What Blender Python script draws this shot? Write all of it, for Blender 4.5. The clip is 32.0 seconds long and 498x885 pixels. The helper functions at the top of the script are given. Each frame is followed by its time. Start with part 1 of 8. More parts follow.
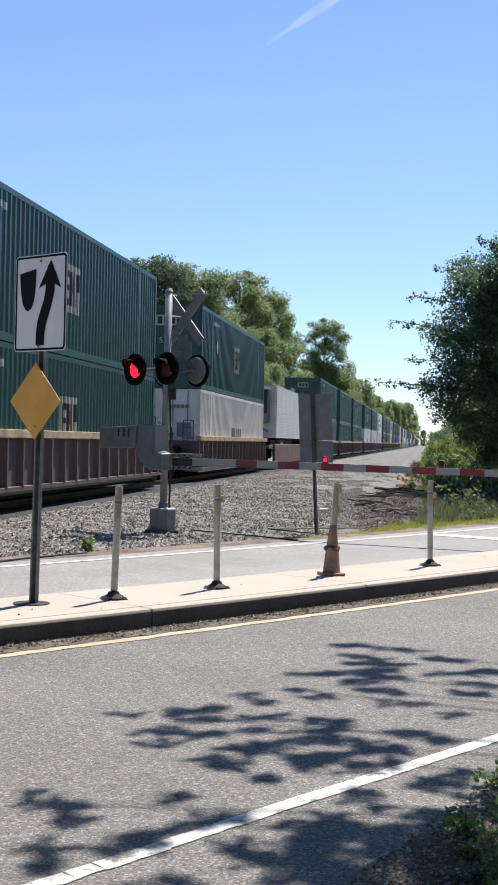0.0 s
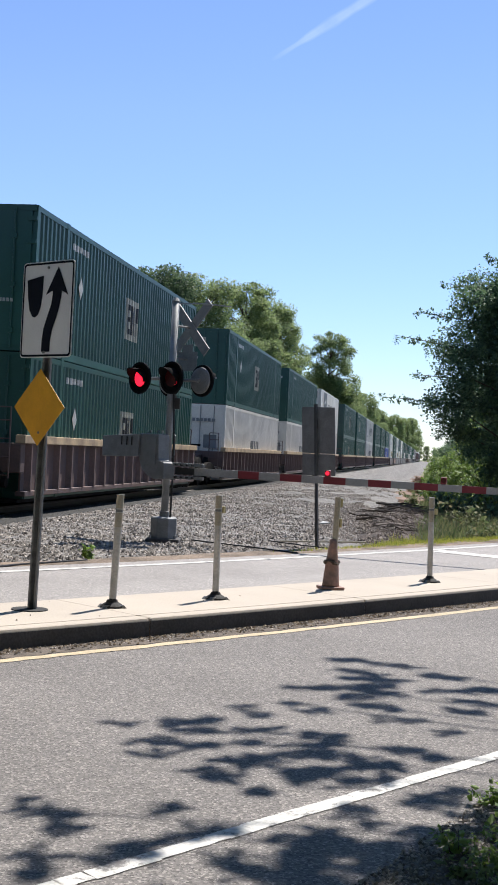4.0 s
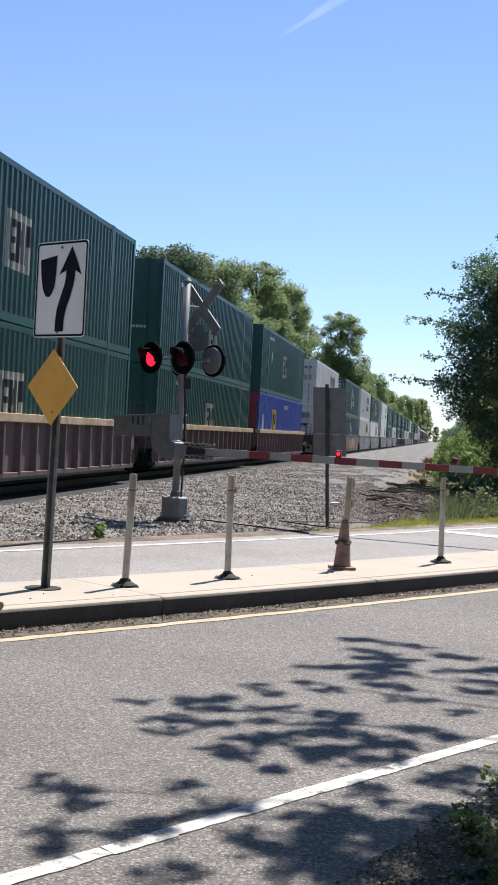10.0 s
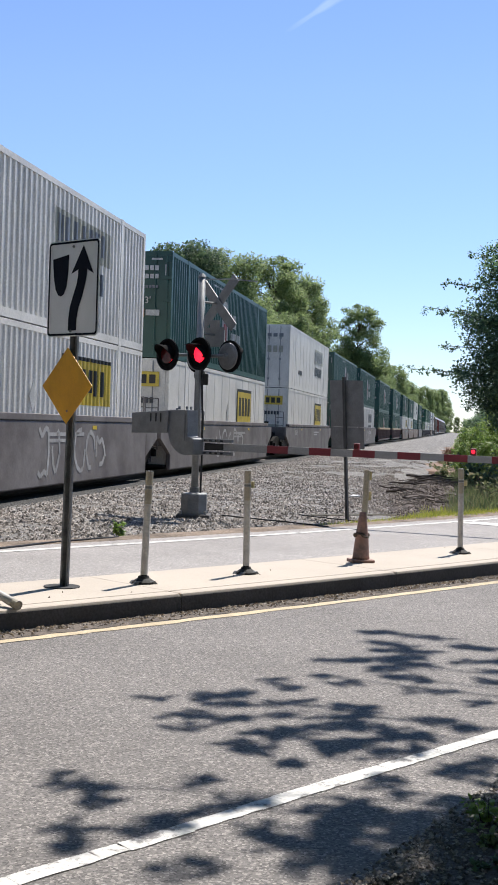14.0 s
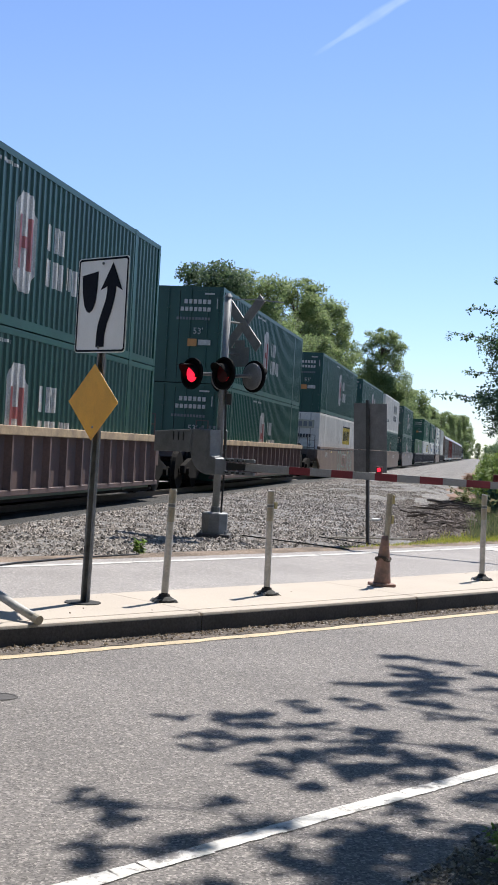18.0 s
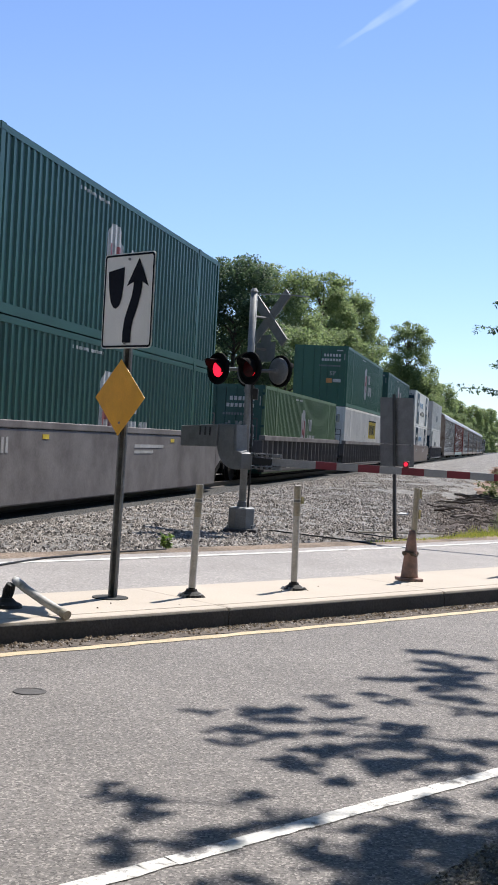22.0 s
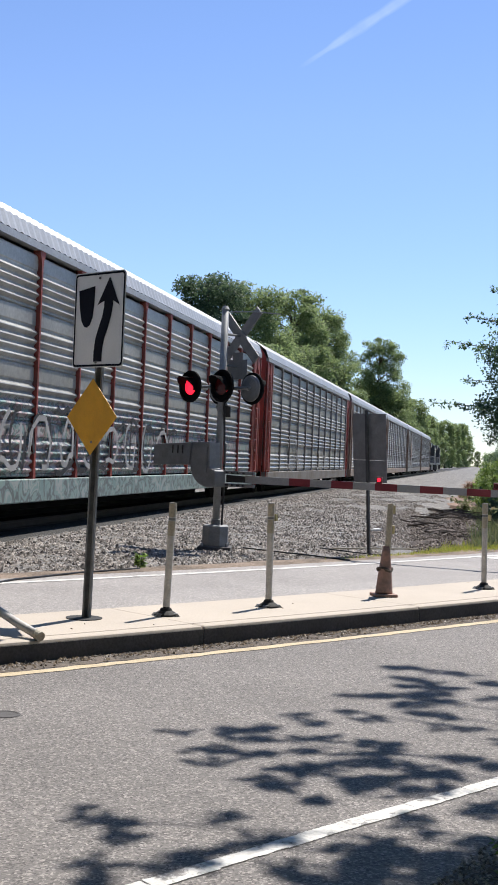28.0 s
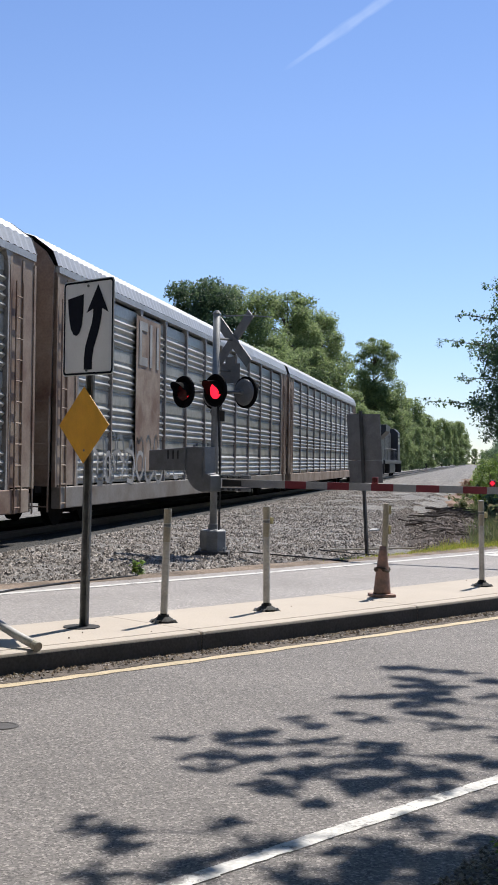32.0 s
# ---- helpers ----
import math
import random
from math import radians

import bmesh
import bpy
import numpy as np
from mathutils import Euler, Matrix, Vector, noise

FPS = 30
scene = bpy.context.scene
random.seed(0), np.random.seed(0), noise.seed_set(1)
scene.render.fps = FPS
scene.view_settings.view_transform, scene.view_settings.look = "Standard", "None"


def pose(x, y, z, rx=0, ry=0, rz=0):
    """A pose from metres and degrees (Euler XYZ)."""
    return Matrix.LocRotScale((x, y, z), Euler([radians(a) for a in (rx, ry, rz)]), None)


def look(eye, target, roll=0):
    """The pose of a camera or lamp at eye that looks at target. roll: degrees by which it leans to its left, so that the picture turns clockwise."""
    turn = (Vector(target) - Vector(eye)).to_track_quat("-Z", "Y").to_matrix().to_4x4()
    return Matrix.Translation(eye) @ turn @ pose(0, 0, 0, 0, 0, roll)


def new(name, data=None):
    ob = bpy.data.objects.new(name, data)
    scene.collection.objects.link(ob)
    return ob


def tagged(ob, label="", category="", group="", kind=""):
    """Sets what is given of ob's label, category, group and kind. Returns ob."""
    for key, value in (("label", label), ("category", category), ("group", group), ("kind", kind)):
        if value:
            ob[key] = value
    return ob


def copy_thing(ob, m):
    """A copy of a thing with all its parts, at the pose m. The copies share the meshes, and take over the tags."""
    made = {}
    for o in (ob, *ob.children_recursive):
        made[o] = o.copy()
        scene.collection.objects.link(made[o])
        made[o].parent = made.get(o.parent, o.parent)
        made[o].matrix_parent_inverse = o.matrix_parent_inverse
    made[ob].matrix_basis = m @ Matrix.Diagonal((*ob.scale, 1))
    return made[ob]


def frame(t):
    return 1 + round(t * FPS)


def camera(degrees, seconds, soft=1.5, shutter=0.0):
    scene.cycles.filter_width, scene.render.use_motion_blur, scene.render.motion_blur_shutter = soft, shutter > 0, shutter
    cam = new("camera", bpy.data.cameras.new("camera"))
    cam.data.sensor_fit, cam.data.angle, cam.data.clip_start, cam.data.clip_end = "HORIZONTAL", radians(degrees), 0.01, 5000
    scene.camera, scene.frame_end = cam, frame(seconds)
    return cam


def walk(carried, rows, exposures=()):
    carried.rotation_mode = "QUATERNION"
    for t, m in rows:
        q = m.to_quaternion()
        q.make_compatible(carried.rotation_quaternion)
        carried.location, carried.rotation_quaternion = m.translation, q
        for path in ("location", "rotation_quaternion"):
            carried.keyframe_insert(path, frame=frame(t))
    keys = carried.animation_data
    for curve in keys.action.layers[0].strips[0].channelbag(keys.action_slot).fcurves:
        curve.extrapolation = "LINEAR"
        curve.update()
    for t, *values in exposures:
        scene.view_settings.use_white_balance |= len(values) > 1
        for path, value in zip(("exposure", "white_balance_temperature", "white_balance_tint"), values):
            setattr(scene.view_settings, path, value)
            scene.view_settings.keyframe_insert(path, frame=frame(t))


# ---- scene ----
cam = camera(22.7, 32.0, 1.7)
PATH = [
    (0, (0.005, 0.036, 1.481), (0.004, 2.036, 1.477), 1.3),
    (0.5, (0.002, 0.023, 1.491), (0.003, 2.023, 1.479), 1.3),
    (1, (0.001, 0.019, 1.488), (0.004, 2.018, 1.469), 1.3),
    (1.5, (0.017, 0.008, 1.489), (0.017, 2.008, 1.468), 1.2),
    (2, (0.025, 0.02, 1.489), (0.023, 2.02, 1.471), 1.2),
    (2.5, (0.027, 0.036, 1.491), (0.021, 2.036, 1.482), 1.5),
    (3, (0.017, 0.031, 1.491), (0.01, 2.031, 1.491), 1.9),
    (3.5, (0.011, 0.031, 1.488), (0.004, 2.031, 1.496), 2.4),
    (5.5, (0.003, 0.023, 1.483), (-0.003, 2.023, 1.503), 3.5),
    (6, (0.002, 0.015, 1.484), (-0.005, 2.015, 1.494), 3.6),
    (6.5, (-0.001, 0.008, 1.485), (-0.01, 2.008, 1.478), 3.6),
    (7, (-0.003, 0.003, 1.488), (-0.014, 2.002, 1.468), 3.7),
    (7.5, (-0.008, 0.016, 1.48), (-0.02, 2.015, 1.455), 3.7),
    (8, (-0.005, 0.02, 1.483), (-0.017, 2.02, 1.462), 3.9),
    (8.5, (-0.007, 0.021, 1.481), (-0.018, 2.021, 1.468), 3.8),
    (9, (-0.012, 0.016, 1.483), (-0.022, 2.016, 1.473), 3.6),
    (9.5, (-0.013, 0.01, 1.481), (-0.027, 2.01, 1.468), 3.3),
    (10, (-0.019, 0.011, 1.485), (-0.039, 2.011, 1.466), 3.0),
    (10.5, (-0.024, -0.001, 1.483), (-0.051, 1.999, 1.457), 2.9),
    (11, (-0.017, 0.002, 1.488), (-0.047, 2.001, 1.452), 2.9),
    (11.5, (0.002, 0.012, 1.488), (-0.031, 2.012, 1.445), 2.8),
    (12, (0.006, 0.004, 1.485), (-0.029, 2.003, 1.439), 2.6),
    (12.5, (0.014, 0.005, 1.49), (-0.03, 2.004, 1.443), 2.3),
    (13, (0.009, -0.011, 1.497), (-0.043, 1.988, 1.452), 2.0),
    (13.5, (0.015, -0.002, 1.492), (-0.04, 1.997, 1.454), 1.8),
    (14, (0.025, 0.007, 1.489), (-0.028, 2.006, 1.46), 1.8),
    (14.5, (0.03, 0.003, 1.5), (-0.023, 2.002, 1.485), 2.0),
    (16.5, (0.007, -0.009, 1.5), (-0.067, 1.989, 1.538), 3.3),
    (17, (0.004, 0.01, 1.493), (-0.076, 2.008, 1.521), 3.3),
    (17.5, (-0.002, 0.0, 1.488), (-0.086, 1.999, 1.503), 3.3),
    (18, (-0.01, 0.017, 1.483), (-0.097, 2.015, 1.486), 3.2),
    (18.5, (-0.015, 0.02, 1.483), (-0.107, 2.018, 1.476), 3.2),
    (19, (-0.019, 0.012, 1.49), (-0.115, 2.01, 1.476), 3.1),
    (19.5, (-0.023, 0.008, 1.487), (-0.124, 2.005, 1.471), 3.1),
    (20, (-0.019, 0.024, 1.481), (-0.125, 2.022, 1.465), 3.1),
    (20.5, (-0.013, 0.03, 1.484), (-0.124, 2.027, 1.47), 3.0),
    (21, (-0.016, 0.02, 1.482), (-0.134, 2.017, 1.472), 3.2),
    (21.5, (-0.016, 0.025, 1.48), (-0.139, 2.021, 1.473), 3.0),
    (22, (-0.011, 0.017, 1.486), (-0.14, 2.013, 1.478), 3.0),
    (22.5, (-0.011, 0.027, 1.486), (-0.141, 2.022, 1.477), 2.9),
    (23, (-0.002, 0.035, 1.483), (-0.132, 2.031, 1.473), 2.6),
    (23.5, (0.007, 0.024, 1.484), (-0.124, 2.019, 1.475), 2.3),
    (24, (0.001, 0.021, 1.484), (-0.127, 2.016, 1.478), 2.2),
    (24.5, (0.009, 0.026, 1.486), (-0.119, 2.022, 1.485), 2.1),
    (25, (0.0, 0.017, 1.485), (-0.124, 2.013, 1.49), 2.3),
    (25.5, (-0.005, 0.031, 1.481), (-0.122, 2.028, 1.492), 2.4),
    (27.5, (-0.008, 0.027, 1.489), (-0.1, 2.025, 1.511), 2.5),
    (28, (-0.01, 0.033, 1.488), (-0.097, 2.031, 1.51), 2.3),
    (28.5, (-0.009, 0.024, 1.49), (-0.093, 2.022, 1.512), 2.1),
    (29, (0.003, 0.022, 1.488), (-0.078, 2.021, 1.51), 1.8),
    (29.5, (-0.002, 0.022, 1.485), (-0.078, 2.021, 1.508), 1.5),
    (30, (0.002, 0.037, 1.493), (-0.069, 2.035, 1.517), 1.3),
    (30.5, (0.025, 0.051, 1.494), (-0.043, 2.05, 1.519), 0.9),
    (31, (0.022, 0.045, 1.491), (-0.046, 2.044, 1.52), 0.8),
    (31.5, (0.01, 0.051, 1.483), (-0.063, 2.05, 1.513), 0.7),
    (32, (0.02, 0.049, 1.49), (-0.062, 2.047, 1.518), 0.7),
]
walk(cam, [(t, look(eye, target, roll)) for t, eye, target, roll in PATH],
     [(0.0, 0.72), (24.0, 0.72), (28.0, 0.66), (31.0, 0.54), (32.0, 0.52)])

# ---- sky and sun ----
SUN_DIR = Vector((0.46 * 0.53, 0.888 * 0.53, 0.848)).normalized()
world = bpy.data.worlds.new("world")
scene.world = world
world.use_nodes = True
sky = world.node_tree.nodes.new("ShaderNodeTexSky")
sky.sky_type = "NISHITA"
sky.sun_disc = False
sky.sun_elevation = radians(58)
sky.sun_rotation = radians(27.4)
sky.altitude = 0
sky.air_density = 1.0
sky.dust_density = 0.0
sky.ozone_density = 3.5
deep = world.node_tree.nodes.new("ShaderNodeHueSaturation")
deep.inputs["Saturation"].default_value = 1.08
world.node_tree.links.new(sky.outputs[0], deep.inputs["Color"])
haze = world.node_tree.nodes.new("ShaderNodeVectorMath")
haze.operation = "MULTIPLY"
haze.inputs[1].default_value = (1.05, 0.945, 1.045)
world.node_tree.links.new(deep.outputs[0], haze.inputs[0])
wco = world.node_tree.nodes.new("ShaderNodeTexCoord")
wsp = world.node_tree.nodes.new("ShaderNodeSeparateXYZ")
world.node_tree.links.new(wco.outputs["Generated"], wsp.inputs[0])
wrp = world.node_tree.nodes.new("ShaderNodeValToRGB")
wrp.color_ramp.elements[0].position, wrp.color_ramp.elements[0].color = 0.0, (0.70, 0.85, 0.98, 1)
wrp.color_ramp.elements[1].position, wrp.color_ramp.elements[1].color = 0.26, (1, 1, 1, 1)
for zz_, col_ in ((0.36, (1, 1, 1, 1)), (0.8, (0.97, 1.0, 0.84, 1))):
    e_ = wrp.color_ramp.elements.new(zz_)
    e_.color = col_
world.node_tree.links.new(wsp.outputs["Z"], wrp.inputs[0])
clear = world.node_tree.nodes.new("ShaderNodeVectorMath")
clear.operation = "MULTIPLY"
world.node_tree.links.new(haze.outputs[0], clear.inputs[0])
world.node_tree.links.new(wrp.outputs[0], clear.inputs[1])
world.node_tree.links.new(clear.outputs[0], world.node_tree.nodes["Background"].inputs[0])
world.node_tree.nodes["Background"].inputs[1].default_value = 0.095
sun = new("sun", bpy.data.lights.new("sun", "SUN"))
sun.data.energy = 4.9
sun.data.angle = radians(0.53)
sun.data.color = (1.0, 0.955, 0.885)
sun.matrix_world = look(SUN_DIR * 60, (0, 0, 0))

# ---- plan ----
TRACK_ANGLE = 8.2                      # the track runs this far to the right of +y
TA = radians(TRACK_ANGLE)
UX, UY = math.sin(TA), math.cos(TA)    # along the track, away from the eye
NX, NY = -math.cos(TA), math.sin(TA)   # across it, to the left
TRACK_O = 9.1                          # centre line
SPEED = 26.5                           # m/s towards the eye
RAIL_Z = 0.15


def on_track(s, o, z=0.0):
    return (UX * s + NX * o, UY * s + NY * o, z)


def curb_y(x):
    return 10.468 + 1.0575 * x + 0.014 * x * x if x > -12 else 10.468 + 1.0575 * x + 0.014 * 144 - 0.336 * (x + 12)


def road_pt(x, off, z=0.0):
    """A point beside the kerb line at x; off counts across the road, away from the eye."""
    sl = 1.0575 + 0.028 * max(x, -12)
    n = math.hypot(1, sl)
    return (x - sl / n * off, curb_y(x) + off / n, z)


def road_off(x, y):
    """Rough distance across the road from the kerb line."""
    xx = x
    for _ in range(3):
        sl = 1.0575 + 0.028 * np.clip(xx, -12, 200)
        n = np.sqrt(1 + sl * sl)
        base = 10.468 + 1.0575 * xx + 0.014 * xx * xx
        off = (y - base) / n * 1.0
        off = ((y - base) * 1 + (x - xx) * -sl) / n
        xx = x + sl / n * off
    return off


ROAD_DIR = Vector((0.69, 0.724, 0)).normalized()
ACROSS = Vector((0.724, -0.69, 0)).normalized()

# ---- materials ----
MATS = {}


def mat(name, base, rough=0.6, metal=0.0, coarse=1.5, fine=40.0, var=0.18, tint=None, bump=0.15, rnd=0.0, spec=0.5, dist=0.01, fvar=0.12):
    """Principled with large stains, fine grain and relief."""
    m = bpy.data.materials.new(name)
    m.use_nodes = True
    nt = m.node_tree
    b = nt.nodes["Principled BSDF"]
    b.inputs["Roughness"].default_value = rough
    b.inputs["Metallic"].default_value = metal
    b.inputs["Specular IOR Level"].default_value = spec
    co = nt.nodes.new("ShaderNodeTexCoord")
    n1 = nt.nodes.new("ShaderNodeTexNoise")
    n1.inputs["Scale"].default_value = coarse
    n1.inputs["Detail"].default_value = 6
    n1.inputs["Roughness"].default_value = 0.62
    n2 = nt.nodes.new("ShaderNodeTexNoise")
    n2.inputs["Scale"].default_value = fine
    n2.inputs["Detail"].default_value = 3
    for n in (n1, n2):
        nt.links.new(co.outputs["Object"], n.inputs["Vector"])
    tint = tint or tuple(c * (1 - 2 * var) for c in base)
    r1 = nt.nodes.new("ShaderNodeValToRGB")
    r1.color_ramp.elements[0].position, r1.color_ramp.elements[1].position = 0.36, 0.62
    r1.color_ramp.elements[0].color = (*tint, 1)
    r1.color_ramp.elements[1].color = (*base, 1)
    nt.links.new(n1.outputs["Fac"], r1.inputs[0])
    r2 = nt.nodes.new("ShaderNodeMapRange")
    r2.inputs["From Min"].default_value, r2.inputs["From Max"].default_value = 0.3, 0.7
    r2.inputs["To Min"].default_value, r2.inputs["To Max"].default_value = 1 - fvar, 1 + fvar
    nt.links.new(n2.outputs["Fac"], r2.inputs["Value"])
    last = r2.outputs[0]
    if rnd:
        oi = nt.nodes.new("ShaderNodeObjectInfo")
        rr = nt.nodes.new("ShaderNodeMapRange")
        rr.inputs["To Min"].default_value, rr.inputs["To Max"].default_value = 1 - rnd, 1 + rnd
        nt.links.new(oi.outputs["Random"], rr.inputs["Value"])
        mm = nt.nodes.new("ShaderNodeMath")
        mm.operation = "MULTIPLY"
        nt.links.new(last, mm.inputs[0])
        nt.links.new(rr.outputs[0], mm.inputs[1])
        last = mm.outputs[0]
    vm = nt.nodes.new("ShaderNodeVectorMath")
    vm.operation = "SCALE"
    nt.links.new(r1.outputs[0], vm.inputs[0])
    nt.links.new(last, vm.inputs["Scale"])
    nt.links.new(vm.outputs[0], b.inputs["Base Color"])
    if bump:
        bp = nt.nodes.new("ShaderNodeBump")
        bp.inputs["Strength"].default_value = bump
        bp.inputs["Distance"].default_value = dist
        nt.links.new(n2.outputs["Fac"], bp.inputs["Height"])
        nt.links.new(bp.outputs[0], b.inputs["Normal"])
    MATS[name] = m
    return m


def stone_mat(name, cols, scale, bump=0.6, dist=0.03, rough=0.85):
    """Loose stones: one tone for each cell, with relief between cells."""
    m = bpy.data.materials.new(name)
    m.use_nodes = True
    nt = m.node_tree
    b = nt.nodes["Principled BSDF"]
    b.inputs["Roughness"].default_value = rough
    co = nt.nodes.new("ShaderNodeTexCoord")
    v = nt.nodes.new("ShaderNodeTexVoronoi")
    v.inputs["Scale"].default_value = scale
    nt.links.new(co.outputs["Object"], v.inputs["Vector"])
    sp = nt.nodes.new("ShaderNodeSeparateColor")
    nt.links.new(v.outputs["Color"], sp.inputs[0])
    r = nt.nodes.new("ShaderNodeValToRGB")
    els = r.color_ramp.elements
    while len(els) < len(cols):
        els.new(0.5)
    for i, c in enumerate(cols):
        els[i].position = i / (len(cols) - 1)
        els[i].color = (*c, 1)
    nt.links.new(sp.outputs[0], r.inputs[0])
    n1 = nt.nodes.new("ShaderNodeTexNoise")
    n1.inputs["Scale"].default_value = 0.9
    n1.inputs["Detail"].default_value = 5
    nt.links.new(co.outputs["Object"], n1.inputs["Vector"])
    mr = nt.nodes.new("ShaderNodeMapRange")
    mr.inputs["From Min"].default_value, mr.inputs["From Max"].default_value = 0.35, 0.65
    mr.inputs["To Min"].default_value, mr.inputs["To Max"].default_value = 0.58, 1.08
    nt.links.new(n1.outputs["Fac"], mr.inputs["Value"])
    vm = nt.nodes.new("ShaderNodeVectorMath")
    vm.operation = "SCALE"
    nt.links.new(r.outputs[0], vm.inputs[0])
    nt.links.new(mr.outputs[0], vm.inputs["Scale"])
    nt.links.new(vm.outputs[0], b.inputs["Base Color"])
    bp = nt.nodes.new("ShaderNodeBump")
    bp.invert = True
    bp.inputs["Strength"].default_value = bump
    bp.inputs["Distance"].default_value = dist
    nt.links.new(v.outputs["Distance"], bp.inputs["Height"])
    nt.links.new(bp.outputs[0], b.inputs["Normal"])
    MATS[name] = m
    return m


def island_mat(name, cols, rough=0.6, trans=0.0):
    """Leaves, blades and loose stones: each piece takes its own tone."""
    m = bpy.data.materials.new(name)
    m.use_nodes = True
    nt = m.node_tree
    b = nt.nodes["Principled BSDF"]
    b.inputs["Roughness"].default_value = rough
    b.inputs["Specular IOR Level"].default_value = 0.35
    g = nt.nodes.new("ShaderNodeNewGeometry")
    r = nt.nodes.new("ShaderNodeValToRGB")
    els = r.color_ramp.elements
    while len(els) < len(cols):
        els.new(0.5)
    for i, c in enumerate(cols):
        els[i].position = i / (len(cols) - 1)
        els[i].color = (*c, 1)
    nt.links.new(g.outputs["Random Per Island"], r.inputs[0])
    nt.links.new(r.outputs[0], b.inputs["Base Color"])
    if trans:
        t = nt.nodes.new("ShaderNodeBsdfTranslucent")
        hs = nt.nodes.new("ShaderNodeHueSaturation")
        hs.inputs["Value"].default_value = 1.7
        nt.links.new(r.outputs[0], hs.inputs["Color"])
        nt.links.new(hs.outputs[0], t.inputs[0])
        mx = nt.nodes.new("ShaderNodeMixShader")
        mx.inputs[0].default_value = trans
        nt.links.new(b.outputs[0], mx.inputs[1])
        nt.links.new(t.outputs[0], mx.inputs[2])
        nt.links.new(mx.outputs[0], nt.nodes["Material Output"].inputs[0])
    MATS[name] = m
    return m


def asphalt_mat(name, base, speck, scale):
    """Rolled asphalt: pale and dark chips in a grey binder, with broad wear."""
    m = mat(name, base, 0.85, coarse=0.55, fine=60, var=0.09, bump=0.0, fvar=0.12)
    nt = m.node_tree
    b = nt.nodes["Principled BSDF"]
    old = b.inputs["Base Color"].links[0].from_socket
    co = nt.nodes.new("ShaderNodeTexCoord")
    v = nt.nodes.new("ShaderNodeTexVoronoi")
    v.inputs["Scale"].default_value = scale
    nt.links.new(co.outputs["Object"], v.inputs["Vector"])
    sp = nt.nodes.new("ShaderNodeSeparateColor")
    nt.links.new(v.outputs["Color"], sp.inputs[0])
    r = nt.nodes.new("ShaderNodeValToRGB")
    r.color_ramp.interpolation = "LINEAR"
    els = r.color_ramp.elements
    els[0].position, els[1].position = 0.0, 1.0
    lo, hi = 1 - speck, 1 + speck * 1.6
    els[0].color, els[1].color = (lo, lo, lo, 1), (hi, hi, hi * 0.98, 1)
    for p, c in ((0.3, 1 - speck * 0.3), (0.75, 1.0)):
        e = els.new(p)
        e.color = (c, c, c, 1)
    nt.links.new(sp.outputs[0], r.inputs[0])
    mx = nt.nodes.new("ShaderNodeVectorMath")
    mx.operation = "MULTIPLY"
    nt.links.new(old, mx.inputs[0])
    nt.links.new(r.outputs[0], mx.inputs[1])
    nt.links.new(mx.outputs[0], b.inputs["Base Color"])
    bp = nt.nodes.new("ShaderNodeBump")
    bp.inputs["Strength"].default_value = 0.6
    bp.inputs["Distance"].default_value = 0.005
    nt.links.new(sp.outputs[1], bp.inputs["Height"])
    nt.links.new(bp.outputs[0], b.inputs["Normal"])
    return m


def glow_mat(name, col, strength):
    m = bpy.data.materials.new(name)
    m.use_nodes = True
    b = m.node_tree.nodes["Principled BSDF"]
    b.inputs["Base Color"].default_value = (*[c * 0.4 for c in col], 1)
    b.inputs["Emission Color"].default_value = (*col, 1)
    b.inputs["Emission Strength"].default_value = strength
    b.inputs["Roughness"].default_value = 0.3
    MATS[name] = m
    return m


ASPHALT = asphalt_mat("worn_asphalt", (0.169, 0.154, 0.148), 0.62, 105)
FAR_ASPHALT = asphalt_mat("bleached_asphalt", (0.28, 0.259, 0.251), 0.35, 75)
CONCRETE = mat("weathered_concrete", (0.425, 0.37, 0.315), 0.9, coarse=0.9, fine=60, var=0.05, bump=0.2, fvar=0.08)
# curb grime, deepened to hold the shade of a backlit face
CURB_FACE = mat("grimy_shaded_curb_concrete", (0.08, 0.075, 0.076), 0.9, coarse=2.2, fine=50, var=0.14, bump=0.35, fvar=0.2)
WHITE_PAINT = mat("worn_white_road_paint", (0.56, 0.545, 0.52), 0.7, coarse=6, fine=45, var=0.10, bump=0.4, fvar=0.2)


def wear_through(m, under, scale, lo, hi):
    """Paint worn off in ragged patches down to the asphalt."""
    nt = m.node_tree
    b = nt.nodes["Principled BSDF"]
    old = b.inputs["Base Color"].links[0].from_socket
    co = nt.nodes.new("ShaderNodeTexCoord")
    n = nt.nodes.new("ShaderNodeTexNoise")
    n.inputs["Scale"].default_value = scale
    n.inputs["Detail"].default_value = 8
    n.inputs["Roughness"].default_value = 0.72
    nt.links.new(co.outputs["Object"], n.inputs["Vector"])
    r = nt.nodes.new("ShaderNodeMapRange")
    r.inputs["From Min"].default_value, r.inputs["From Max"].default_value = lo, hi
    nt.links.new(n.outputs["Fac"], r.inputs["Value"])
    mx = nt.nodes.new("ShaderNodeMix")
    mx.data_type = "RGBA"
    nt.links.new(r.outputs[0], mx.inputs["Factor"])
    nt.links.new(old, mx.inputs["A"])
    mx.inputs["B"].default_value = (*under, 1)
    nt.links.new(mx.outputs["Result"], b.inputs["Base Color"])
    return m


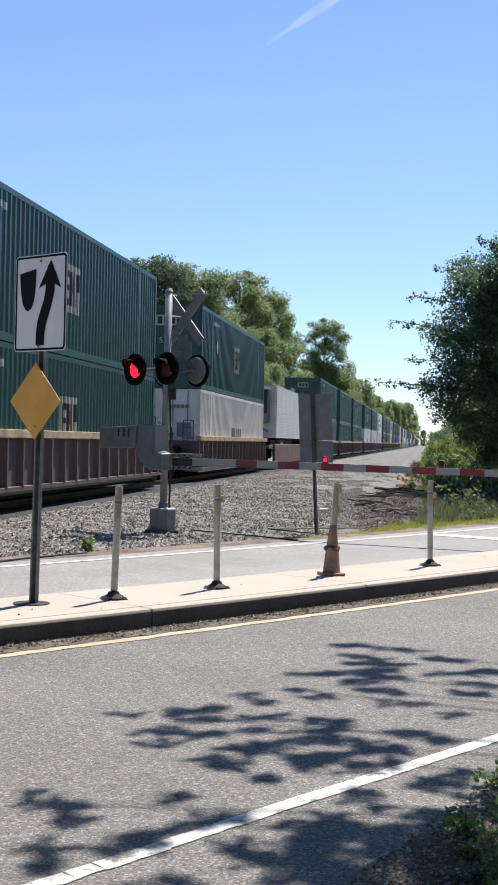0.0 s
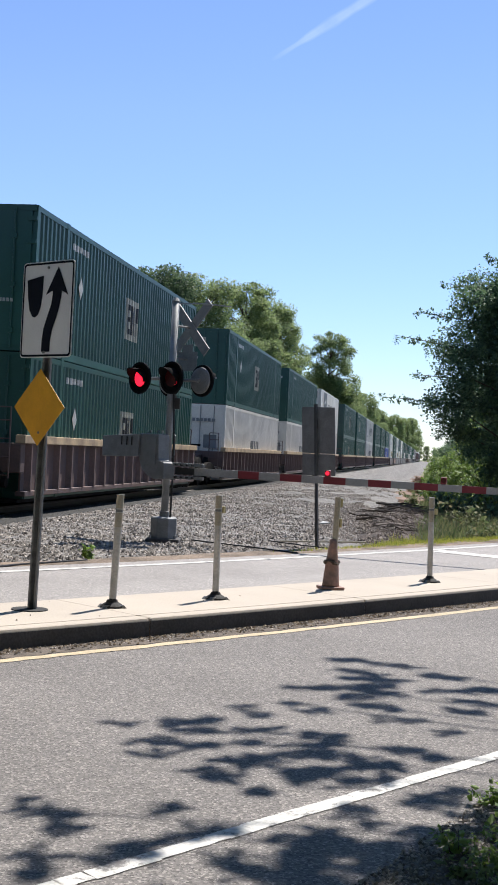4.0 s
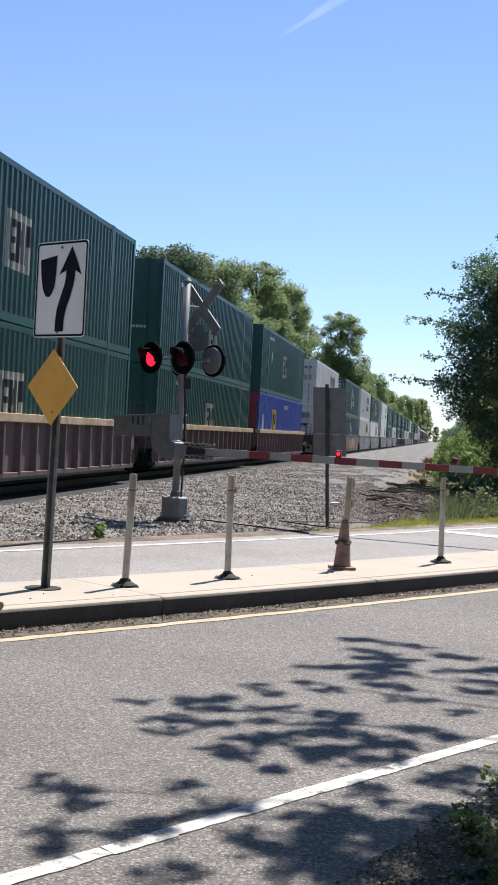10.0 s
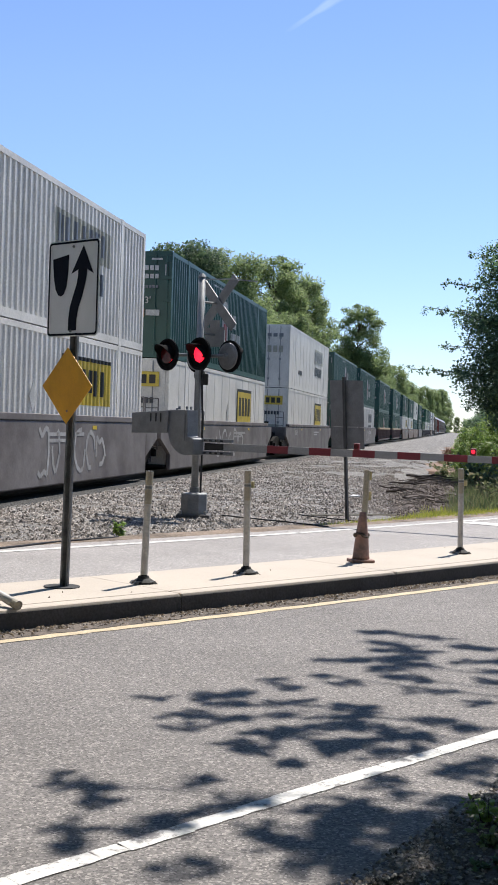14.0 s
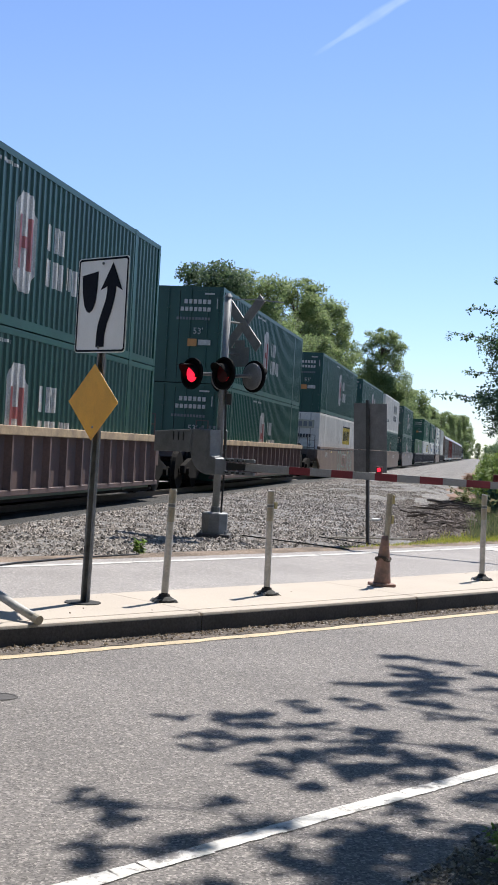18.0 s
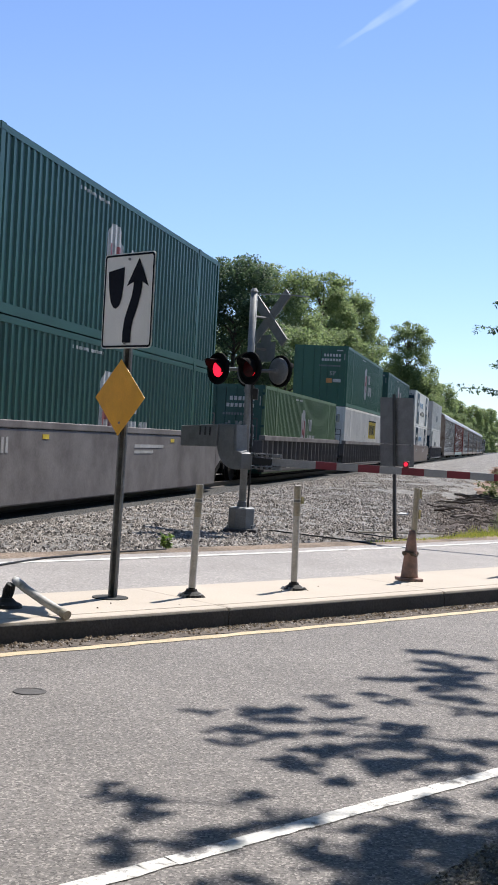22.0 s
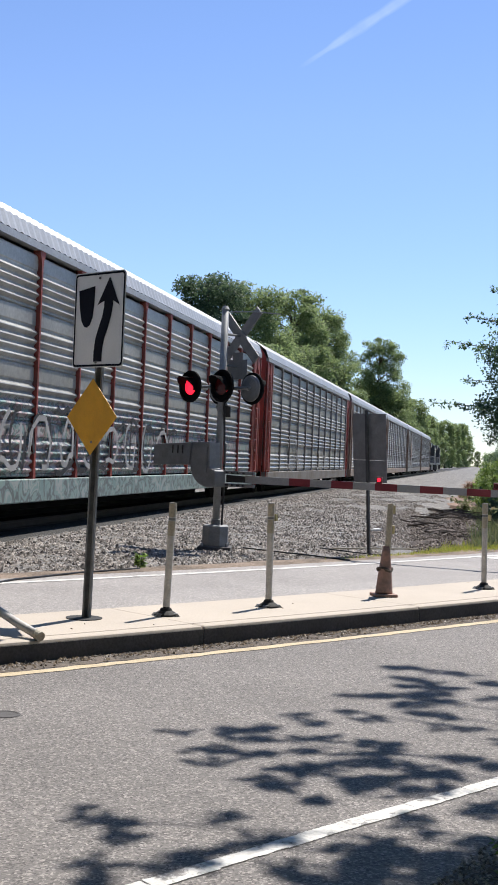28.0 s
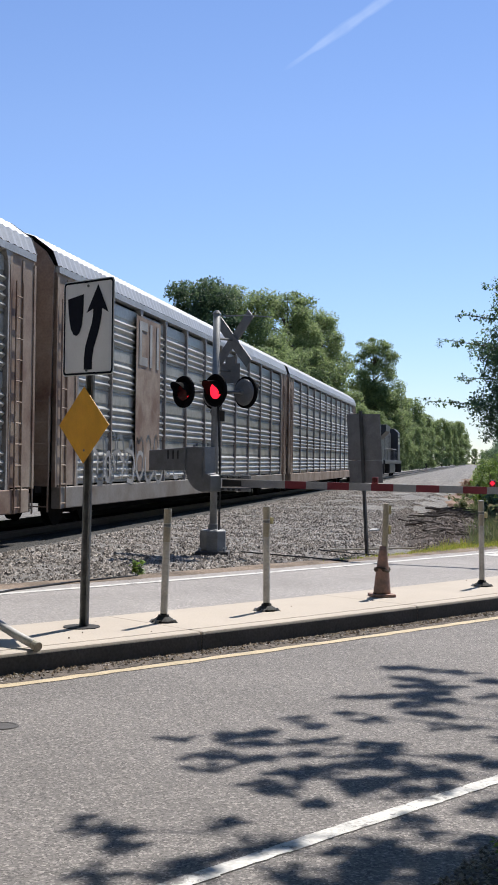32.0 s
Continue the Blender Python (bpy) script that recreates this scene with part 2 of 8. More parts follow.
wear_through(WHITE_PAINT, (0.16, 0.148, 0.142), 5.5, 0.545, 0.61)
YELLOW_PAINT = mat("faded_yellow_road_paint", (0.48, 0.385, 0.25), 0.75, coarse=4, fine=70, var=0.12, bump=0.3, fvar=0.2)
wear_through(YELLOW_PAINT, (0.17, 0.155, 0.14), 4.0, 0.58, 0.68)
BALLAST = stone_mat("grey_ballast", [(0.065, 0.060, 0.057), (0.115, 0.106, 0.101), (0.175, 0.164, 0.157), (0.29, 0.272, 0.26)], 20, 0.7, 0.03)
STONES = island_mat("crushed_stone", [(0.07, 0.061, 0.054), (0.165, 0.142, 0.124), (0.28, 0.247, 0.22), (0.43, 0.385, 0.345)], 0.85)
CURB_LITTER = island_mat("dry_litter", [(0.05, 0.035, 0.025), (0.10, 0.07, 0.045), (0.16, 0.12, 0.08), (0.25, 0.2, 0.15)], 0.9)
CURB_DIRT = mat("curb_grit", (0.13, 0.105, 0.088), 0.95, coarse=4, fine=60, var=0.25, bump=0.6, dist=0.01, fvar=0.4)
VERGE = mat("gravelly_grey_soil", (0.10, 0.088, 0.078), 0.95, coarse=3.5, fine=70, var=0.25, bump=0.8, dist=0.03, fvar=0.35)
DIRT = mat("brown_dirt", (0.22, 0.165, 0.125), 0.95, coarse=1.6, fine=22, var=0.30, bump=0.8, dist=0.04, fvar=0.3)
BANK = mat("dark_bank_soil", (0.125, 0.098, 0.088), 0.95, coarse=2.2, fine=26, var=0.36, bump=1.0, dist=0.05, fvar=0.4)
SOIL = mat("dry_grass_ground", (0.13, 0.15, 0.06), 0.95, coarse=0.25, fine=14, var=0.2, tint=(0.17, 0.14, 0.08), bump=0.8, dist=0.06, fvar=0.3)
STEEL = mat("galvanised_steel", (0.27, 0.28, 0.29), 0.55, 0.2, coarse=5, fine=60, var=0.12, bump=0.05)
SIGNAL_GREY = mat("aluminium_paint", (0.20, 0.205, 0.21), 0.55, 0.25, coarse=6, fine=60, var=0.12, bump=0.05)
POST_STEEL = mat("dull_post_steel", (0.19, 0.195, 0.20), 0.6, 0.3, coarse=6, fine=80, var=0.2, bump=0.1)
DARK_STEEL = mat("weathered_dark_steel", (0.075, 0.078, 0.078), 0.7, 0.2, coarse=6, fine=80, var=0.2, bump=0.1)
BLACK = mat("black_paint", (0.012, 0.012, 0.013), 0.5, coarse=8, fine=60, var=0.2, bump=0.05)
MATTE = mat("matte_black_shield", (0.008, 0.008, 0.009), 0.95, coarse=8, fine=60, var=0.2, bump=0.0, spec=0.12)
RUBBER = mat("black_rubber", (0.02, 0.019, 0.018), 0.8, coarse=8, fine=60, var=0.3, bump=0.2)
SIGN_WHITE = mat("reflective_white_sheet", (0.78, 0.78, 0.80), 0.4, coarse=4, fine=90, var=0.03, bump=0.0, fvar=0.03)
SIGN_BLACK = mat("sign_black", (0.010, 0.012, 0.022), 0.8, bump=0.0, spec=0.15)
SIGN_YELLOW = mat("faded_yellow_sheet", (0.76, 0.385, 0.03), 0.45, coarse=5, fine=90, var=0.08, bump=0.0, fvar=0.05)
TUBE_WHITE = mat("dirty_white_plastic", (0.50, 0.48, 0.455), 0.6, coarse=7, fine=50, var=0.16, bump=0.05)
TUBE_BAND = mat("tan_reflective_band", (0.38, 0.34, 0.265), 0.5, coarse=9, fine=60, var=0.1, bump=0.0)
CONE = mat("faded_orange_cone", (0.30, 0.175, 0.14), 0.7, coarse=9, fine=40, var=0.22, tint=(0.16, 0.11, 0.095), bump=0.1)
RED_BAND = mat("gate_red", (0.19, 0.018, 0.028), 0.45, coarse=5, fine=50, var=0.1, bump=0.0)
WHITE_BAND = mat("gate_white", (0.29, 0.287, 0.285), 0.45, coarse=5, fine=50, var=0.06, bump=0.0)
LENS_DARK = mat("dark_red_lens", (0.07, 0.008, 0.01), 0.25, bump=0.0)
RED_GLOW = glow_mat("lit_red_lens", (1.0, 0.012, 0.035), 1.5)
RAIL = mat("rail_steel", (0.06, 0.045, 0.038), 0.5, 0.5, coarse=3, fine=50, var=0.2, bump=0.1)
TIE = mat("creosote_tie", (0.03, 0.026, 0.023), 0.9, coarse=3, fine=30, var=0.25, bump=0.4, rnd=0.2)
BARK = mat("tree_bark", (0.10, 0.08, 0.06), 0.95, coarse=3, fine=18, var=0.25, bump=0.8, dist=0.03)
WOOD_DARK = mat("dead_branch", (0.085, 0.066, 0.054), 0.95, coarse=4, fine=30, var=0.25, bump=0.5)
LEAF_NEAR = island_mat("broad_leaves_shade", [(0.042, 0.076, 0.048), (0.064, 0.112, 0.062), (0.094, 0.152, 0.078), (0.135, 0.205, 0.10)], 0.5, 0.42)
LEAF_FAR = island_mat("woodland_leaves", [(0.080, 0.112, 0.048), (0.126, 0.172, 0.070), (0.176, 0.226, 0.094), (0.24, 0.285, 0.135)], 0.6, 0.5)
LEAF_DARK = island_mat("oak_leaves", [(0.032, 0.058, 0.034), (0.050, 0.084, 0.046), (0.074, 0.112, 0.056), (0.10, 0.142, 0.07)], 0.6, 0.4)
LEAF_LIGHT = island_mat("young_leaves", [(0.075, 0.125, 0.025), (0.11, 0.175, 0.035), (0.15, 0.22, 0.05), (0.20, 0.27, 0.07)], 0.5, 0.4)
GRASS = island_mat("roadside_grass", [(0.13, 0.17, 0.03), (0.23, 0.26, 0.04), (0.32, 0.32, 0.055), (0.38, 0.34, 0.10)], 0.7, 0.35)
WEEDS = island_mat("tall_weeds", [(0.06, 0.09, 0.04), (0.10, 0.13, 0.055), (0.15, 0.165, 0.075), (0.19, 0.17, 0.10)], 0.8, 0.3)

GREEN = mat("container_green", (0.017, 0.075, 0.062), 0.42, 0.0, coarse=0.5, fine=30, var=0.12, bump=0.03, rnd=0.12)
GREEN2 = mat("container_bright_green", (0.024, 0.10, 0.062), 0.42, 0.0, coarse=0.5, fine=30, var=0.1, bump=0.03, rnd=0.08)
OLIVE = mat("container_olive", (0.10, 0.165, 0.085), 0.5, 0.0, coarse=0.6, fine=30, var=0.1, bump=0.03)
CWHITE = mat("container_white", (0.70, 0.675, 0.63), 0.45, 0.0, coarse=0.7, fine=25, var=0.1, bump=0.03, rnd=0.07)
CSILVER = mat("container_silver", (0.52, 0.505, 0.48), 0.45, 0.1, coarse=0.7, fine=25, var=0.12, bump=0.03, rnd=0.08)
CBLUE = mat("container_blue", (0.035, 0.075, 0.36), 0.42, 0.0, coarse=0.6, fine=30, var=0.1, bump=0.03)
CRED = mat("container_red_end", (0.25, 0.03, 0.05), 0.5, coarse=0.6, fine=30, var=0.1, bump=0.03)
CLAV = mat("container_grey_blue", (0.115, 0.13, 0.165), 0.45, coarse=0.6, fine=30, var=0.12, bump=0.03)
NAVY = mat("navy_panel", (0.011, 0.034, 0.058), 0.5, bump=0.0, spec=0.25)
SLATE = mat("slate_panel", (0.055, 0.066, 0.085), 0.5, bump=0.0)
TEAL_TEXT = mat("blue_letter_vinyl", (0.04, 0.20, 0.42), 0.4, bump=0.0)
DARK_TEXT = mat("dark_letter_vinyl", (0.05, 0.055, 0.07), 0.4, bump=0.0)
WHITE_VINYL = mat("white_vinyl", (0.50, 0.50, 0.49), 0.5, bump=0.0, coarse=2.5, var=0.16, fvar=0.2)
RED_VINYL = mat("red_vinyl", (0.30, 0.09, 0.09), 0.4, bump=0.0)
TAB_YELLOW = mat("pale_yellow_reflector", (0.66, 0.56, 0.30), 0.35, bump=0.0)
YELLOW_VINYL = mat("yellow_vinyl", (0.62, 0.46, 0.05), 0.4, bump=0.0)
CREAM_VINYL = mat("cream_vinyl", (0.40, 0.39, 0.32), 0.5, bump=0.0)
GREY_VINYL = mat("grey_vinyl", (0.17, 0.18, 0.20), 0.45, bump=0.0)
RUST_WELL = mat("rusty_brown_car_paint", (0.125, 0.076, 0.067), 0.7, coarse=1.3, fine=25, var=0.2, tint=(0.075, 0.055, 0.055), bump=0.1, rnd=0.12)
GREY_WELL = mat("grimy_grey_car_paint", (0.16, 0.145, 0.14), 0.65, coarse=1.1, fine=25, var=0.2, tint=(0.085, 0.072, 0.07), bump=0.08, rnd=0.1)
DARK_WELL = mat("sooty_grey_car_paint", (0.085, 0.078, 0.077), 0.65, coarse=1.1, fine=25, var=0.2, tint=(0.05, 0.043, 0.042), bump=0.08, rnd=0.1)
TAN_WELL = mat("dusty_tan_car_paint", (0.155, 0.11, 0.086), 0.65, coarse=1.1, fine=25, var=0.15, bump=0.08, rnd=0.08)
TAN_SILL = mat("dusty_yellow_sill", (0.50, 0.37, 0.22), 0.7, coarse=2.0, fine=30, var=0.2, tint=(0.26, 0.19, 0.13), bump=0.1)
UNDER = mat("grimy_running_gear", (0.014, 0.012, 0.011), 0.9, coarse=3, fine=30, var=0.3, bump=0.2, spec=0.12)
RACK = mat("galvanised_rack_panel", (0.47, 0.46, 0.425), 0.42, 0.22, coarse=0.7, fine=18, var=0.24, bump=0.05, rnd=0.12)
RACK_ROOF = mat("pale_rack_roof", (0.41, 0.415, 0.42), 0.45, 0.2, coarse=1.2, fine=30, var=0.08, bump=0.04)
RACK_POST = mat("dull_rack_post", (0.33, 0.32, 0.31), 0.6, 0.2, coarse=1.2, fine=25, var=0.2, tint=(0.20, 0.155, 0.13), bump=0.05)
RACK_RED = mat("oxide_red_rack_end", (0.30, 0.055, 0.04), 0.6, coarse=1.4, fine=25, var=0.2, tint=(0.16, 0.05, 0.04), bump=0.08)
RACK_TAN = mat("rusty_tan_rack_end", (0.31, 0.25, 0.20), 0.7, coarse=1.0, fine=25, var=0.2, tint=(0.15, 0.09, 0.065), bump=0.08)
RACK_GREY = mat("grey_rack_sill", (0.22, 0.205, 0.19), 0.6, coarse=0.9, fine=25, var=0.2, tint=(0.14, 0.11, 0.09), bump=0.08)


def mural_mat(name, cols):
    """Layers of sprayed colour with ragged overlapping edges, another cut of them on every panel."""
    m = mat(name, (0.3, 0.3, 0.3), 0.55, coarse=1.2, fine=20, bump=0.03)
    nt = m.node_tree
    b = nt.nodes["Principled BSDF"]
    old = b.inputs["Base Color"].links[0].from_socket
    co = nt.nodes.new("ShaderNodeTexCoord")
    oi = nt.nodes.new("ShaderNodeObjectInfo")
    mu = nt.nodes.new("ShaderNodeMath")
    mu.operation = "MULTIPLY"
    mu.inputs[1].default_value = 40
    nt.links.new(oi.outputs["Random"], mu.inputs[0])
    n = nt.nodes.new("ShaderNodeTexNoise")
    n.noise_dimensions = "4D"
    n.inputs["Scale"].default_value = 1.5
    n.inputs["Detail"].default_value = 2.5
    n.inputs["Distortion"].default_value = 2.2
    nt.links.new(co.outputs["Object"], n.inputs["Vector"])
    nt.links.new(mu.outputs[0], n.inputs["W"])
    r = nt.nodes.new("ShaderNodeValToRGB")
    els = r.color_ramp.elements
    while len(els) < 2 * len(cols):
        els.new(0.5)
    for i, c in enumerate(cols):
        a, w = 0.30 + 0.42 * i / len(cols), 0.42 / len(cols)
        for k, p in ((2 * i, a + 0.012), (2 * i + 1, a + w - 0.012)):
            els[k].position = p
            els[k].color = (*c, 1)
    nt.links.new(n.outputs["Fac"], r.inputs[0])
    mx = nt.nodes.new("ShaderNodeMix")
    mx.data_type = "RGBA"
    mx.inputs["Factor"].default_value = 0.72
    nt.links.new(old, mx.inputs["A"])
    nt.links.new(r.outputs[0], mx.inputs["B"])
    nt.links.new(mx.outputs["Result"], b.inputs["Base Color"])
    return m


MURAL = mural_mat("weathered_mural_paint", [(0.30, 0.29, 0.29), (0.06, 0.06, 0.065), (0.42, 0.40, 0.40), (0.16, 0.30, 0.27), (0.05, 0.055, 0.06), (0.36, 0.23, 0.25), (0.46, 0.45, 0.44), (0.12, 0.14, 0.15), (0.22, 0.34, 0.31)])
MURAL_SILL = mural_mat("weathered_teal_sill_paint", [(0.16, 0.27, 0.25), (0.22, 0.33, 0.30), (0.08, 0.10, 0.10), (0.20, 0.31, 0.28), (0.36, 0.38, 0.36), (0.18, 0.29, 0.27)])
STAINLESS = mat("ribbed_stainless", (0.80, 0.80, 0.79), 0.35, 0.1, coarse=1.0, fine=25, var=0.06, bump=0.03)
LOCO_BLACK = mat("locomotive_black", (0.03, 0.03, 0.032), 0.5, coarse=1.0, fine=20, var=0.2, bump=0.05)
LOCO_GREY = mat("locomotive_grey", (0.04, 0.04, 0.042), 0.5, coarse=1.0, fine=20, var=0.15, bump=0.05)
GLASS = mat("dark_window_glass", (0.02, 0.025, 0.03), 0.08, bump=0.0)
PINK_SPRAY = mat("pink_spray_paint", (0.29, 0.18, 0.21), 0.6, bump=0.0)
LIME_SPRAY = mat("lime_spray_paint", (0.40, 0.38, 0.14), 0.6, bump=0.0)
ORANGE_SPRAY = mat("orange_spray_paint", (0.55, 0.25, 0.08), 0.6, bump=0.0)
PALE_SPRAY = mat("pale_spray_paint", (0.38, 0.37, 0.36), 0.6, bump=0.0)
HAZE_SPRAY = mat("faded_grey_spray_paint", (0.30, 0.29, 0.30), 0.6, bump=0.0)
TEAL_SPRAY = mat("teal_spray_paint", (0.15, 0.27, 0.24), 0.6, bump=0.0)
BLACK_SPRAY = mat("black_spray_paint", (0.03, 0.028, 0.03), 0.6, bump=0.0)


# ---- mesh helpers ----
class Geo:
    """Vertices and faces of one mesh."""

    def __init__(self):
        self.v, self.f = [], []

    def add(self, verts, faces):
        n = len(self.v)
        self.v += [tuple(p) for p in verts]
        self.f += [tuple(n + i for i in f) for f in faces]
        return self

    def box(self, x0, x1, y0, y1, z0, z1):
        return self.add([(x0, y0, z0), (x1, y0, z0), (x1, y1, z0), (x0, y1, z0), (x0, y0, z1), (x1, y0, z1), (x1, y1, z1), (x0, y1, z1)],
                        [(0, 3, 2, 1), (4, 5, 6, 7), (0, 1, 5, 4), (1, 2, 6, 5), (2, 3, 7, 6), (3, 0, 4, 7)])

    def loft(self, rings, close=True, caps=True):
        n = len(rings[0])
        verts = [p for r in rings for p in r]
        faces = []
        for i in range(len(rings) - 1):
            for j in range(n if close else n - 1):
                k = (j + 1) % n
                faces.append((i * n + j, i * n + k, (i + 1) * n + k, (i + 1) * n + j))
        if caps and close:
            faces.append(tuple(range(n - 1, -1, -1)))
            faces.append(tuple((len(rings) - 1) * n + j for j in range(n)))
        return self.add(verts, faces)

    def tube(self, pts, radii, n=8, caps=True):
        pts = [Vector(p) for p in pts]
        if not hasattr(radii, "__len__"):
            radii = [radii] * len(pts)
        rings = []
        for i, p in enumerate(pts):
            d = (pts[min(i + 1, len(pts) - 1)] - pts[max(i - 1, 0)]).normalized()
            a = d.cross(Vector((0, 0, 1)))
            if a.length < 0.05:
                a = d.cross(Vector((1, 0, 0)))
            a.normalize()
            b = d.cross(a)
            rings.append([p + (a * math.cos(q) + b * math.sin(q)) * radii[i] for q in [-2 * math.pi * k / n for k in range(n)]])
        return self.loft(rings, True, caps)

    def prism(self, poly, place, depth):
        """A flat outline, set out by place(u, v) -> point, thickened along depth."""
        a = [Vector(place(u, v)) for u, v in poly]
        return self.loft([a, [p + Vector(depth) for p in a]])

    def mesh(self, name, material, smooth=False):
        me = bpy.data.meshes.new(name)
        me.from_pydata(self.v, [], self.f)
        me.materials.append(material)
        if smooth:
            me.polygons.foreach_set("use_smooth", [True] * len(me.polygons))
        me.update()
        return me


def fix(me):
    bm = bmesh.new()
    bm.from_mesh(me)
    bmesh.ops.recalc_face_normals(bm, faces=bm.faces)
    bm.to_mesh(me)
    bm.free()
    return me


def part(name, geo, material, parent=None, label="", smooth=False, bevel=0.0):
    me = fix(geo.mesh(name, material, smooth)) if isinstance(geo, Geo) else geo
    ob = new(name, me)
    ob.parent = parent
    if label:
        ob["label"] = label
    if bevel:
        md = ob.modifiers.new("bevel", "BEVEL")
        md.width, md.segments, md.limit_method = bevel, 2, "ANGLE"
    return ob


def thing(name, m, label, category, group="", kind=""):
    ob = new(name)
    ob.empty_display_size = 0.2
    ob.matrix_basis = m
    return tagged(ob, label, category, group, kind)


def words(text, size, material, parent, m, name="lettering", depth=0.004):
    cu = bpy.data.curves.new(name, "FONT")
    cu.body, cu.size, cu.extrude = text, size, depth
    cu.resolution_u = 2
    tmp = new(name, cu)
    me = bpy.data.meshes.new_from_object(tmp.evaluated_get(bpy.context.evaluated_depsgraph_get()))
    bpy.data.objects.remove(tmp)
    me.materials.clear()
    me.materials.append(material)
    ob = new(name, me)
    ob.parent = parent
    ob.matrix_basis = m
    return ob


RNG = random.Random(7)

# ---- ground ----


def ground_sheet():
    xs = [-1200, -600, -300, -150, -80, -50, -30, -20] + [i * 1.0 for i in range(-14, 31)] + [40, 55, 80, 120, 200, 400, 800, 1500]
    ys = [-1500, -300, -100, -40, -15] + [i * 1.0 for i in range(-5, 61)] + [70, 85, 100, 130, 170, 250, 400, 700, 1100, 1800, 3200]
    g = Geo()
    for y in ys:
        for x in xs:
            z = -0.30 + 0.05 * noise.noise((x * 0.3, y * 0.3, 0))
            g.v.append((x, y, z))
    w = len(xs)
    for j in range(len(ys) - 1):
        for i in range(w - 1):
            g.f.append((j * w + i, j * w + i + 1, (j + 1) * w + i + 1, (j + 1) * w + i))
    ob = part("ground", g, SOIL, smooth=True)
    tagged(ob, "flat ground of dry grass and bare soil", "ground", kind="structure")


ground_sheet()


def strip(o0, o1, z, x0, x1, step, wob=0.0, seed=0):
    g = Geo()
    n = max(2, int((x1 - x0) / step) + 1)
    r = random.Random(seed)
    rows = []
    for i in range(n):
        x = x0 + (x1 - x0) * i / (n - 1)
        rows.append((road_pt(x, o0 + r.uniform(-wob, wob), z), road_pt(x, o1 + r.uniform(-wob, wob), z)))
    for a, b in rows:
        g.v += [a, b]
    for i in range(n - 1):
        g.f.append((2 * i, 2 * i + 2, 2 * i + 3, 2 * i + 1))
    return g


def slab(o0, o1, z0, z1, x0, x1, step):
    """A thick strip along the road."""
    n = max(2, int((x1 - x0) / step) + 1)
    rings = []
    for i in range(n):
        x = x0 + (x1 - x0) * i / (n - 1)
        rings.append([road_pt(x, o0, z0), road_pt(x, o0, z1), road_pt(x, o1, z1), road_pt(x, o1, z0)])
    return Geo().loft(rings)


tagged(part("road", slab(-4.75, 0.1, -0.35, 0.0, -24, 60, 0.7), ASPHALT), "worn grey asphalt lane with pale aggregate", "road", kind="structure")
tagged(part("road_far_lane", slab(1.15, 4.78, -0.35, -0.003, -24, 60, 0.7), FAR_ASPHALT), "sun-bleached asphalt lane beyond the median", "road", kind="structure")

# the raised median: a bed, slabs with joints and curb blocks
median = thing("median", Matrix(), "raised concrete median with a grimy curb, shade painted on its face", "median", kind="structure")
xj = -8.168
k = 0
while xj < 40:
    ln = 1.86
    part("slab", slab(0.154, 1.2, -0.1, 0.15, xj + 0.002, xj + ln - 0.002, 0.5), CONCRETE, median, bevel=0.004)
    part("curb_block", slab(0.0, 0.153, -0.1, 0.1495, xj + 0.002, xj + ln - 0.002, 0.5), CONCRETE, median, bevel=0.02)
    # face strip darker than the block: grime plus backlit shade in its colour
    part("curb_face", slab(-0.006, -0.001, -0.1, 0.124, xj + 0.003, xj + ln - 0.003, 0.5), CURB_FACE, median, "grimy curb face with its backlit shade painted in")
    xj += ln
    k += 1

# road paint
g = Geo()
r = random.Random(3)
x = -6.0
while x < 30:
    ln = r.uniform(0.07, 0.26) * (1 if x < 4 else 4)
    dr = lambda q: max(-0.26, min(0.15, (0.085 if q > -2.5 else 0.12) * (q + 2.5) - 0.015)) - 0.018
    n = 6
    sk = r.uniform(-0.005, 0.005)
    near, far = r.uniform(-0.004, 0.004), r.uniform(-0.003, 0.003)
    lo_, hi_ = [], []
    for i in range(n + 1):
        q = x + ln * i / n
        lo_.append(road_pt(q, -3.914 + dr(q) + near + r.uniform(-0.004, 0.004), 0.004))
        hi_.append(road_pt(q + sk, -3.826 + dr(q) + far + r.uniform(-0.003, 0.003), 0.004))
    g.add(lo_ + hi_, [(i, i + 1, n + 2 + i, n + 1 + i) for i in range(n)])
    x += ln
tagged(part("edge_line", g, WHITE_PAINT), "cracked white edge line painted on asphalt", "road marking", kind="structure")
tagged(part("centre_line", strip(-0.388, -0.285, 0.004, -6.5, 40, 0.10, 0.013, 5), YELLOW_PAINT), "faded yellow line along the median", "road marking", kind="structure")
tagged(part("far_edge_line", strip(4.30, 4.43, 0.002, -5, 40, 0.4, 0.008, 6), WHITE_PAINT), "white edge line of the far lane", "road marking", kind="structure")
g = Geo()
p = Vector(road_pt(3.05 + 3.15, 4.25, 0.003))
q = Vector(road_pt(3.05 + 3.15 + 0.05, 1.5, 0.003))
w = ROAD_DIR * 0.5
g.add([p, q, q + w, p + w], [(0, 1, 2, 3)])
tagged(part("stop_line", g, WHITE_PAINT), "broad white stop line across the far lane", "road marking", kind="structure")

# ballast bed: a sheet that rises to the track and dips under the road


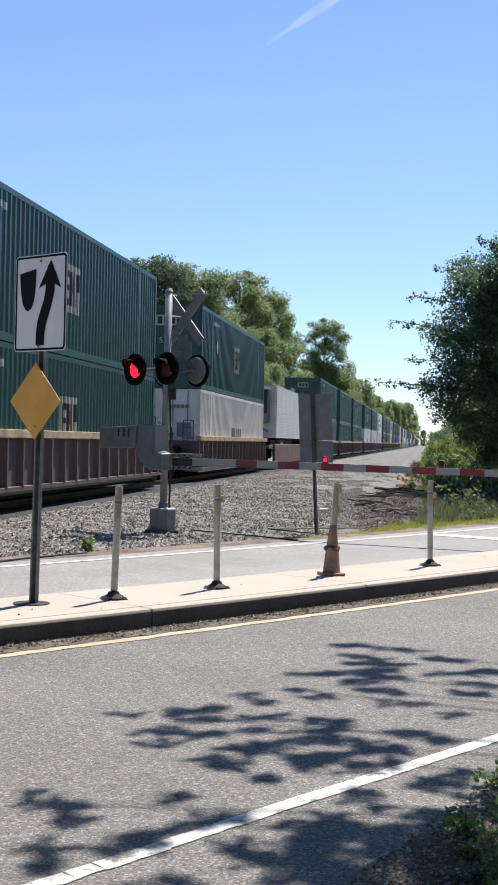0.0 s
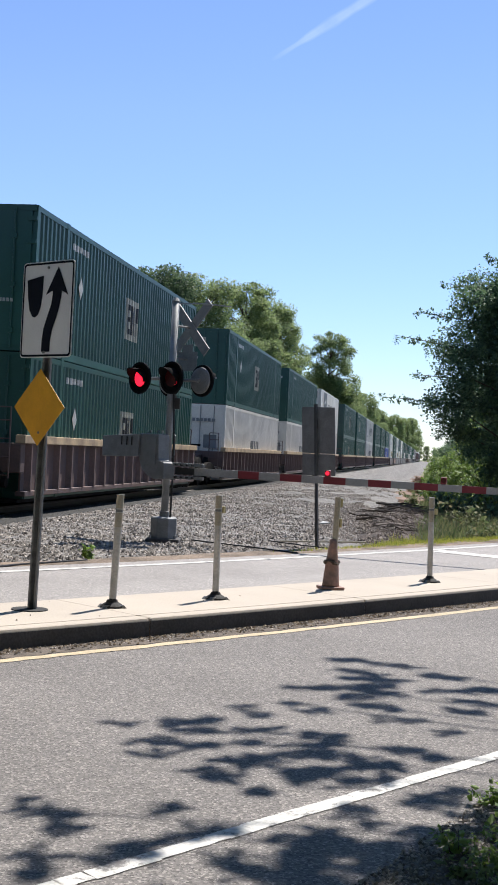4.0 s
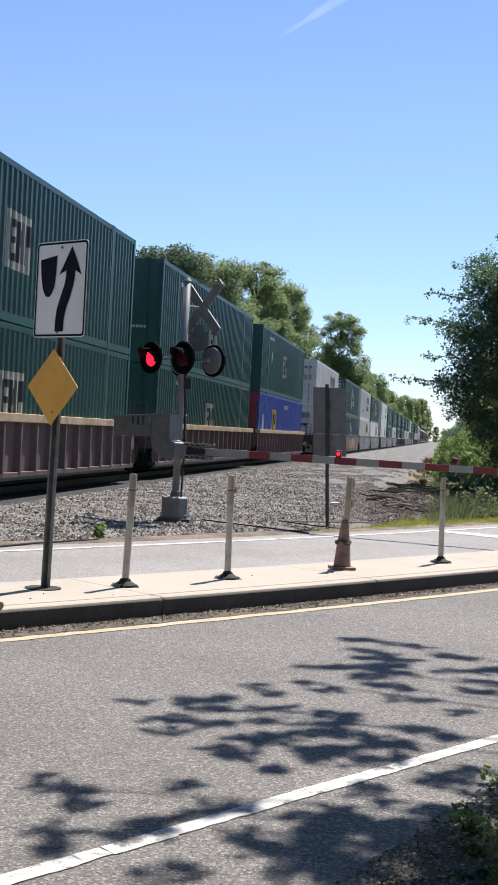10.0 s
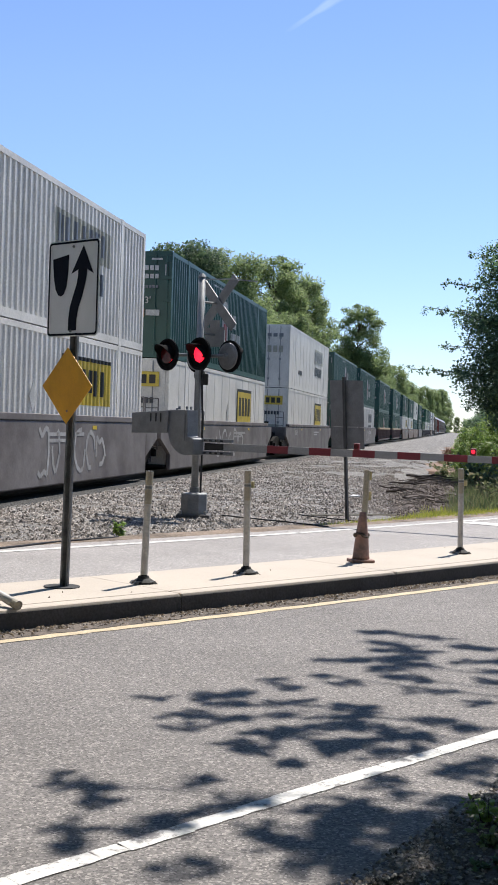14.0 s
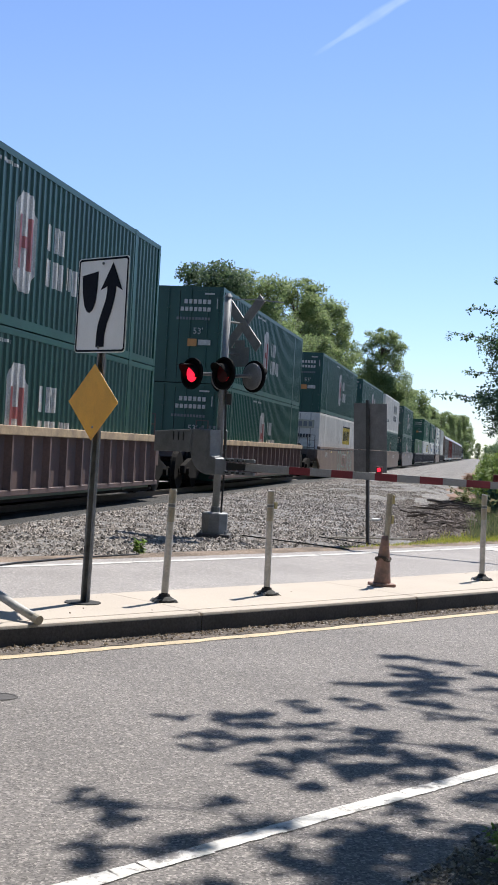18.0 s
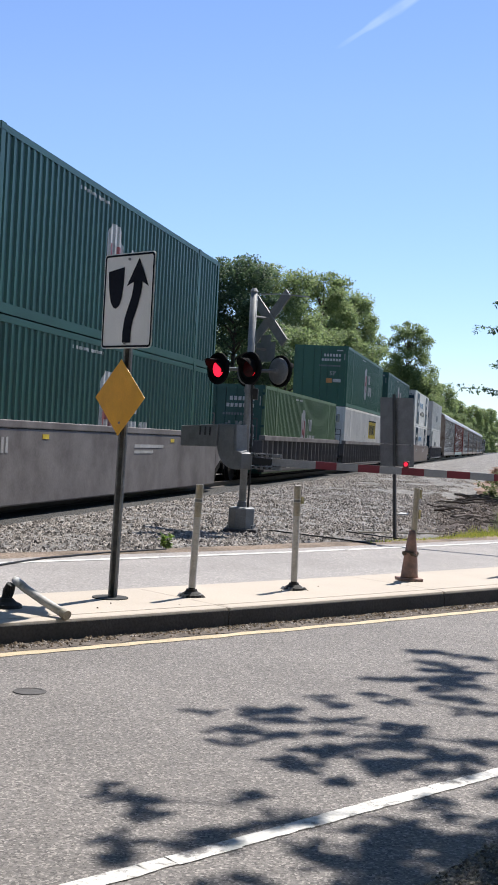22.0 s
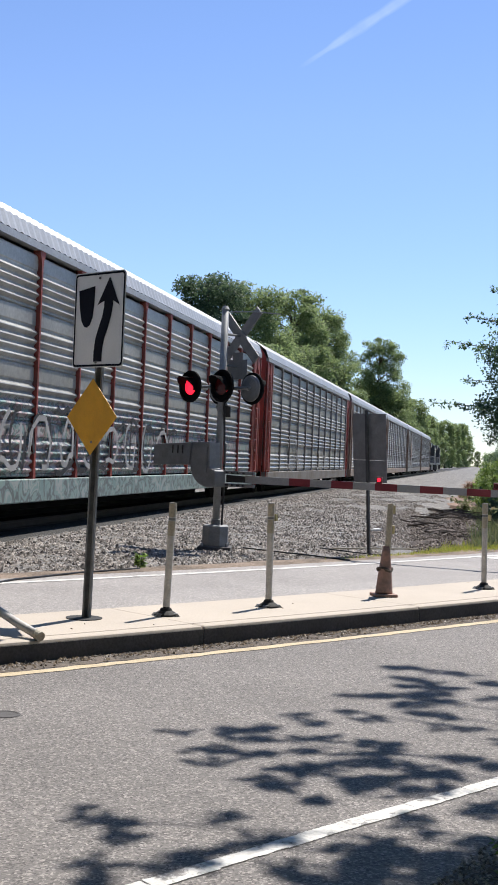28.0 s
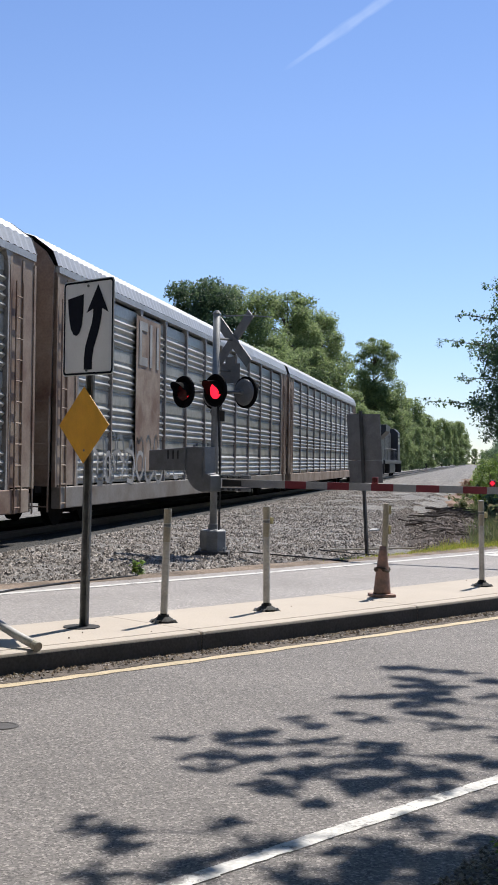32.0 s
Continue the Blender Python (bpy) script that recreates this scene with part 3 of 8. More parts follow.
def ballast_sheet():
    ss = [-900, -300, -100, -40, -20, -8, 0] + [6 + 0.4 * i for i in range(0, 120)] + [55, 60, 70, 85, 110, 150, 220, 350, 600, 1000]
    os_ = [0.3, 0.9, 1.5, 2.0] + [2.4 + 0.4 * i for i in range(0, 13)] + [7.5, 7.8, 8.3, 9.1, 9.9, 10.7, 11.3, 12.0, 13.0, 15.0, 17.0, 18.0]
    S, O = np.meshgrid(np.array(ss, float), np.array(os_, float), indexing="ij")
    X, Y = UX * S + NX * O, UY * S + NY * O
    prof_o = [0.3, 0.9, 1.5, 2.2, 5.5, 6.8, 7.5, 10.7, 11.5, 17.0, 18.0]
    prof_z = [-0.42, -0.34, -0.18, -0.06, -0.05, -0.04, -0.03, -0.03, -0.12, -0.2, -0.45]
    Z = np.interp(O, prof_o, prof_z)
    off = road_off(X, Y)
    edge = np.clip((off - 4.62) / 0.25, 0, 1)
    Z = np.where(O < 7.2, Z * edge + (-0.62) * (1 - edge), Z)
    g = Geo()
    for i in range(S.shape[0]):
        for j in range(S.shape[1]):
            z = Z[i, j] + 0.025 * noise.noise((X[i, j] * 1.3, Y[i, j] * 1.3, 0))
            g.v.append((X[i, j], Y[i, j], z))
    w = S.shape[1]
    for i in range(S.shape[0] - 1):
        for j in range(w - 1):
            g.f.append((i * w + j, i * w + j + 1, (i + 1) * w + j + 1, (i + 1) * w + j))
    return g


tagged(part("ballast_bed", ballast_sheet(), BALLAST, smooth=True), "bed of grey crushed stone along the track", "ballast", kind="structure")


def scatter_stones(name, n, where, size, material, label, seed):
    r = random.Random(seed)
    g = Geo()
    base = [(1, 0, 0), (0, 1, 0), (-1, 0, 0), (0, -1, 0), (0, 0, 1), (0, 0, -0.7)]
    faces = [(0, 1, 4), (1, 2, 4), (2, 3, 4), (3, 0, 4), (1, 0, 5), (2, 1, 5), (3, 2, 5), (0, 3, 5)]
    for _ in range(n):
        p = where(r)
        if p is None:
            continue
        sz = size * r.uniform(0.5, 1.35)
        a = r.uniform(0, 6.28)
        sx, sy, szz = sz * r.uniform(0.6, 1.2), sz * r.uniform(0.6, 1.2), sz * r.uniform(0.45, 0.9)
        ca, sa = math.cos(a), math.sin(a)
        vs = []
        for bx, by, bz in base:
            jx, jy, jz = bx * sx * r.uniform(0.7, 1.2) + r.uniform(-.2, .2) * sz, by * sy * r.uniform(0.7, 1.2) + r.uniform(-.2, .2) * sz, bz * szz * r.uniform(0.7, 1.2)
            vs.append((p[0] + jx * ca - jy * sa, p[1] + jx * sa + jy * ca, p[2] + jz))
        g.add(vs, faces)
    ob = part(name, g.mesh(name, material), material)
    return tagged(ob, label, "stones", kind="stuff")


def ballast_place(r):
    s, o = 11 + 60 * r.random() ** 1.6, r.uniform(1.6, 7.4)
    x, y, _ = on_track(s, o)
    off = float(road_off(x, y))
    if off < 5.0 + r.uniform(0, 0.5):
        return None
    z = float(np.interp(o, [1.5, 2.2, 5.5, 6.8, 7.5], [-0.18, -0.06, -0.05, -0.04, -0.03]))
    return x, y, z


scatter_stones("ballast_stones", 52000, ballast_place, 0.036, STONES, "loose crushed stones on the ballast bed", 11)


def curb_debris(r):
    x = -4 + 11 * r.random()
    o = -0.02 - abs(r.gauss(0, 0.10))
    if o < -0.27:
        return None
    return road_pt(x, o, 0.006)


scatter_stones("curb_gravel", 2600, curb_debris, 0.011, STONES, "grit and small gravel gathered along the curb", 12)


scatter_stones("curb_litter", 1500, curb_debris, 0.017, CURB_LITTER, "dark leaf litter and bark crumbs along the curb", 19)


tagged(part("curb_dirt", strip(-0.265, -0.006, 0.0035, -7, 30, 0.07, 0.024, 8), CURB_DIRT), "brown dirt and grit along the foot of the curb", "dirt", kind="structure")


def verge_place(r):
    x = -3.4 + 5.5 * r.random()
    o = -4.24 - 0.42 * max(0.0, -1.9 - x) - abs(r.gauss(0, 0.35))
    if o < -5.6:
        return None
    return road_pt(x, o, 0.008 if o > -4.4 else 0.014)


def median_litter(r):
    return road_pt(-4 + 12 * r.random(), r.uniform(0.1, 1.15), 0.153)


scatter_stones("median_litter", 34, median_litter, 0.009, CURB_LITTER, "dry leaf crumbs and grit on the median", 15)

# dirt beside the far lane and on the verge, and the bank with dead branches
g = Geo()
r = random.Random(9)
n = 60
for i in range(n + 1):
    x = -7 + 26 * i / n
    for o, z in ((4.70, -0.012), (4.95, 0.012), (5.25 + 0.2 * noise.noise((x, 3, 0)), 0.0), (5.6 + 0.25 * noise.noise((x * 1.3, 1, 0)), -0.09)):
        px, py, _ = road_pt(x, o)
        g.v.append((px, py, z + 0.012 * noise.noise((x * 4, o * 6, 2))))
for i in range(n):
    for j in range(3):
        g.f.append((i * 4 + j, i * 4 + 4 + j, i * 4 + 5 + j, i * 4 + 1 + j))
tagged(part("dirt_shoulder", g, DIRT, smooth=True), "strip of brown dirt along the far lane", "dirt", kind="structure")

g = Geo()
n, mrows = 300, 22
for i in range(n + 1):
    x = -10 + 24 * i / n
    for j in range(mrows + 1):
        o = -4.33 - 0.42 * max(0.0, -1.9 - x) + 0.10 * noise.noise((x * 2.3, 5, 0)) + 0.06 * noise.noise((x * 7, 9, 0)) - 2.7 * (j / mrows) ** 1.4
        px, py, _ = road_pt(x, o)
        z = -0.02 if j == 0 else 0.012 - 0.37 * max(0.0, (j / mrows - 0.55) / 0.45) ** 1.5 + 0.006 * noise.noise((px * 3, py * 3, 0)) + 0.006 * noise.noise((px * 14, py * 14, 0))
        g.v.append((px, py, z))
for i in range(n):
    for j in range(mrows):
        a = i * (mrows + 1) + j
        g.f.append((a, a + mrows + 1, a + mrows + 2, a + 1))
tagged(part("verge", g, VERGE, smooth=True), "bare gravelly verge beside the near lane", "dirt", kind="structure")
scatter_stones("verge_gravel", 14000, verge_place, 0.009, STONES, "fine gravel and litter on the verge", 13)

g = Geo()
nb, mb = 150, 46
for i in range(nb + 1):
    s = 23.0 + 30 * i / nb
    for j in range(mb + 1):
        o = -2.6 + 5.4 * j / mb
        x, y, _ = on_track(s, o)
        hump = 0.55 * math.exp(-((o - 0.7) / 1.0) ** 2) * math.exp(-((s - 33) / 7.0) ** 2)
        z = -0.36 + hump + 0.10 * noise.noise((x * 0.9, y * 0.9, 4)) + 0.09 * noise.noise((x * 2.2, y * 2.2, 7)) + 0.05 * noise.noise((x * 6, y * 6, 3))
        z -= 0.16 * max(0.0, 1 - abs(noise.noise((s * 0.12 + o * 0.35, (o - 0.16 * (s - 33)) * 1.5, 9))) * 7)   # gullies washed out by rain
        if j in (0, mb) or i in (0, nb):
            z = -0.5
        g.v.append((x, y, z))
for i in range(nb):
    for j in range(mb):
        a = i * (mb + 1) + j
        g.f.append((a, a + mb + 1, a + mb + 2, a + 1))
tagged(part("dirt_bank", g, BANK, smooth=True), "low brown dirt bank below the ballast", "dirt bank", kind="structure")

g = Geo()
r = random.Random(21)
for i in range(80):
    s, o = r.uniform(26, 43), r.gauss(0.7, 0.6)
    x, y, _ = on_track(s, o)
    ln = r.uniform(0.3, 1.5)
    a = radians(r.gauss(-20, 35))
    hump = 0.55 * math.exp(-((o - 0.7) / 1.0) ** 2) * math.exp(-((s - 33) / 7.0) ** 2)
    z = -0.34 + hump + r.uniform(0, 0.06)
    pts = []
    for t in range(5):
        u = t / 4 - 0.5
        pts.append((x + math.cos(a) * ln * u, y + math.sin(a) * ln * u, z + r.uniform(-0.04, 0.04) + 0.03 * (1 - 4 * u * u) * r.random()))
    g.tube(pts, [0.03 * r.uniform(0.3, 1) ** 2 + 0.004] * 2 + [0.009] * 2 + [0.004], 5)
tagged(part("brush_pile", g.mesh("brush_pile", WOOD_DARK), WOOD_DARK), "tangle of dead branches on the dirt bank", "branches", kind="stuff")

# bare reddish soil and uneven stone shoulders farther along the line
g = Geo()
nb, mb = 110, 22
for i in range(nb + 1):
    s = 50.0 + 75 * (i / nb) ** 1.3
    for j in range(mb + 1):
        o = -3.4 + 5.6 * j / mb
        x, y, _ = on_track(s, o)
        z = -0.16 + 0.16 * noise.noise((x * 0.5, y * 0.35, 12)) + 0.07 * noise.noise((x * 1.7, y * 1.1, 15))
        z -= 0.28 * max(0.0, (o - 1.2) / 1.0) ** 2
        if j in (0, mb) or i in (0, nb):
            z = -0.6
        g.v.append((x, y, z))
for i in range(nb):
    for j in range(mb):
        a = i * (mb + 1) + j
        g.f.append((a, a + mb + 1, a + mb + 2, a + 1))
SOIL = mat("reddish_bare_soil", (0.24, 0.155, 0.115), 0.95, coarse=1.2, fine=14, var=0.30, bump=0.8, dist=0.04, fvar=0.3)
tagged(part("bare_soil", g, SOIL, smooth=True), "bare reddish soil beside the ballast", "soil", kind="structure")
g = Geo()
nb, mb = 160, 26
for i in range(nb + 1):
    s = 38.0 + 150 * (i / nb) ** 1.5
    for j in range(mb + 1):
        o = 1.2 + 5.4 * j / mb
        x, y, _ = on_track(s, o)
        z = -0.06 + 0.11 * noise.noise((x * 0.7, y * 0.28, 32)) + 0.05 * noise.noise((x * 2.1, y * 1.3, 35))
        edge = min(1.0, j / 4, (mb - j) / 4, i / 10, (nb - i) / 10)
        g.v.append((x, y, z - 0.14 * (1 - edge)))
for i in range(nb):
    for j in range(mb):
        a = i * (mb + 1) + j
        g.f.append((a, a + mb + 1, a + mb + 2, a + 1))
tagged(part("ballast_heaps", g, BALLAST, smooth=True), "uneven low heaps of spilled crushed stone", "ballast", kind="structure")

def clod_place(r):
    s, o = r.uniform(25, 44), r.gauss(0.5, 0.6)
    x, y, _ = on_track(s, o)
    hump = 0.55 * math.exp(-((o - 0.7) / 1.0) ** 2) * math.exp(-((s - 33) / 7.0) ** 2)
    return x, y, -0.34 + hump + r.uniform(-0.02, 0.03)


CLODS = island_mat("dirt_clods", [(0.035, 0.027, 0.022), (0.07, 0.053, 0.043), (0.11, 0.085, 0.068), (0.20, 0.165, 0.135)], 0.95)
scatter_stones("dirt_clods", 6000, clod_place, 0.022, CLODS, "dark clods and broken bark on the dirt bank", 17)

def wash_place(r):
    s, o = r.uniform(24, 46), r.uniform(0.7, 2.4)
    if r.random() > (o - 0.5) / 1.2:
        return None
    x, y, _ = on_track(s, o)
    if float(road_off(x, y)) < 5.0:
        return None
    hump = 0.55 * math.exp(-((o - 0.7) / 1.0) ** 2) * math.exp(-((s - 33) / 7.0) ** 2)
    return x, y, max(-0.33 + hump, float(np.interp(o, [0.3, 0.9, 1.5, 2.2], [-0.42, -0.34, -0.18, -0.06])))


scatter_stones("washed_gravel", 11000, wash_place, 0.032, island_mat("brown_gravel", [(0.05, 0.04, 0.034), (0.13, 0.105, 0.09), (0.21, 0.175, 0.15), (0.36, 0.31, 0.27)], 0.9), "brown gravel washed down onto the dirt bank", 18)

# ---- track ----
# dark sheet along the track: shade below the cars painted as near-black stone
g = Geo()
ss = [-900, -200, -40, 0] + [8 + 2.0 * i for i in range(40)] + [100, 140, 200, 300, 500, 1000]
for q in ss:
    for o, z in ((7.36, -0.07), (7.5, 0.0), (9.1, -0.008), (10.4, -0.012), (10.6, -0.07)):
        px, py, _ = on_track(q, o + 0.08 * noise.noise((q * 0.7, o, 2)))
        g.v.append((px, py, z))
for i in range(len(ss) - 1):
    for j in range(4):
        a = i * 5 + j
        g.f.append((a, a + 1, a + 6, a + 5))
tagged(part("track_bed", g, stone_mat("under_train_shade_ballast", [(0.007, 0.0065, 0.006), (0.013, 0.012, 0.011), (0.021, 0.019, 0.017), (0.036, 0.032, 0.029)], 20, 0.9, 0.04), smooth=True), "dark crushed stone between the rails, train shade put into its colour", "ballast", kind="structure")
for side in (-1, 1):
    g = Geo()
    prof = [(-0.07, 0.0), (0.07, 0.0), (0.07, 0.012), (0.012, 0.03), (0.012, 0.12), (0.036, 0.128), (0.036, 0.16), (-0.036, 0.16), (-0.036, 0.128), (-0.012, 0.12), (-0.012, 0.03), (-0.07, 0.012)]
    rings = [[on_track(s, TRACK_O + side * 0.752 + u, RAIL_Z - 0.16 + v) for u, v in prof] for s in (-900, -100, 100, 400, 1100)]
    g.loft(rings)
    tagged(part("rail", g, RAIL), "rust-brown steel rail on wooden ties", "rail", "rails", "structure")
tie_mesh = fix(Geo().box(-0.11, 0.11, -1.3, 1.3, -0.14, 0.0).mesh("tie", TIE))
ties = thing("tie_row", Matrix(), "row of dark wooden railway ties under the rails", "ties", kind="structure")
for i in range(200):
    ob = part("tie", tie_mesh, TIE, ties)
    ob.matrix_basis = pose(*on_track(8 + 0.52 * i, TRACK_O, RAIL_Z - 0.155 - 0.004 * (i % 3)), 0, 0, 90 - TRACK_ANGLE + RNG.uniform(-1, 1))

# ---- containers ----
CL, CW, CH = 16.4, 1.3, 2.86   # length, half width, height
TRAIN = []                      # (thing, metres along the track at the start)


def corrugated(x0, x1, y, z0, z1, pitch, depth, out):
    """Trapezoidal sheet steel in the plane y, ribs upright; out is +1 or -1."""
    n = int(round((x1 - x0) / pitch))
    p = (x1 - x0) / n
    xs = []
    for i in range(n):
        a = x0 + p * i
        xs += [(a, 0), (a + p * 0.32, 0), (a + p * 0.46, -depth), (a + p * 0.86, -depth)]
    xs.append((x1, 0))
    g = Geo()
    for x, d in xs:
        g.v += [(x, y + out * d, z0), (x, y + out * d, z1)]
    for i in range(len(xs) - 1):
        f = (2 * i, 2 * i + 2, 2 * i + 3, 2 * i + 1)
        g.f.append(f if out < 0 else f[::-1])
    return g


def box_shape(x0, x1, y0, y1, z0, z1):
    return Geo().box(x0, x1, y0, y1, z0, z1)


RIBBED = [False]


def painted(poly, lift, worn=True):
    """Paint on the side of a box: it follows the ribs of corrugated sheet."""
    g = Geo()
    if not RIBBED[0]:
        return g.prism(poly, lambda u, v: (u, -CW - lift, v), (0, 0.005, 0))
    n = int(round((CL - 0.2) / 0.272))
    p = (CL - 0.2) / n

    def cut(pts, k, c, keep):
        out = []
        for (ax, az), (bx, bz) in zip(pts, pts[1:] + pts[:1]):
            a_in, b_in = (ax - c) * keep >= 0, (bx - c) * keep >= 0
            if a_in:
                out.append((ax, az))
            if a_in != b_in:
                t = (c - ax) / (bx - ax)
                out.append((c, az + (bz - az) * t))
        return out
    lo_, hi_ = min(q[0] for q in poly), max(q[0] for q in poly)
    for i in range(n):
        a = 0.1 + p * i
        if a > hi_ or a + p < lo_:
            continue
        for f0, f1, d0, d1 in ((0.0, 0.32, 0.0, 0.0), (0.32, 0.46, 0.0, 0.034), (0.46, 0.86, 0.034, 0.034), (0.86, 1.0, 0.034, 0.0)):
            u0, u1 = a + p * f0, a + p * f1
            if worn and d0 == d1 and d0 and (i * 7 + int(lift * 1000)) % 5 == 0:
                continue
            pts = cut(cut(list(poly), 0, u0, 1), 0, u1, -1)
            if len(pts) > 2:
                k = len(g.v)
                g.v += [(u, -CW + 0.004 - lift + d0 + (d1 - d0) * (u - u0) / (u1 - u0), v) for u, v in pts]
                g.f.append(tuple(range(k, k + len(pts))))
    if not g.f:
        g.prism(poly, lambda u, v: (u, -CW - lift, v), (0, 0.005, 0))
    return g


def flat_mark(parent, material, x0, x1, z0, z1, name="marking", y=-CW - 0.006, skew=0.0):
    g = painted([(x0, z0), (x1, z0), (x1 + skew, z1), (x0 + skew, z1)], -CW - y)
    return part(name, g.mesh(name, material), material, parent)


def end_mark(parent, material, y0, y1, z0, z1, name="marking"):
    return part(name, box_shape(-0.085, -0.08, y0, y1, z0, z1), material, parent)


def bars(parent, material, x0, x1, z0, z1, n, seed, gap=0.25):
    """Unreadable writing as upright bars in a row."""
    r = random.Random(seed)
    g = Geo()
    w = (x1 - x0) / n
    for i in range(n):
        a = x0 + w * i
        h = r.choice((0, 0, 0.0, 0.12)) * (z1 - z0)
        q = painted([(a, z0 + h), (a + w * (1 - gap), z0 + h), (a + w * (1 - gap), z1), (a, z1)], 0.008)
        g.add(q.v, q.f)
    return tagged(part("lettering", g.mesh("lettering", material), material, parent), kind="stuff")


def end_bars(parent, material, y0, y1, z, h, n):
    g = Geo()
    w = (y1 - y0) / n
    for i in range(n):
        g.box(-0.09, -0.083, y0 + w * i, y0 + w * (i + 0.7), z, z + h)
    return tagged(part("lettering", g, material, parent), kind="stuff")


def container(colour, endcolour, logo, label, smooth=False):
    """A 53-foot box; x runs from the end that leads to the other, z from its floor."""
    c = thing("container", Matrix(), label, "container", "containers on the train")
    L, W, H = CL, CW, CH
    RIBBED[0] = not smooth
    for out, nm in ((-1, "side_wall"), (1, "side_wall")):
        if smooth:
            g = Geo().box(0.1, L - 0.1, out * (W - 0.03) - 0.02, out * (W - 0.03) + 0.02, 0.16, H - 0.1)
            bm_ = Geo().box(-0.02, 0.02, out * (W - 0.007) - 0.004, out * (W - 0.007) + 0.004, 0.16, H - 0.1).mesh("batten", colour)
            for i in range(1, 13):
                part("batten", bm_, colour, c).location.x = L * i / 13
        else:
            g = corrugated(0.1, L - 0.1, out * (W - 0.004), 0.16, H - 0.1, 0.272, 0.034, out)
        part(nm, g.mesh(nm, colour), colour, c)
    part("roof_panel", box_shape(0.08, L - 0.08, -W + 0.03, W - 0.03, H - 0.09, H - 0.03), colour, c)
    part("floor_frame", box_shape(0.08, L - 0.08, -W + 0.05, W - 0.05, 0.02, 0.14), UNDER, c)
    for out in (-1, 1):
        y0, y1 = sorted((out * W, out * (W - 0.09)))
        part("top_rail", box_shape(0.05, L - 0.05, y0, y1, H - 0.11, H), colour, c)
        g = Geo().box(0.05, L - 0.05, y0, y1, 0.0, 0.16)
        part("bottom_rail", g, colour, c)
        # stacking posts near the ends of a 40-foot span, proud of the sheet
        for xx in (0.0, 2.0, L - 2.0 - 0.16, L - 0.14):
            ww = 0.14 if xx in (0.0, L - 0.14) else 0.16
            a, b = sorted((out * (W + 0.004), out * (W - 0.10)))
            part("corner_post" if ww < 0.15 else "stacking_post", box_shape(xx, xx + ww, a, b, 0.0, H), colour, c)
        for xx in (1.98, L - 2.18):
            a, b = sorted((out * (W + 0.008), out * (W - 0.09)))
            part("corner_casting", box_shape(xx, xx + 0.2, a, b, -0.012, 0.1), colour, c)
            part("corner_casting", box_shape(xx, xx + 0.2, a, b, H - 0.1, H + 0.012), colour, c)
    # leading end with doors, bars and hinges
    for k, (a, b) in enumerate(((-W + 0.1, -0.008), (0.008, W - 0.1))):
        d = part("door", box_shape(-0.03, 0.05, a, b, 0.12, H - 0.12), endcolour, c)
        g = Geo()
        for fr in (0.28, 0.72):
            yy = a + (b - a) * fr
            g.tube([(-0.06, yy, 0.06), (-0.06, yy, H - 0.06)], 0.018, 6)
            for zz in (0.35, 1.25, 2.2):
                g.box(-0.075, -0.03, yy - 0.05, yy + 0.05, zz, zz + 0.09)
        part("lock_rod", g, STEEL if colour in (CWHITE, CSILVER) else endcolour, d)
        g = Geo()
        yh = a if k == 0 else b
        for zz in (0.3, 0.85, 1.5, 2.1, 2.55):
            g.box(-0.055, -0.02, yh - 0.1, yh + 0.1, zz, zz + 0.08)
        tagged(part("hinge", g, endcolour, d), kind="stuff")
    part("door_header", box_shape(-0.035, 0.08, -W + 0.02, W - 0.02, H - 0.12, H), endcolour, c)
    part("door_sill", box_shape(-0.035, 0.08, -W + 0.02, W - 0.02, 0.0, 0.12), endcolour, c)
    part("rear_wall", box_shape(L - 0.08, L - 0.02, -W + 0.1, W - 0.1, 0.05, H - 0.05), endcolour, c)
    dark = colour in (GREEN, GREEN2, OLIVE, CBLUE)
    ink = WHITE_VINYL if dark else DARK_TEXT
    if logo in ("block", "block_fore"):       # pale panel with dark bars, twice on the side, and on the end
        u0 = 4.3 if logo == "block_fore" else 7.3
        flat_mark(c, CREAM_VINYL, u0, u0 + 1.35, 0.95, 2.0, "logo_panel")
        for a_, b_, lo_, hi_ in ((0.12, 0.26, 1.1, 1.85), (0.26, 0.46, 1.1, 1.24), (0.26, 0.42, 1.42, 1.54), (0.26, 0.46, 1.71, 1.85), (0.56, 0.66, 1.1, 1.85), (0.66, 0.76, 1.4, 1.7), (0.76, 0.86, 1.1, 1.85), (0.96, 1.08, 1.1, 1.85), (1.08, 1.24, 1.46, 1.85)):
            flat_mark(c, BLACK, u0 + a_, u0 + b_, lo_, hi_, "logo_bar", -CW - 0.012)
        end_mark(c, CREAM_VINYL, -0.42, 0.36, 2.16, 2.52, "end_logo_panel")
        end_bars(c, BLACK, -0.36, 0.32, 2.22, 0.24, 3)
        words("53'", 0.30, WHITE_VINYL, c, Matrix.Translation((-0.1, 0.2, 1.55)) @ pose(0, 0, 0, 90, 0, -90))
        part("end_placard", Geo().prism([(0.95, 1.95), (0.72, 2.15), (0.49, 1.95), (0.72, 1.75)], lambda u, v: (-0.086, u, v), (-0.004, 0, 0)), WHITE_VINYL, c)
        end_bars(c, WHITE_VINYL, -0.9, -0.3, 0.95, 0.07, 8)
        g = Geo().prism([(4.05, 1.5), (4.22, 1.25), (4.05, 1.0), (3.88, 1.25)], lambda u, v: (u - 0.9, -CW - 0.008, v + 0.4), (0, 0.006, 0))
        part("placard", g, WHITE_VINYL, c)
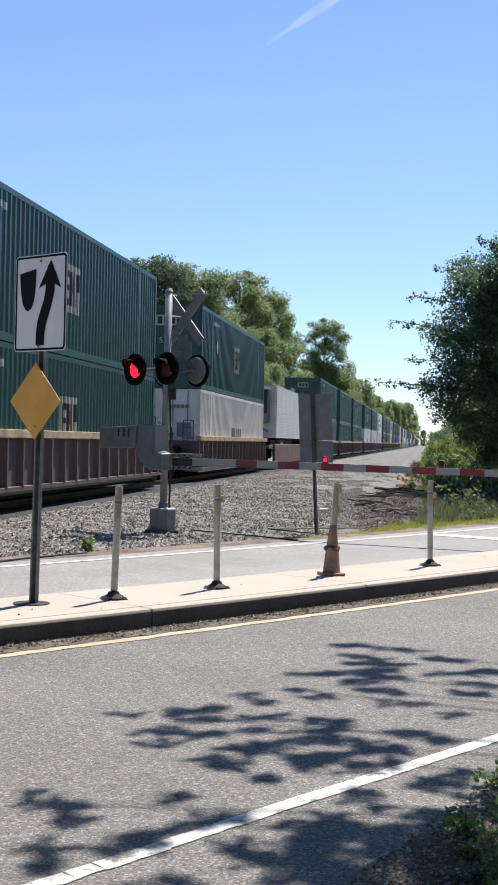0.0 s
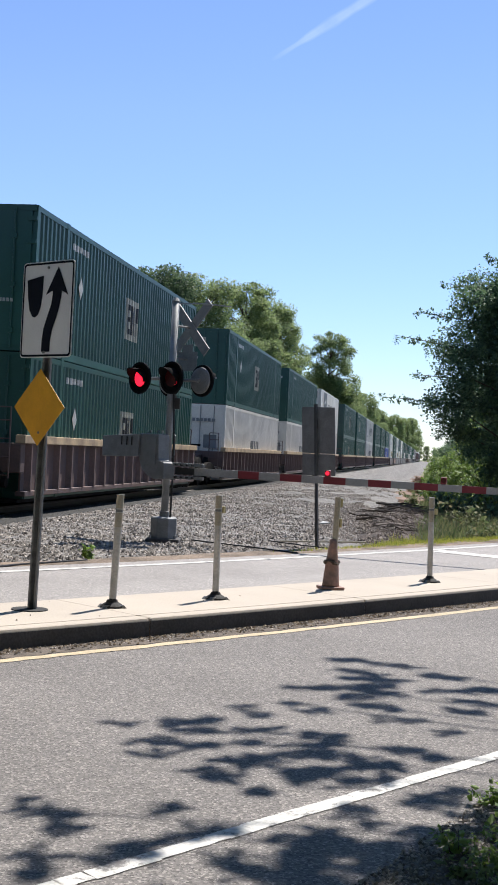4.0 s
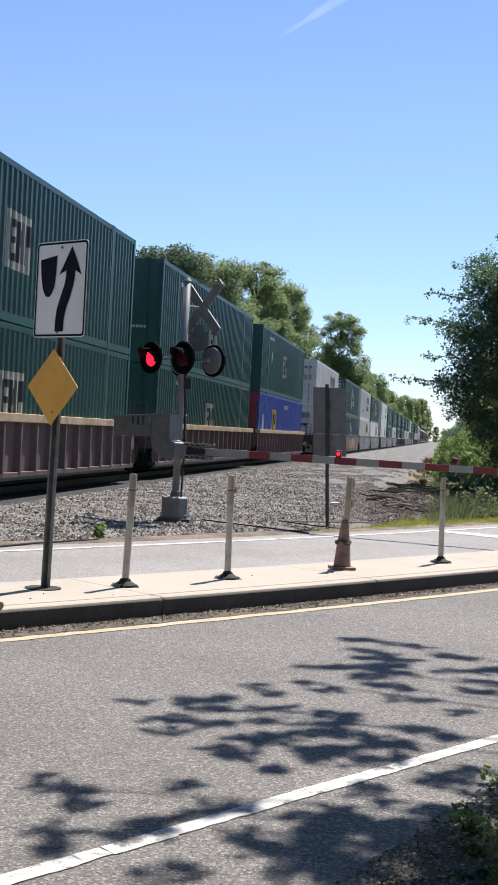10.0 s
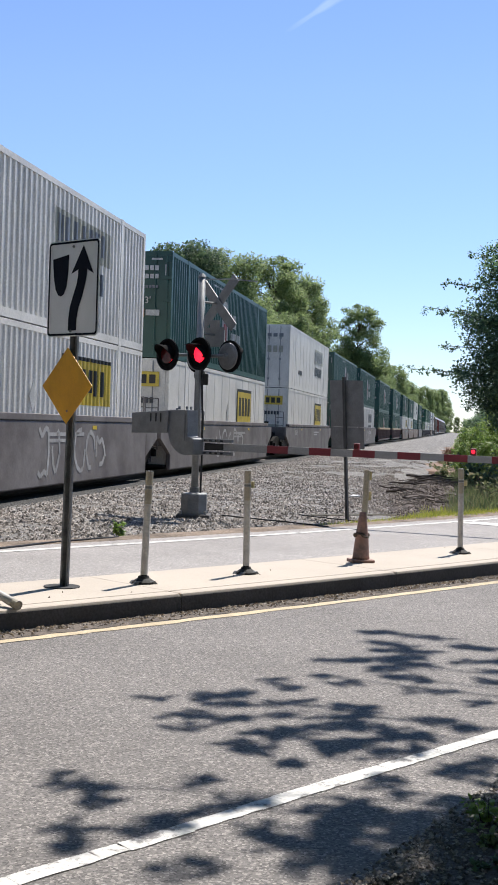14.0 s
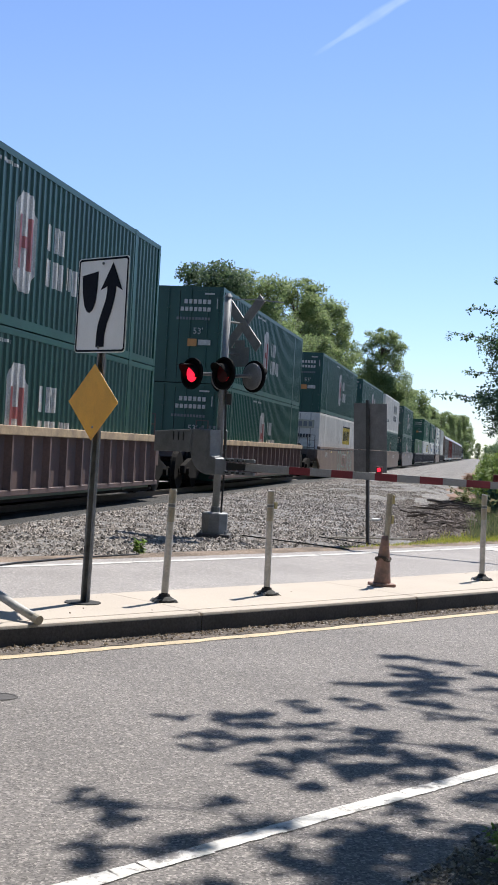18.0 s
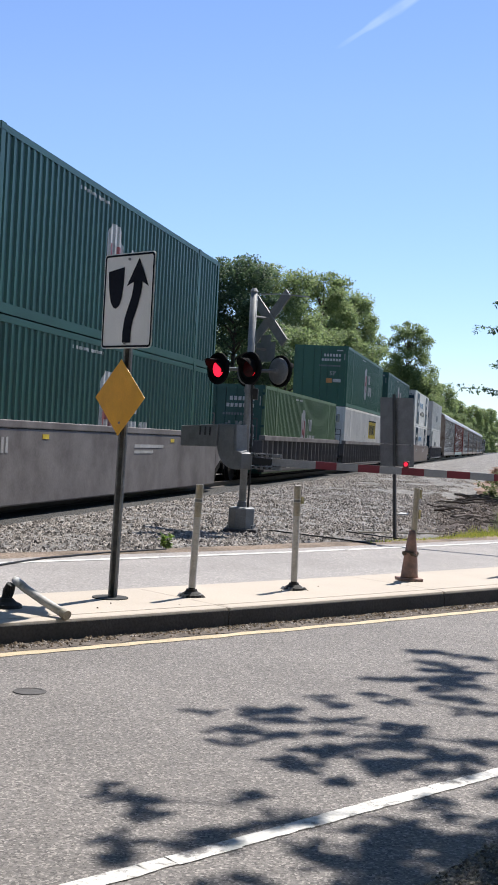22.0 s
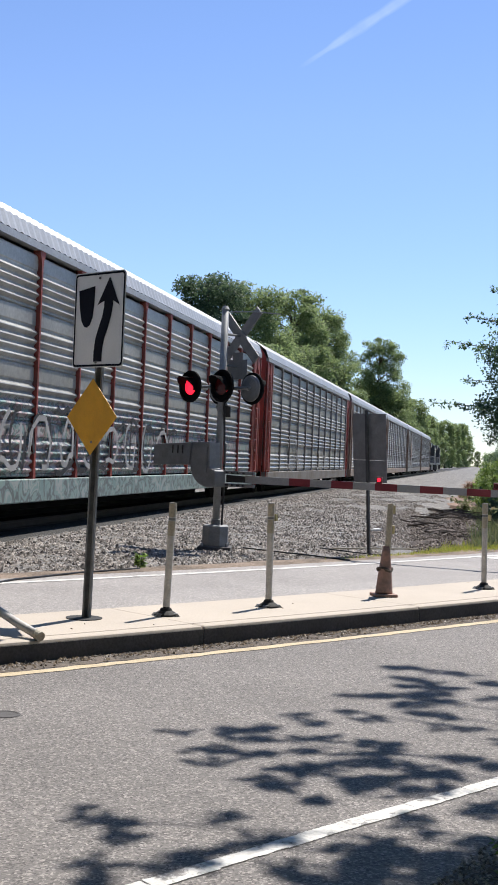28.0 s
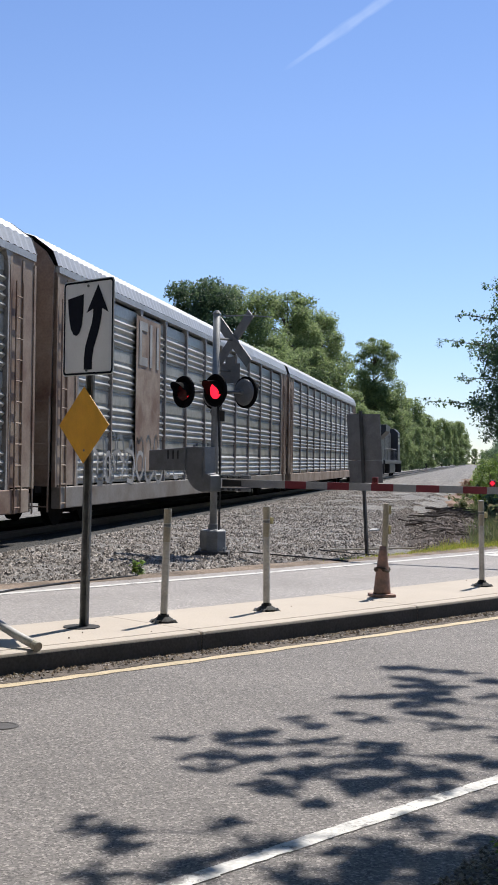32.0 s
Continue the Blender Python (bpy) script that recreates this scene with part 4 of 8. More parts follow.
        bars(c, WHITE_VINYL, 2.5, 3.7, 2.4, 2.54, 9, 1)
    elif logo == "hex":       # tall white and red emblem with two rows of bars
        g = painted([(7.2, 0.95), (7.45, 0.62), (7.95, 0.62), (8.2, 0.95), (8.2, 1.95), (7.95, 2.3), (7.45, 2.3), (7.2, 1.95)], 0.006, False)
        part("emblem", g.mesh("emblem", WHITE_VINYL), WHITE_VINYL, c)
        for u0, u1, v0, v1 in ((7.4, 7.56, 1.0, 1.9), (7.84, 8.0, 1.0, 1.9), (7.56, 7.84, 1.36, 1.56)):
            flat_mark(c, RED_VINYL, u0, u1, v0, v1, "emblem_bar", -CW - 0.012)
        bars(c, WHITE_VINYL, 8.75, 9.8, 1.52, 1.98, 3, 2, 0.35)
        bars(c, WHITE_VINYL, 8.75, 10.6, 0.88, 1.36, 5, 3, 0.35)
        bars(c, WHITE_VINYL, 5.6, 7.4, 2.6, 2.66, 11, 4)
        end_bars(c, WHITE_VINYL, -0.95, -0.1, 2.34, 0.13, 6)
        end_bars(c, WHITE_VINYL, -0.95, 0.0, 2.12, 0.12, 7)
        end_bars(c, GREY_VINYL, -0.95, 0.1, 1.86, 0.08, 11)
        words("53'", 0.26, WHITE_VINYL, c, Matrix.Translation((-0.1, -0.45, 1.45)) @ pose(0, 0, 0, 90, 0, -90))
        end_mark(c, WHITE_VINYL, -1.0, -0.62, 1.12, 1.28, "end_label")
        end_mark(c, ORANGE_SPRAY, -0.58, -0.3, 1.08, 1.30, "end_label")
        end_mark(c, WHITE_VINYL, -1.16, -1.13, 2.2, 2.5, "end_strip")
        end_mark(c, WHITE_VINYL, -1.05, -0.75, 2.62, 2.67, "end_strip")
    elif logo == "yellow":    # yellow panel over a word
        if smooth:
            flat_mark(c, BLACK, 10.3, 13.2, 0.75, 2.4, "panel_frame", -CW - 0.012)
            flat_mark(c, YELLOW_VINYL, 10.4, 13.1, 0.85, 2.3, "logo_panel", -CW - 0.018)
            for k in range(4):
                flat_mark(c, BLACK, 10.65 + 0.6 * k, 11.05 + 0.6 * k, 1.45, 2.1, "logo_bar", -CW - 0.024)
            flat_mark(c, BLACK, 10.7, 12.8, 1.05, 1.2, "logo_bar", -CW - 0.024)
        else:
            flat_mark(c, YELLOW_VINYL, 10.3, 13.7, 1.45, 2.45, "logo_panel")
            flat_mark(c, BLACK, 10.3, 13.7, 2.37, 2.45, "logo_bar", -CW - 0.012)
            bars(c, BLACK, 10.6, 13.4, 1.65, 2.2, 6, 5, 0.38).matrix_basis = Matrix.Translation((0, -0.006, 0))
            words("Intermodal", 0.72, DARK_TEXT, c, Matrix.Translation((10.3, -CW - 0.008, 0.62)) @ pose(0, 0, 0, 90, 0, 0))
        part("placard", Geo().prism([(8.6, 1.55), (8.8, 1.25), (8.6, 0.95), (8.4, 1.25)], lambda u, v: (u, -CW - 0.008, v + 0.3), (0, 0.006, 0)), WHITE_VINYL, c)
        end_mark(c, YELLOW_VINYL if smooth else CREAM_VINYL, -1.05, 0.4, 2.1, 2.5, "end_panel")
        end_bars(c, BLACK if smooth else GREY_VINYL, -0.95, 0.3, 2.18, 0.24, 5)
        end_bars(c, DARK_TEXT, 0.5, 1.05, 2.35, 0.09, 7)
        end_mark(c, CREAM_VINYL, -0.9, -0.2, 0.7, 1.2, "end_label")
        end_bars(c, DARK_TEXT, -0.9, -0.2, 1.65, 0.16, 5)
    elif logo == "dark_word":  # bold dark unreadable name
        flat_mark(c, CREAM_VINYL, 9.6, 13.4, 1.62, 2.36, "faded_panel")
        bars(c, GREY_VINYL, 9.8, 13.2, 1.72, 2.26, 7, 6, 0.4).matrix_basis = Matrix.Translation((0, -0.006, 0))
        bars(c, DARK_TEXT, 9.8, 13.0, 0.95, 1.42, 9, 7, 0.35)
        bars(c, DARK_TEXT, 3.2, 4.6, 0.75, 0.95, 7, 8)
        end_bars(c, GREY_VINYL, -1.0, 0.9, 2.3, 0.16, 7)
        end_bars(c, CREAM_VINYL, -1.0, -0.2, 1.6, 0.3, 3)
    elif logo == "slant":     # leaning dark name with an emblem
        for i in range(5):
            u = 8.2 + i * 0.8
            flat_mark(c, DARK_TEXT, u, u + 0.5, 1.0, 1.95, "logo_bar", skew=0.22)
        g = painted([(6.4, 0.9), (6.9, 0.8), (7.8, 2.4), (7.5, 2.5), (6.8, 1.7)], 0.006)
        part("emblem", g.mesh("emblem", NAVY), NAVY, c)
        bars(c, DARK_TEXT, 2.6, 4.2, 0.7, 0.9, 7, 9)
        end_bars(c, DARK_TEXT, -1.0, -0.1, 2.2, 0.14, 6)
    elif logo in ("slogan", "reefer"):    # navy panels and a two-line slogan
        for u0, u1 in ((2.4, 4.9), (12.4, 14.7))[:1 if logo == "reefer" else 2]:
            # the reefer's navy is drawn in paler slate, glare put into the colour
            flat_mark(c, SLATE if logo == "reefer" else NAVY, u0, u1, 0.18, H - 0.12, "navy_panel", -CW - 0.012)
            g = Geo().prism([(u0 + 0.4, 1.9), (u0 + 0.9, 2.25), (u0 + 1.5, 2.1), (u0 + 2.1, 2.3), (u0 + 1.6, 1.95), (u0 + 1.0, 2.0)], lambda u, v: (u, -CW - 0.018, v), (0, 0.005, 0))
            part("emblem", g, WHITE_VINYL, c)
            for i in range(4):
                flat_mark(c, WHITE_VINYL, u0 + 0.45 + 0.42 * i, u0 + 0.7 + 0.42 * i, 1.2, 1.65, "logo_bar", -CW - 0.018)
        words("EXCELLENCE", 0.60, TEAL_TEXT if logo == "slogan" else GREY_VINYL, c, Matrix.Translation((5.7, -CW - 0.01, 1.6)) @ pose(0, 0, 0, 90, 0, 0))
        words("THROUGH", 0.30, DARK_TEXT, c, Matrix.Translation((6.0, -CW - 0.01, 0.95)) @ pose(0, 0, 0, 90, 0, 0))
        words("EXECUTION", 0.62, DARK_TEXT, c, Matrix.Translation((7.65, -CW - 0.01, 0.9)) @ pose(0, 0, 0, 90, 0, 0))
        if logo == "reefer":
            gr = part("cooling_unit", box_shape(-0.22, -0.035, -1.12, 1.12, 1.15, 2.72), CWHITE, c, "white cooling unit", bevel=0.05)
            part("grille", Geo().prism([(-1.05, 2.66), (1.05, 2.66), (1.05, 1.6), (0.3, 1.6), (-1.05, 2.2)], lambda u, v: (-0.24, u, v), (0.03, 0, 0)), MATTE, gr, "black air grille")
            part("vent", box_shape(-0.09, -0.035, -0.9, -0.3, 0.35, 0.65), BLACK, c)
        else:
            zb = 0.85 if smooth else 1.1
            end_mark(c, NAVY, -1.2, 1.2, zb, 2.42 if smooth else 2.05, "navy_end_panel")
            end_bars(c, WHITE_VINYL, -0.6, 0.6, zb + 0.78 if smooth else zb + 0.42, 0.28, 4)
            end_bars(c, GREY_VINYL, -0.7, 0.7, zb + 0.6 if smooth else zb + 0.28, 0.06, 16)
            end_bars(c, TEAL_TEXT, -0.9, 0.9, zb + 0.14, 0.12, 11)
            if smooth:
                part("emblem", Geo().prism([(0.55, 2.1), (0.2, 2.26), (-0.1, 2.14), (-0.5, 2.28), (-0.2, 2.06), (0.1, 2.1)], lambda u, v: (-0.091, u, v), (0.004, 0, 0)), WHITE_VINYL, c)
            end_bars(c, DARK_TEXT, -1.0, -0.1, 2.47, 0.1, 9)
            end_bars(c, DARK_TEXT, -0.6, 0.5, 0.5, 0.1, 5)
            g = Geo()
            for yy in (-1.12, -0.62, -0.1, 0.1, 0.62, 1.12):
                for zz in (0.3, 1.0, 1.7, 2.4):
                    g.box(-0.07, -0.03, yy - 0.06, yy + 0.06, zz, zz + 0.07)
            tagged(part("door_fitting", g, BLACK, c), kind="stuff")
    elif logo == "future":    # grey panel with an emblem and a slogan
        for u0, u1 in ((2.4, 4.6), (12.4, 15.2)):
            flat_mark(c, SLATE, u0, u1, 0.2, H - 0.12, "slate_panel", -CW - 0.012)
            um = (u0 + u1) / 2
            g = Geo()
            for k in range(20):
                a0, a1 = k * 0.31416, (k + 1) * 0.31416
                g.add([(um + q * math.cos(a), -CW - 0.018, 1.75 + q * math.sin(a)) for q, a in ((0.62, a0), (0.62, a1), (0.5, a1), (0.5, a0))], [(0, 1, 2, 3)])
            part("emblem", g.mesh("emblem", WHITE_VINYL), WHITE_VINYL, c)
            flat_mark(c, WHITE_VINYL, um - 0.3, um + 0.3, 1.68, 1.84, "logo_bar", -CW - 0.018)
            for i in range(6):
                flat_mark(c, WHITE_VINYL, u0 + 0.3 + 0.27 * i, u0 + 0.48 + 0.27 * i, 0.72, 0.88, "logo_bar", -CW - 0.018)
        words("DELIVERING", 0.66, TEAL_TEXT, c, Matrix.Translation((5.9, -CW - 0.01, 1.6)) @ pose(0, 0, 0, 90, 0, 0))
        words("THE FUTURE", 0.66, DARK_TEXT, c, Matrix.Translation((7.5, -CW - 0.01, 0.75)) @ pose(0, 0, 0, 90, 0, 0))
        end_mark(c, GREY_VINYL, -0.9, 0.9, 1.2, 2.2, "end_panel")
    elif logo == "navyend":   # navy block at the leading end of the side
        flat_mark(c, NAVY, 0.2, 1.9, 0.2, H - 0.12, "navy_panel", -CW - 0.012)
        bars(c, DARK_TEXT, 5.0, 8.6, 1.2, 1.7, 9, 12)
        end_mark(c, NAVY, -1.15, 1.15, 0.6, 2.3, "navy_end_panel")
        end_bars(c, WHITE_VINYL, -0.9, 0.9, 1.5, 0.3, 4)
    elif logo == "blue":
        flat_mark(c, YELLOW_VINYL, 4.2, 5.6, 0.6, 2.2, "logo_panel")
        flat_mark(c, NAVY, 4.45, 4.8, 0.8, 2.0, "logo_bar", -CW - 0.012)
        flat_mark(c, NAVY, 5.0, 5.35, 0.8, 1.3, "logo_bar", -CW - 0.012)
        flat_mark(c, NAVY, 5.0, 5.35, 1.5, 2.0, "logo_bar", -CW - 0.012)
        bars(c, WHITE_VINYL, 1.0, 1.7, 0.6, 1.9, 2, 13)
        bars(c, WHITE_VINYL, 8.5, 10.3, 2.3, 2.5, 9, 14)
    elif logo == "plain":
        bars(c, WHITE_VINYL, 2.4, 3.6, 2.42, 2.54, 9, 17)
        end_bars(c, WHITE_VINYL, -0.95, 0.0, 2.3, 0.1, 8)
    elif logo == "smear":     # worn grey name
        bars(c, GREY_VINYL, 7.0, 9.6, 0.9, 1.6, 5, 15)
        end_bars(c, GREY_VINYL, -0.9, 0.0, 2.2, 0.12, 6)
        end_mark(c, GREY_VINYL, -1.0, -0.5, 1.2, 1.7, "end_label")
    return c


KINDS = {
    "G": (GREEN, GREEN, "block", "dark green corrugated container with a pale logo panel", False),
    "E": (GREEN, GREEN, "block_fore", "dark green corrugated container with a pale logo panel near its doors", False),
    "Y": (GREEN, GREEN, "plain", "plain dark green corrugated container with faint small lettering", False),
    "M": (CWHITE, CWHITE, "yellow", "white smooth-sided container with a framed yellow panel", True),
    "T": (CWHITE, CWHITE, "dark_word", "white smooth-sided container with dark lettering", True),
    "H": (GREEN, GREEN, "hex", "dark green corrugated container with a white and red emblem", False),
    "V": (GREEN2, GREEN2, "hex", "bright green corrugated container with a white emblem", False),
    "O": (OLIVE, GREEN, "hex", "olive green corrugated container riding alone in its well", False),
    "W": (CWHITE, CWHITE, "smear", "white corrugated container with a worn grey name", False),
    "J": (CWHITE, CWHITE, "yellow", "white corrugated container with a yellow panel", False),
    "D": (CWHITE, CWHITE, "dark_word", "white corrugated container with dark lettering", False),
    "S": (CSILVER, CSILVER, "slant", "silver corrugated container with slanting dark lettering", False),
    "B": (CBLUE, CRED, "blue", "blue corrugated container with a red end", False),
    "L": (CLAV, CLAV, "slant", "grey-blue corrugated container with leaning lettering", False),
    "R": (CWHITE, CWHITE, "reefer", "white smooth-sided refrigerated container", True),
    # K and Q: silver ends paint in the shade on white doors
    "K": (CWHITE, CSILVER, "slogan", "white container with navy panels and a slogan", True),
    "Q": (CWHITE, CSILVER, "slogan", "white corrugated container with navy panels and a slogan", False),
    "F": (CWHITE, CWHITE, "future", "white container with a grey panel and a slogan", True),
    "N": (CSILVER, CWHITE, "navyend", "pale grey container with a navy end block", True),
    "P": (CSILVER, CSILVER, "smear", "pale silver corrugated container with faint lettering", False),
}
BUILT = {}


def put_container(kind, s, z):
    if kind not in BUILT:
        ob = BUILT[kind] = container(*KINDS[kind])
    else:
        ob = copy_thing(BUILT[kind], Matrix())
    TRAIN.append((ob, s, z))


# ---- rail cars ----
def wheel_mesh():
    g = Geo()
    prof = [(0.0, -0.07), (0.51, -0.07), (0.51, 0.03), (0.54, 0.05), (0.54, 0.075), (0.40, 0.075), (0.36, 0.02), (0.14, 0.03), (0.12, 0.09), (0.0, 0.09)]
    n = 24
    rings = []
    for r0, y in prof[1:-1]:
        rings.append([(r0 * math.cos(6.2832 * k / n), y, r0 * math.sin(6.2832 * k / n)) for k in range(n)])
    g.loft(rings)
    return fix(g.mesh("wheel", UNDER, False))


WHEEL = wheel_mesh()


def truck(parent, x):
    """A two-axle bogie: bolster and side frames as one part, with wheels, axles and springs under it."""
    g = Geo().box(x - 0.25, x + 0.25, -1.0, 1.0, 0.55, 0.85)
    for sd in (-1, 1):
        y0 = sd * 0.98
        prof = [(-1.15, 0.58), (-1.15, 0.80), (-0.7, 0.92), (-0.3, 1.0), (0.3, 1.0), (0.7, 0.92), (1.15, 0.80), (1.15, 0.58), (0.75, 0.58), (0.42, 0.42), (-0.42, 0.42), (-0.75, 0.58)]
        g.prism(prof, lambda u, v, y0=y0: (x + u, y0 - 0.07, v), (0, 0.14, 0))
    t = part("truck", g, UNDER, parent, bevel=0.02)
    for ax in (-0.89, 0.89):
        part("axle", Geo().tube([(x + ax, -0.85, 0.66), (x + ax, 0.85, 0.66)], 0.08, 8), UNDER, t)
        for sd in (-1, 1):
            w = part("wheel", WHEEL, UNDER, t)
            w.matrix_basis = Matrix.Translation((x + ax, sd * 0.76, 0.66)) @ pose(0, 0, 0, 0, 0, 0 if sd < 0 else 180)
            part("bearing_cap", Geo().tube([(x + ax, sd * 1.05, 0.66), (x + ax, sd * 1.14, 0.66)], 0.1, 10), UNDER, t)
    for sd in (-1, 1):
        g = Geo()
        for k in (-0.16, 0.0, 0.16):
            g.tube([(x + k, sd * 0.98, 0.46), (x + k, sd * 0.98, 0.78)], 0.06, 6)
        part("spring_nest", g, UNDER, t)
    return t


def stroke(g, pts, w, y):
    """One brush stroke as a flat ribbon with square ends."""
    for k, ((xa, za), (xb, zb)) in enumerate(zip(pts, pts[1:])):
        d = Vector((xb - xa, zb - za))
        if d.length < 1e-6:
            continue
        d.normalize()
        nx, nz = -d.y * w, d.x * w
        ex, ez = d.x * w * 0.8, d.y * w * 0.8
        yy = y - 0.0004 * k
        g.add([(xa - ex - nx, yy, za - ez - nz), (xb + ex - nx, yy, zb + ez - nz), (xb + ex + nx, yy, zb + ez + nz), (xa - ex + nx, yy, za - ez + nz)], [(0, 1, 2, 3)])


def spray(parent, mats, x0, x1, z0, z1, y, seed, n=6):
    """Sprayed shapes: thick dark outlines below pale fills, overlapping and leaning."""
    r = random.Random(seed)
    w = (x1 - x0) / n
    h = z1 - z0
    dark = Geo()
    fills = [Geo() for _ in mats]
    cuts = Geo()
    for i in range(n):
        gl = [(0.5 + 0.5 * math.cos(q * 1.9 + i) * r.uniform(0.5, 1.0), 0.5 + 0.5 * math.sin(q * 2.3 + 2 * i) * r.uniform(0.6, 1.0)) for q in range(6)]
        sk, sy = r.uniform(-0.25, 0.3), r.uniform(0.75, 1.05)
        pts = [(x0 + w * i + w * 1.15 * (u + sk * (v - 0.5)), z0 + h * (v * sy + r.uniform(-0.06, 0.06))) for u, v in gl]
        th = h * r.uniform(0.05, 0.085)
        stroke(dark, pts, th * 1.45, y - 0.003 - 0.001 * (i % 4))
        stroke(fills[i % len(mats)], pts, th, y - 0.009 - 0.001 * (i % 4))
        stroke(cuts, pts[:3], th * 0.16, y - 0.016)
    tagged(part("sprayed_outline", dark.mesh("sprayed_outline", BLACK_SPRAY), BLACK_SPRAY, parent), kind="stuff")
    for g, m in zip(fills, mats):
        if g.f:
            tagged(part("sprayed_letters", g.mesh("sprayed_letters", m), m, parent), kind="stuff")
    tagged(part("sprayed_detail", cuts.mesh("sprayed_detail", GREY_VINYL), GREY_VINYL, parent), kind="stuff")


def bubble(parent, mats, x0, x1, z0, z1, y, seed, n=6):
    """Fat round letters: a dark rim and a pale fill with a hollow, overlapping."""
    r = random.Random(seed)
    w, h = (x1 - x0) / n, z1 - z0
    rim, hole = Geo(), Geo()
    fills = [Geo() for _ in mats]

    def blob(g, cx, cz, rx, rz, yy, lobes, ph, skew):
        pts = []
        for k in range(18):
            a = 6.2832 * k / 18
            q = 1 + 0.16 * math.sin(lobes * a + ph) + 0.07 * math.sin(5 * a + 2 * ph)
            pts.append((cx + rx * q * math.cos(a) + skew * rz * q * math.sin(a), yy, min(z1 + 0.08, max(z0 - 0.05, cz + rz * q * math.sin(a)))))
        g.add(pts, [tuple(range(18))])
    for i in range(n):
        cx, cz = x0 + w * (i + 0.5), z0 + h * r.uniform(0.44, 0.56)
        rx, rz, lobes, ph, sk = w * r.uniform(0.52, 0.62), h * r.uniform(0.44, 0.52), r.choice((2, 3, 4)), r.uniform(0, 6), r.uniform(-0.2, 0.35)
        yy = y - 0.002 * (i % 3)
        blob(rim, cx, cz, rx, rz, yy, lobes, ph, sk)
        blob(fills[i % len(mats)], cx, cz, rx * 0.86, rz * 0.86, yy - 0.008, lobes, ph, sk)
        for k in range(r.choice((1, 2))):
            blob(hole, cx + rx * r.uniform(-0.35, 0.35), cz + rz * r.uniform(-0.45, 0.45), rx * r.uniform(0.05, 0.12), rz * r.uniform(0.2, 0.5), yy - 0.016, 2, ph, sk)
    for nm, g, m in [("sprayed_outline", rim, BLACK_SPRAY), ("sprayed_hollow", hole, BLACK_SPRAY)] + [("sprayed_letters", g, m) for g, m in zip(fills, mats)]:
        if g.f:
            tagged(part(nm, g.mesh(nm, m), m, parent), kind="stuff")


def scrawl(parent, material, x0, x1, z0, z1, y, seed, n=7):
    """Thin sprayed tag: looping strokes."""
    r = random.Random(seed)
    g = Geo()
    w = (x1 - x0) / n
    for i in range(n):
        pts = []
        ph, a, b = r.uniform(0, 6), r.uniform(0.25, 0.5) * w, r.uniform(0.35, 0.55) * (z1 - z0)
        for k in range(9):
            th = ph + k * 0.62
            pts.append((x0 + w * (i + 0.5) + a * math.cos(th), y, (z0 + z1) / 2 + b * math.sin(th * r.uniform(0.9, 1.1))))
        for (xa, ya, za), (xb, yb, zb) in zip(pts, pts[1:]):
            d = Vector((xb - xa, 0, zb - za)).normalized()
            nrm = Vector((-d.z, 0, d.x)) * 0.05
            g.add([(xa - nrm.x, ya, za - nrm.z), (xb - nrm.x, yb, zb - nrm.z), (xb + nrm.x, yb, zb + nrm.z), (xa + nrm.x, ya, za + nrm.z)], [(0, 1, 2, 3)])
    return tagged(part("sprayed_tag", g.mesh("sprayed_tag", material), material, parent), kind="stuff")


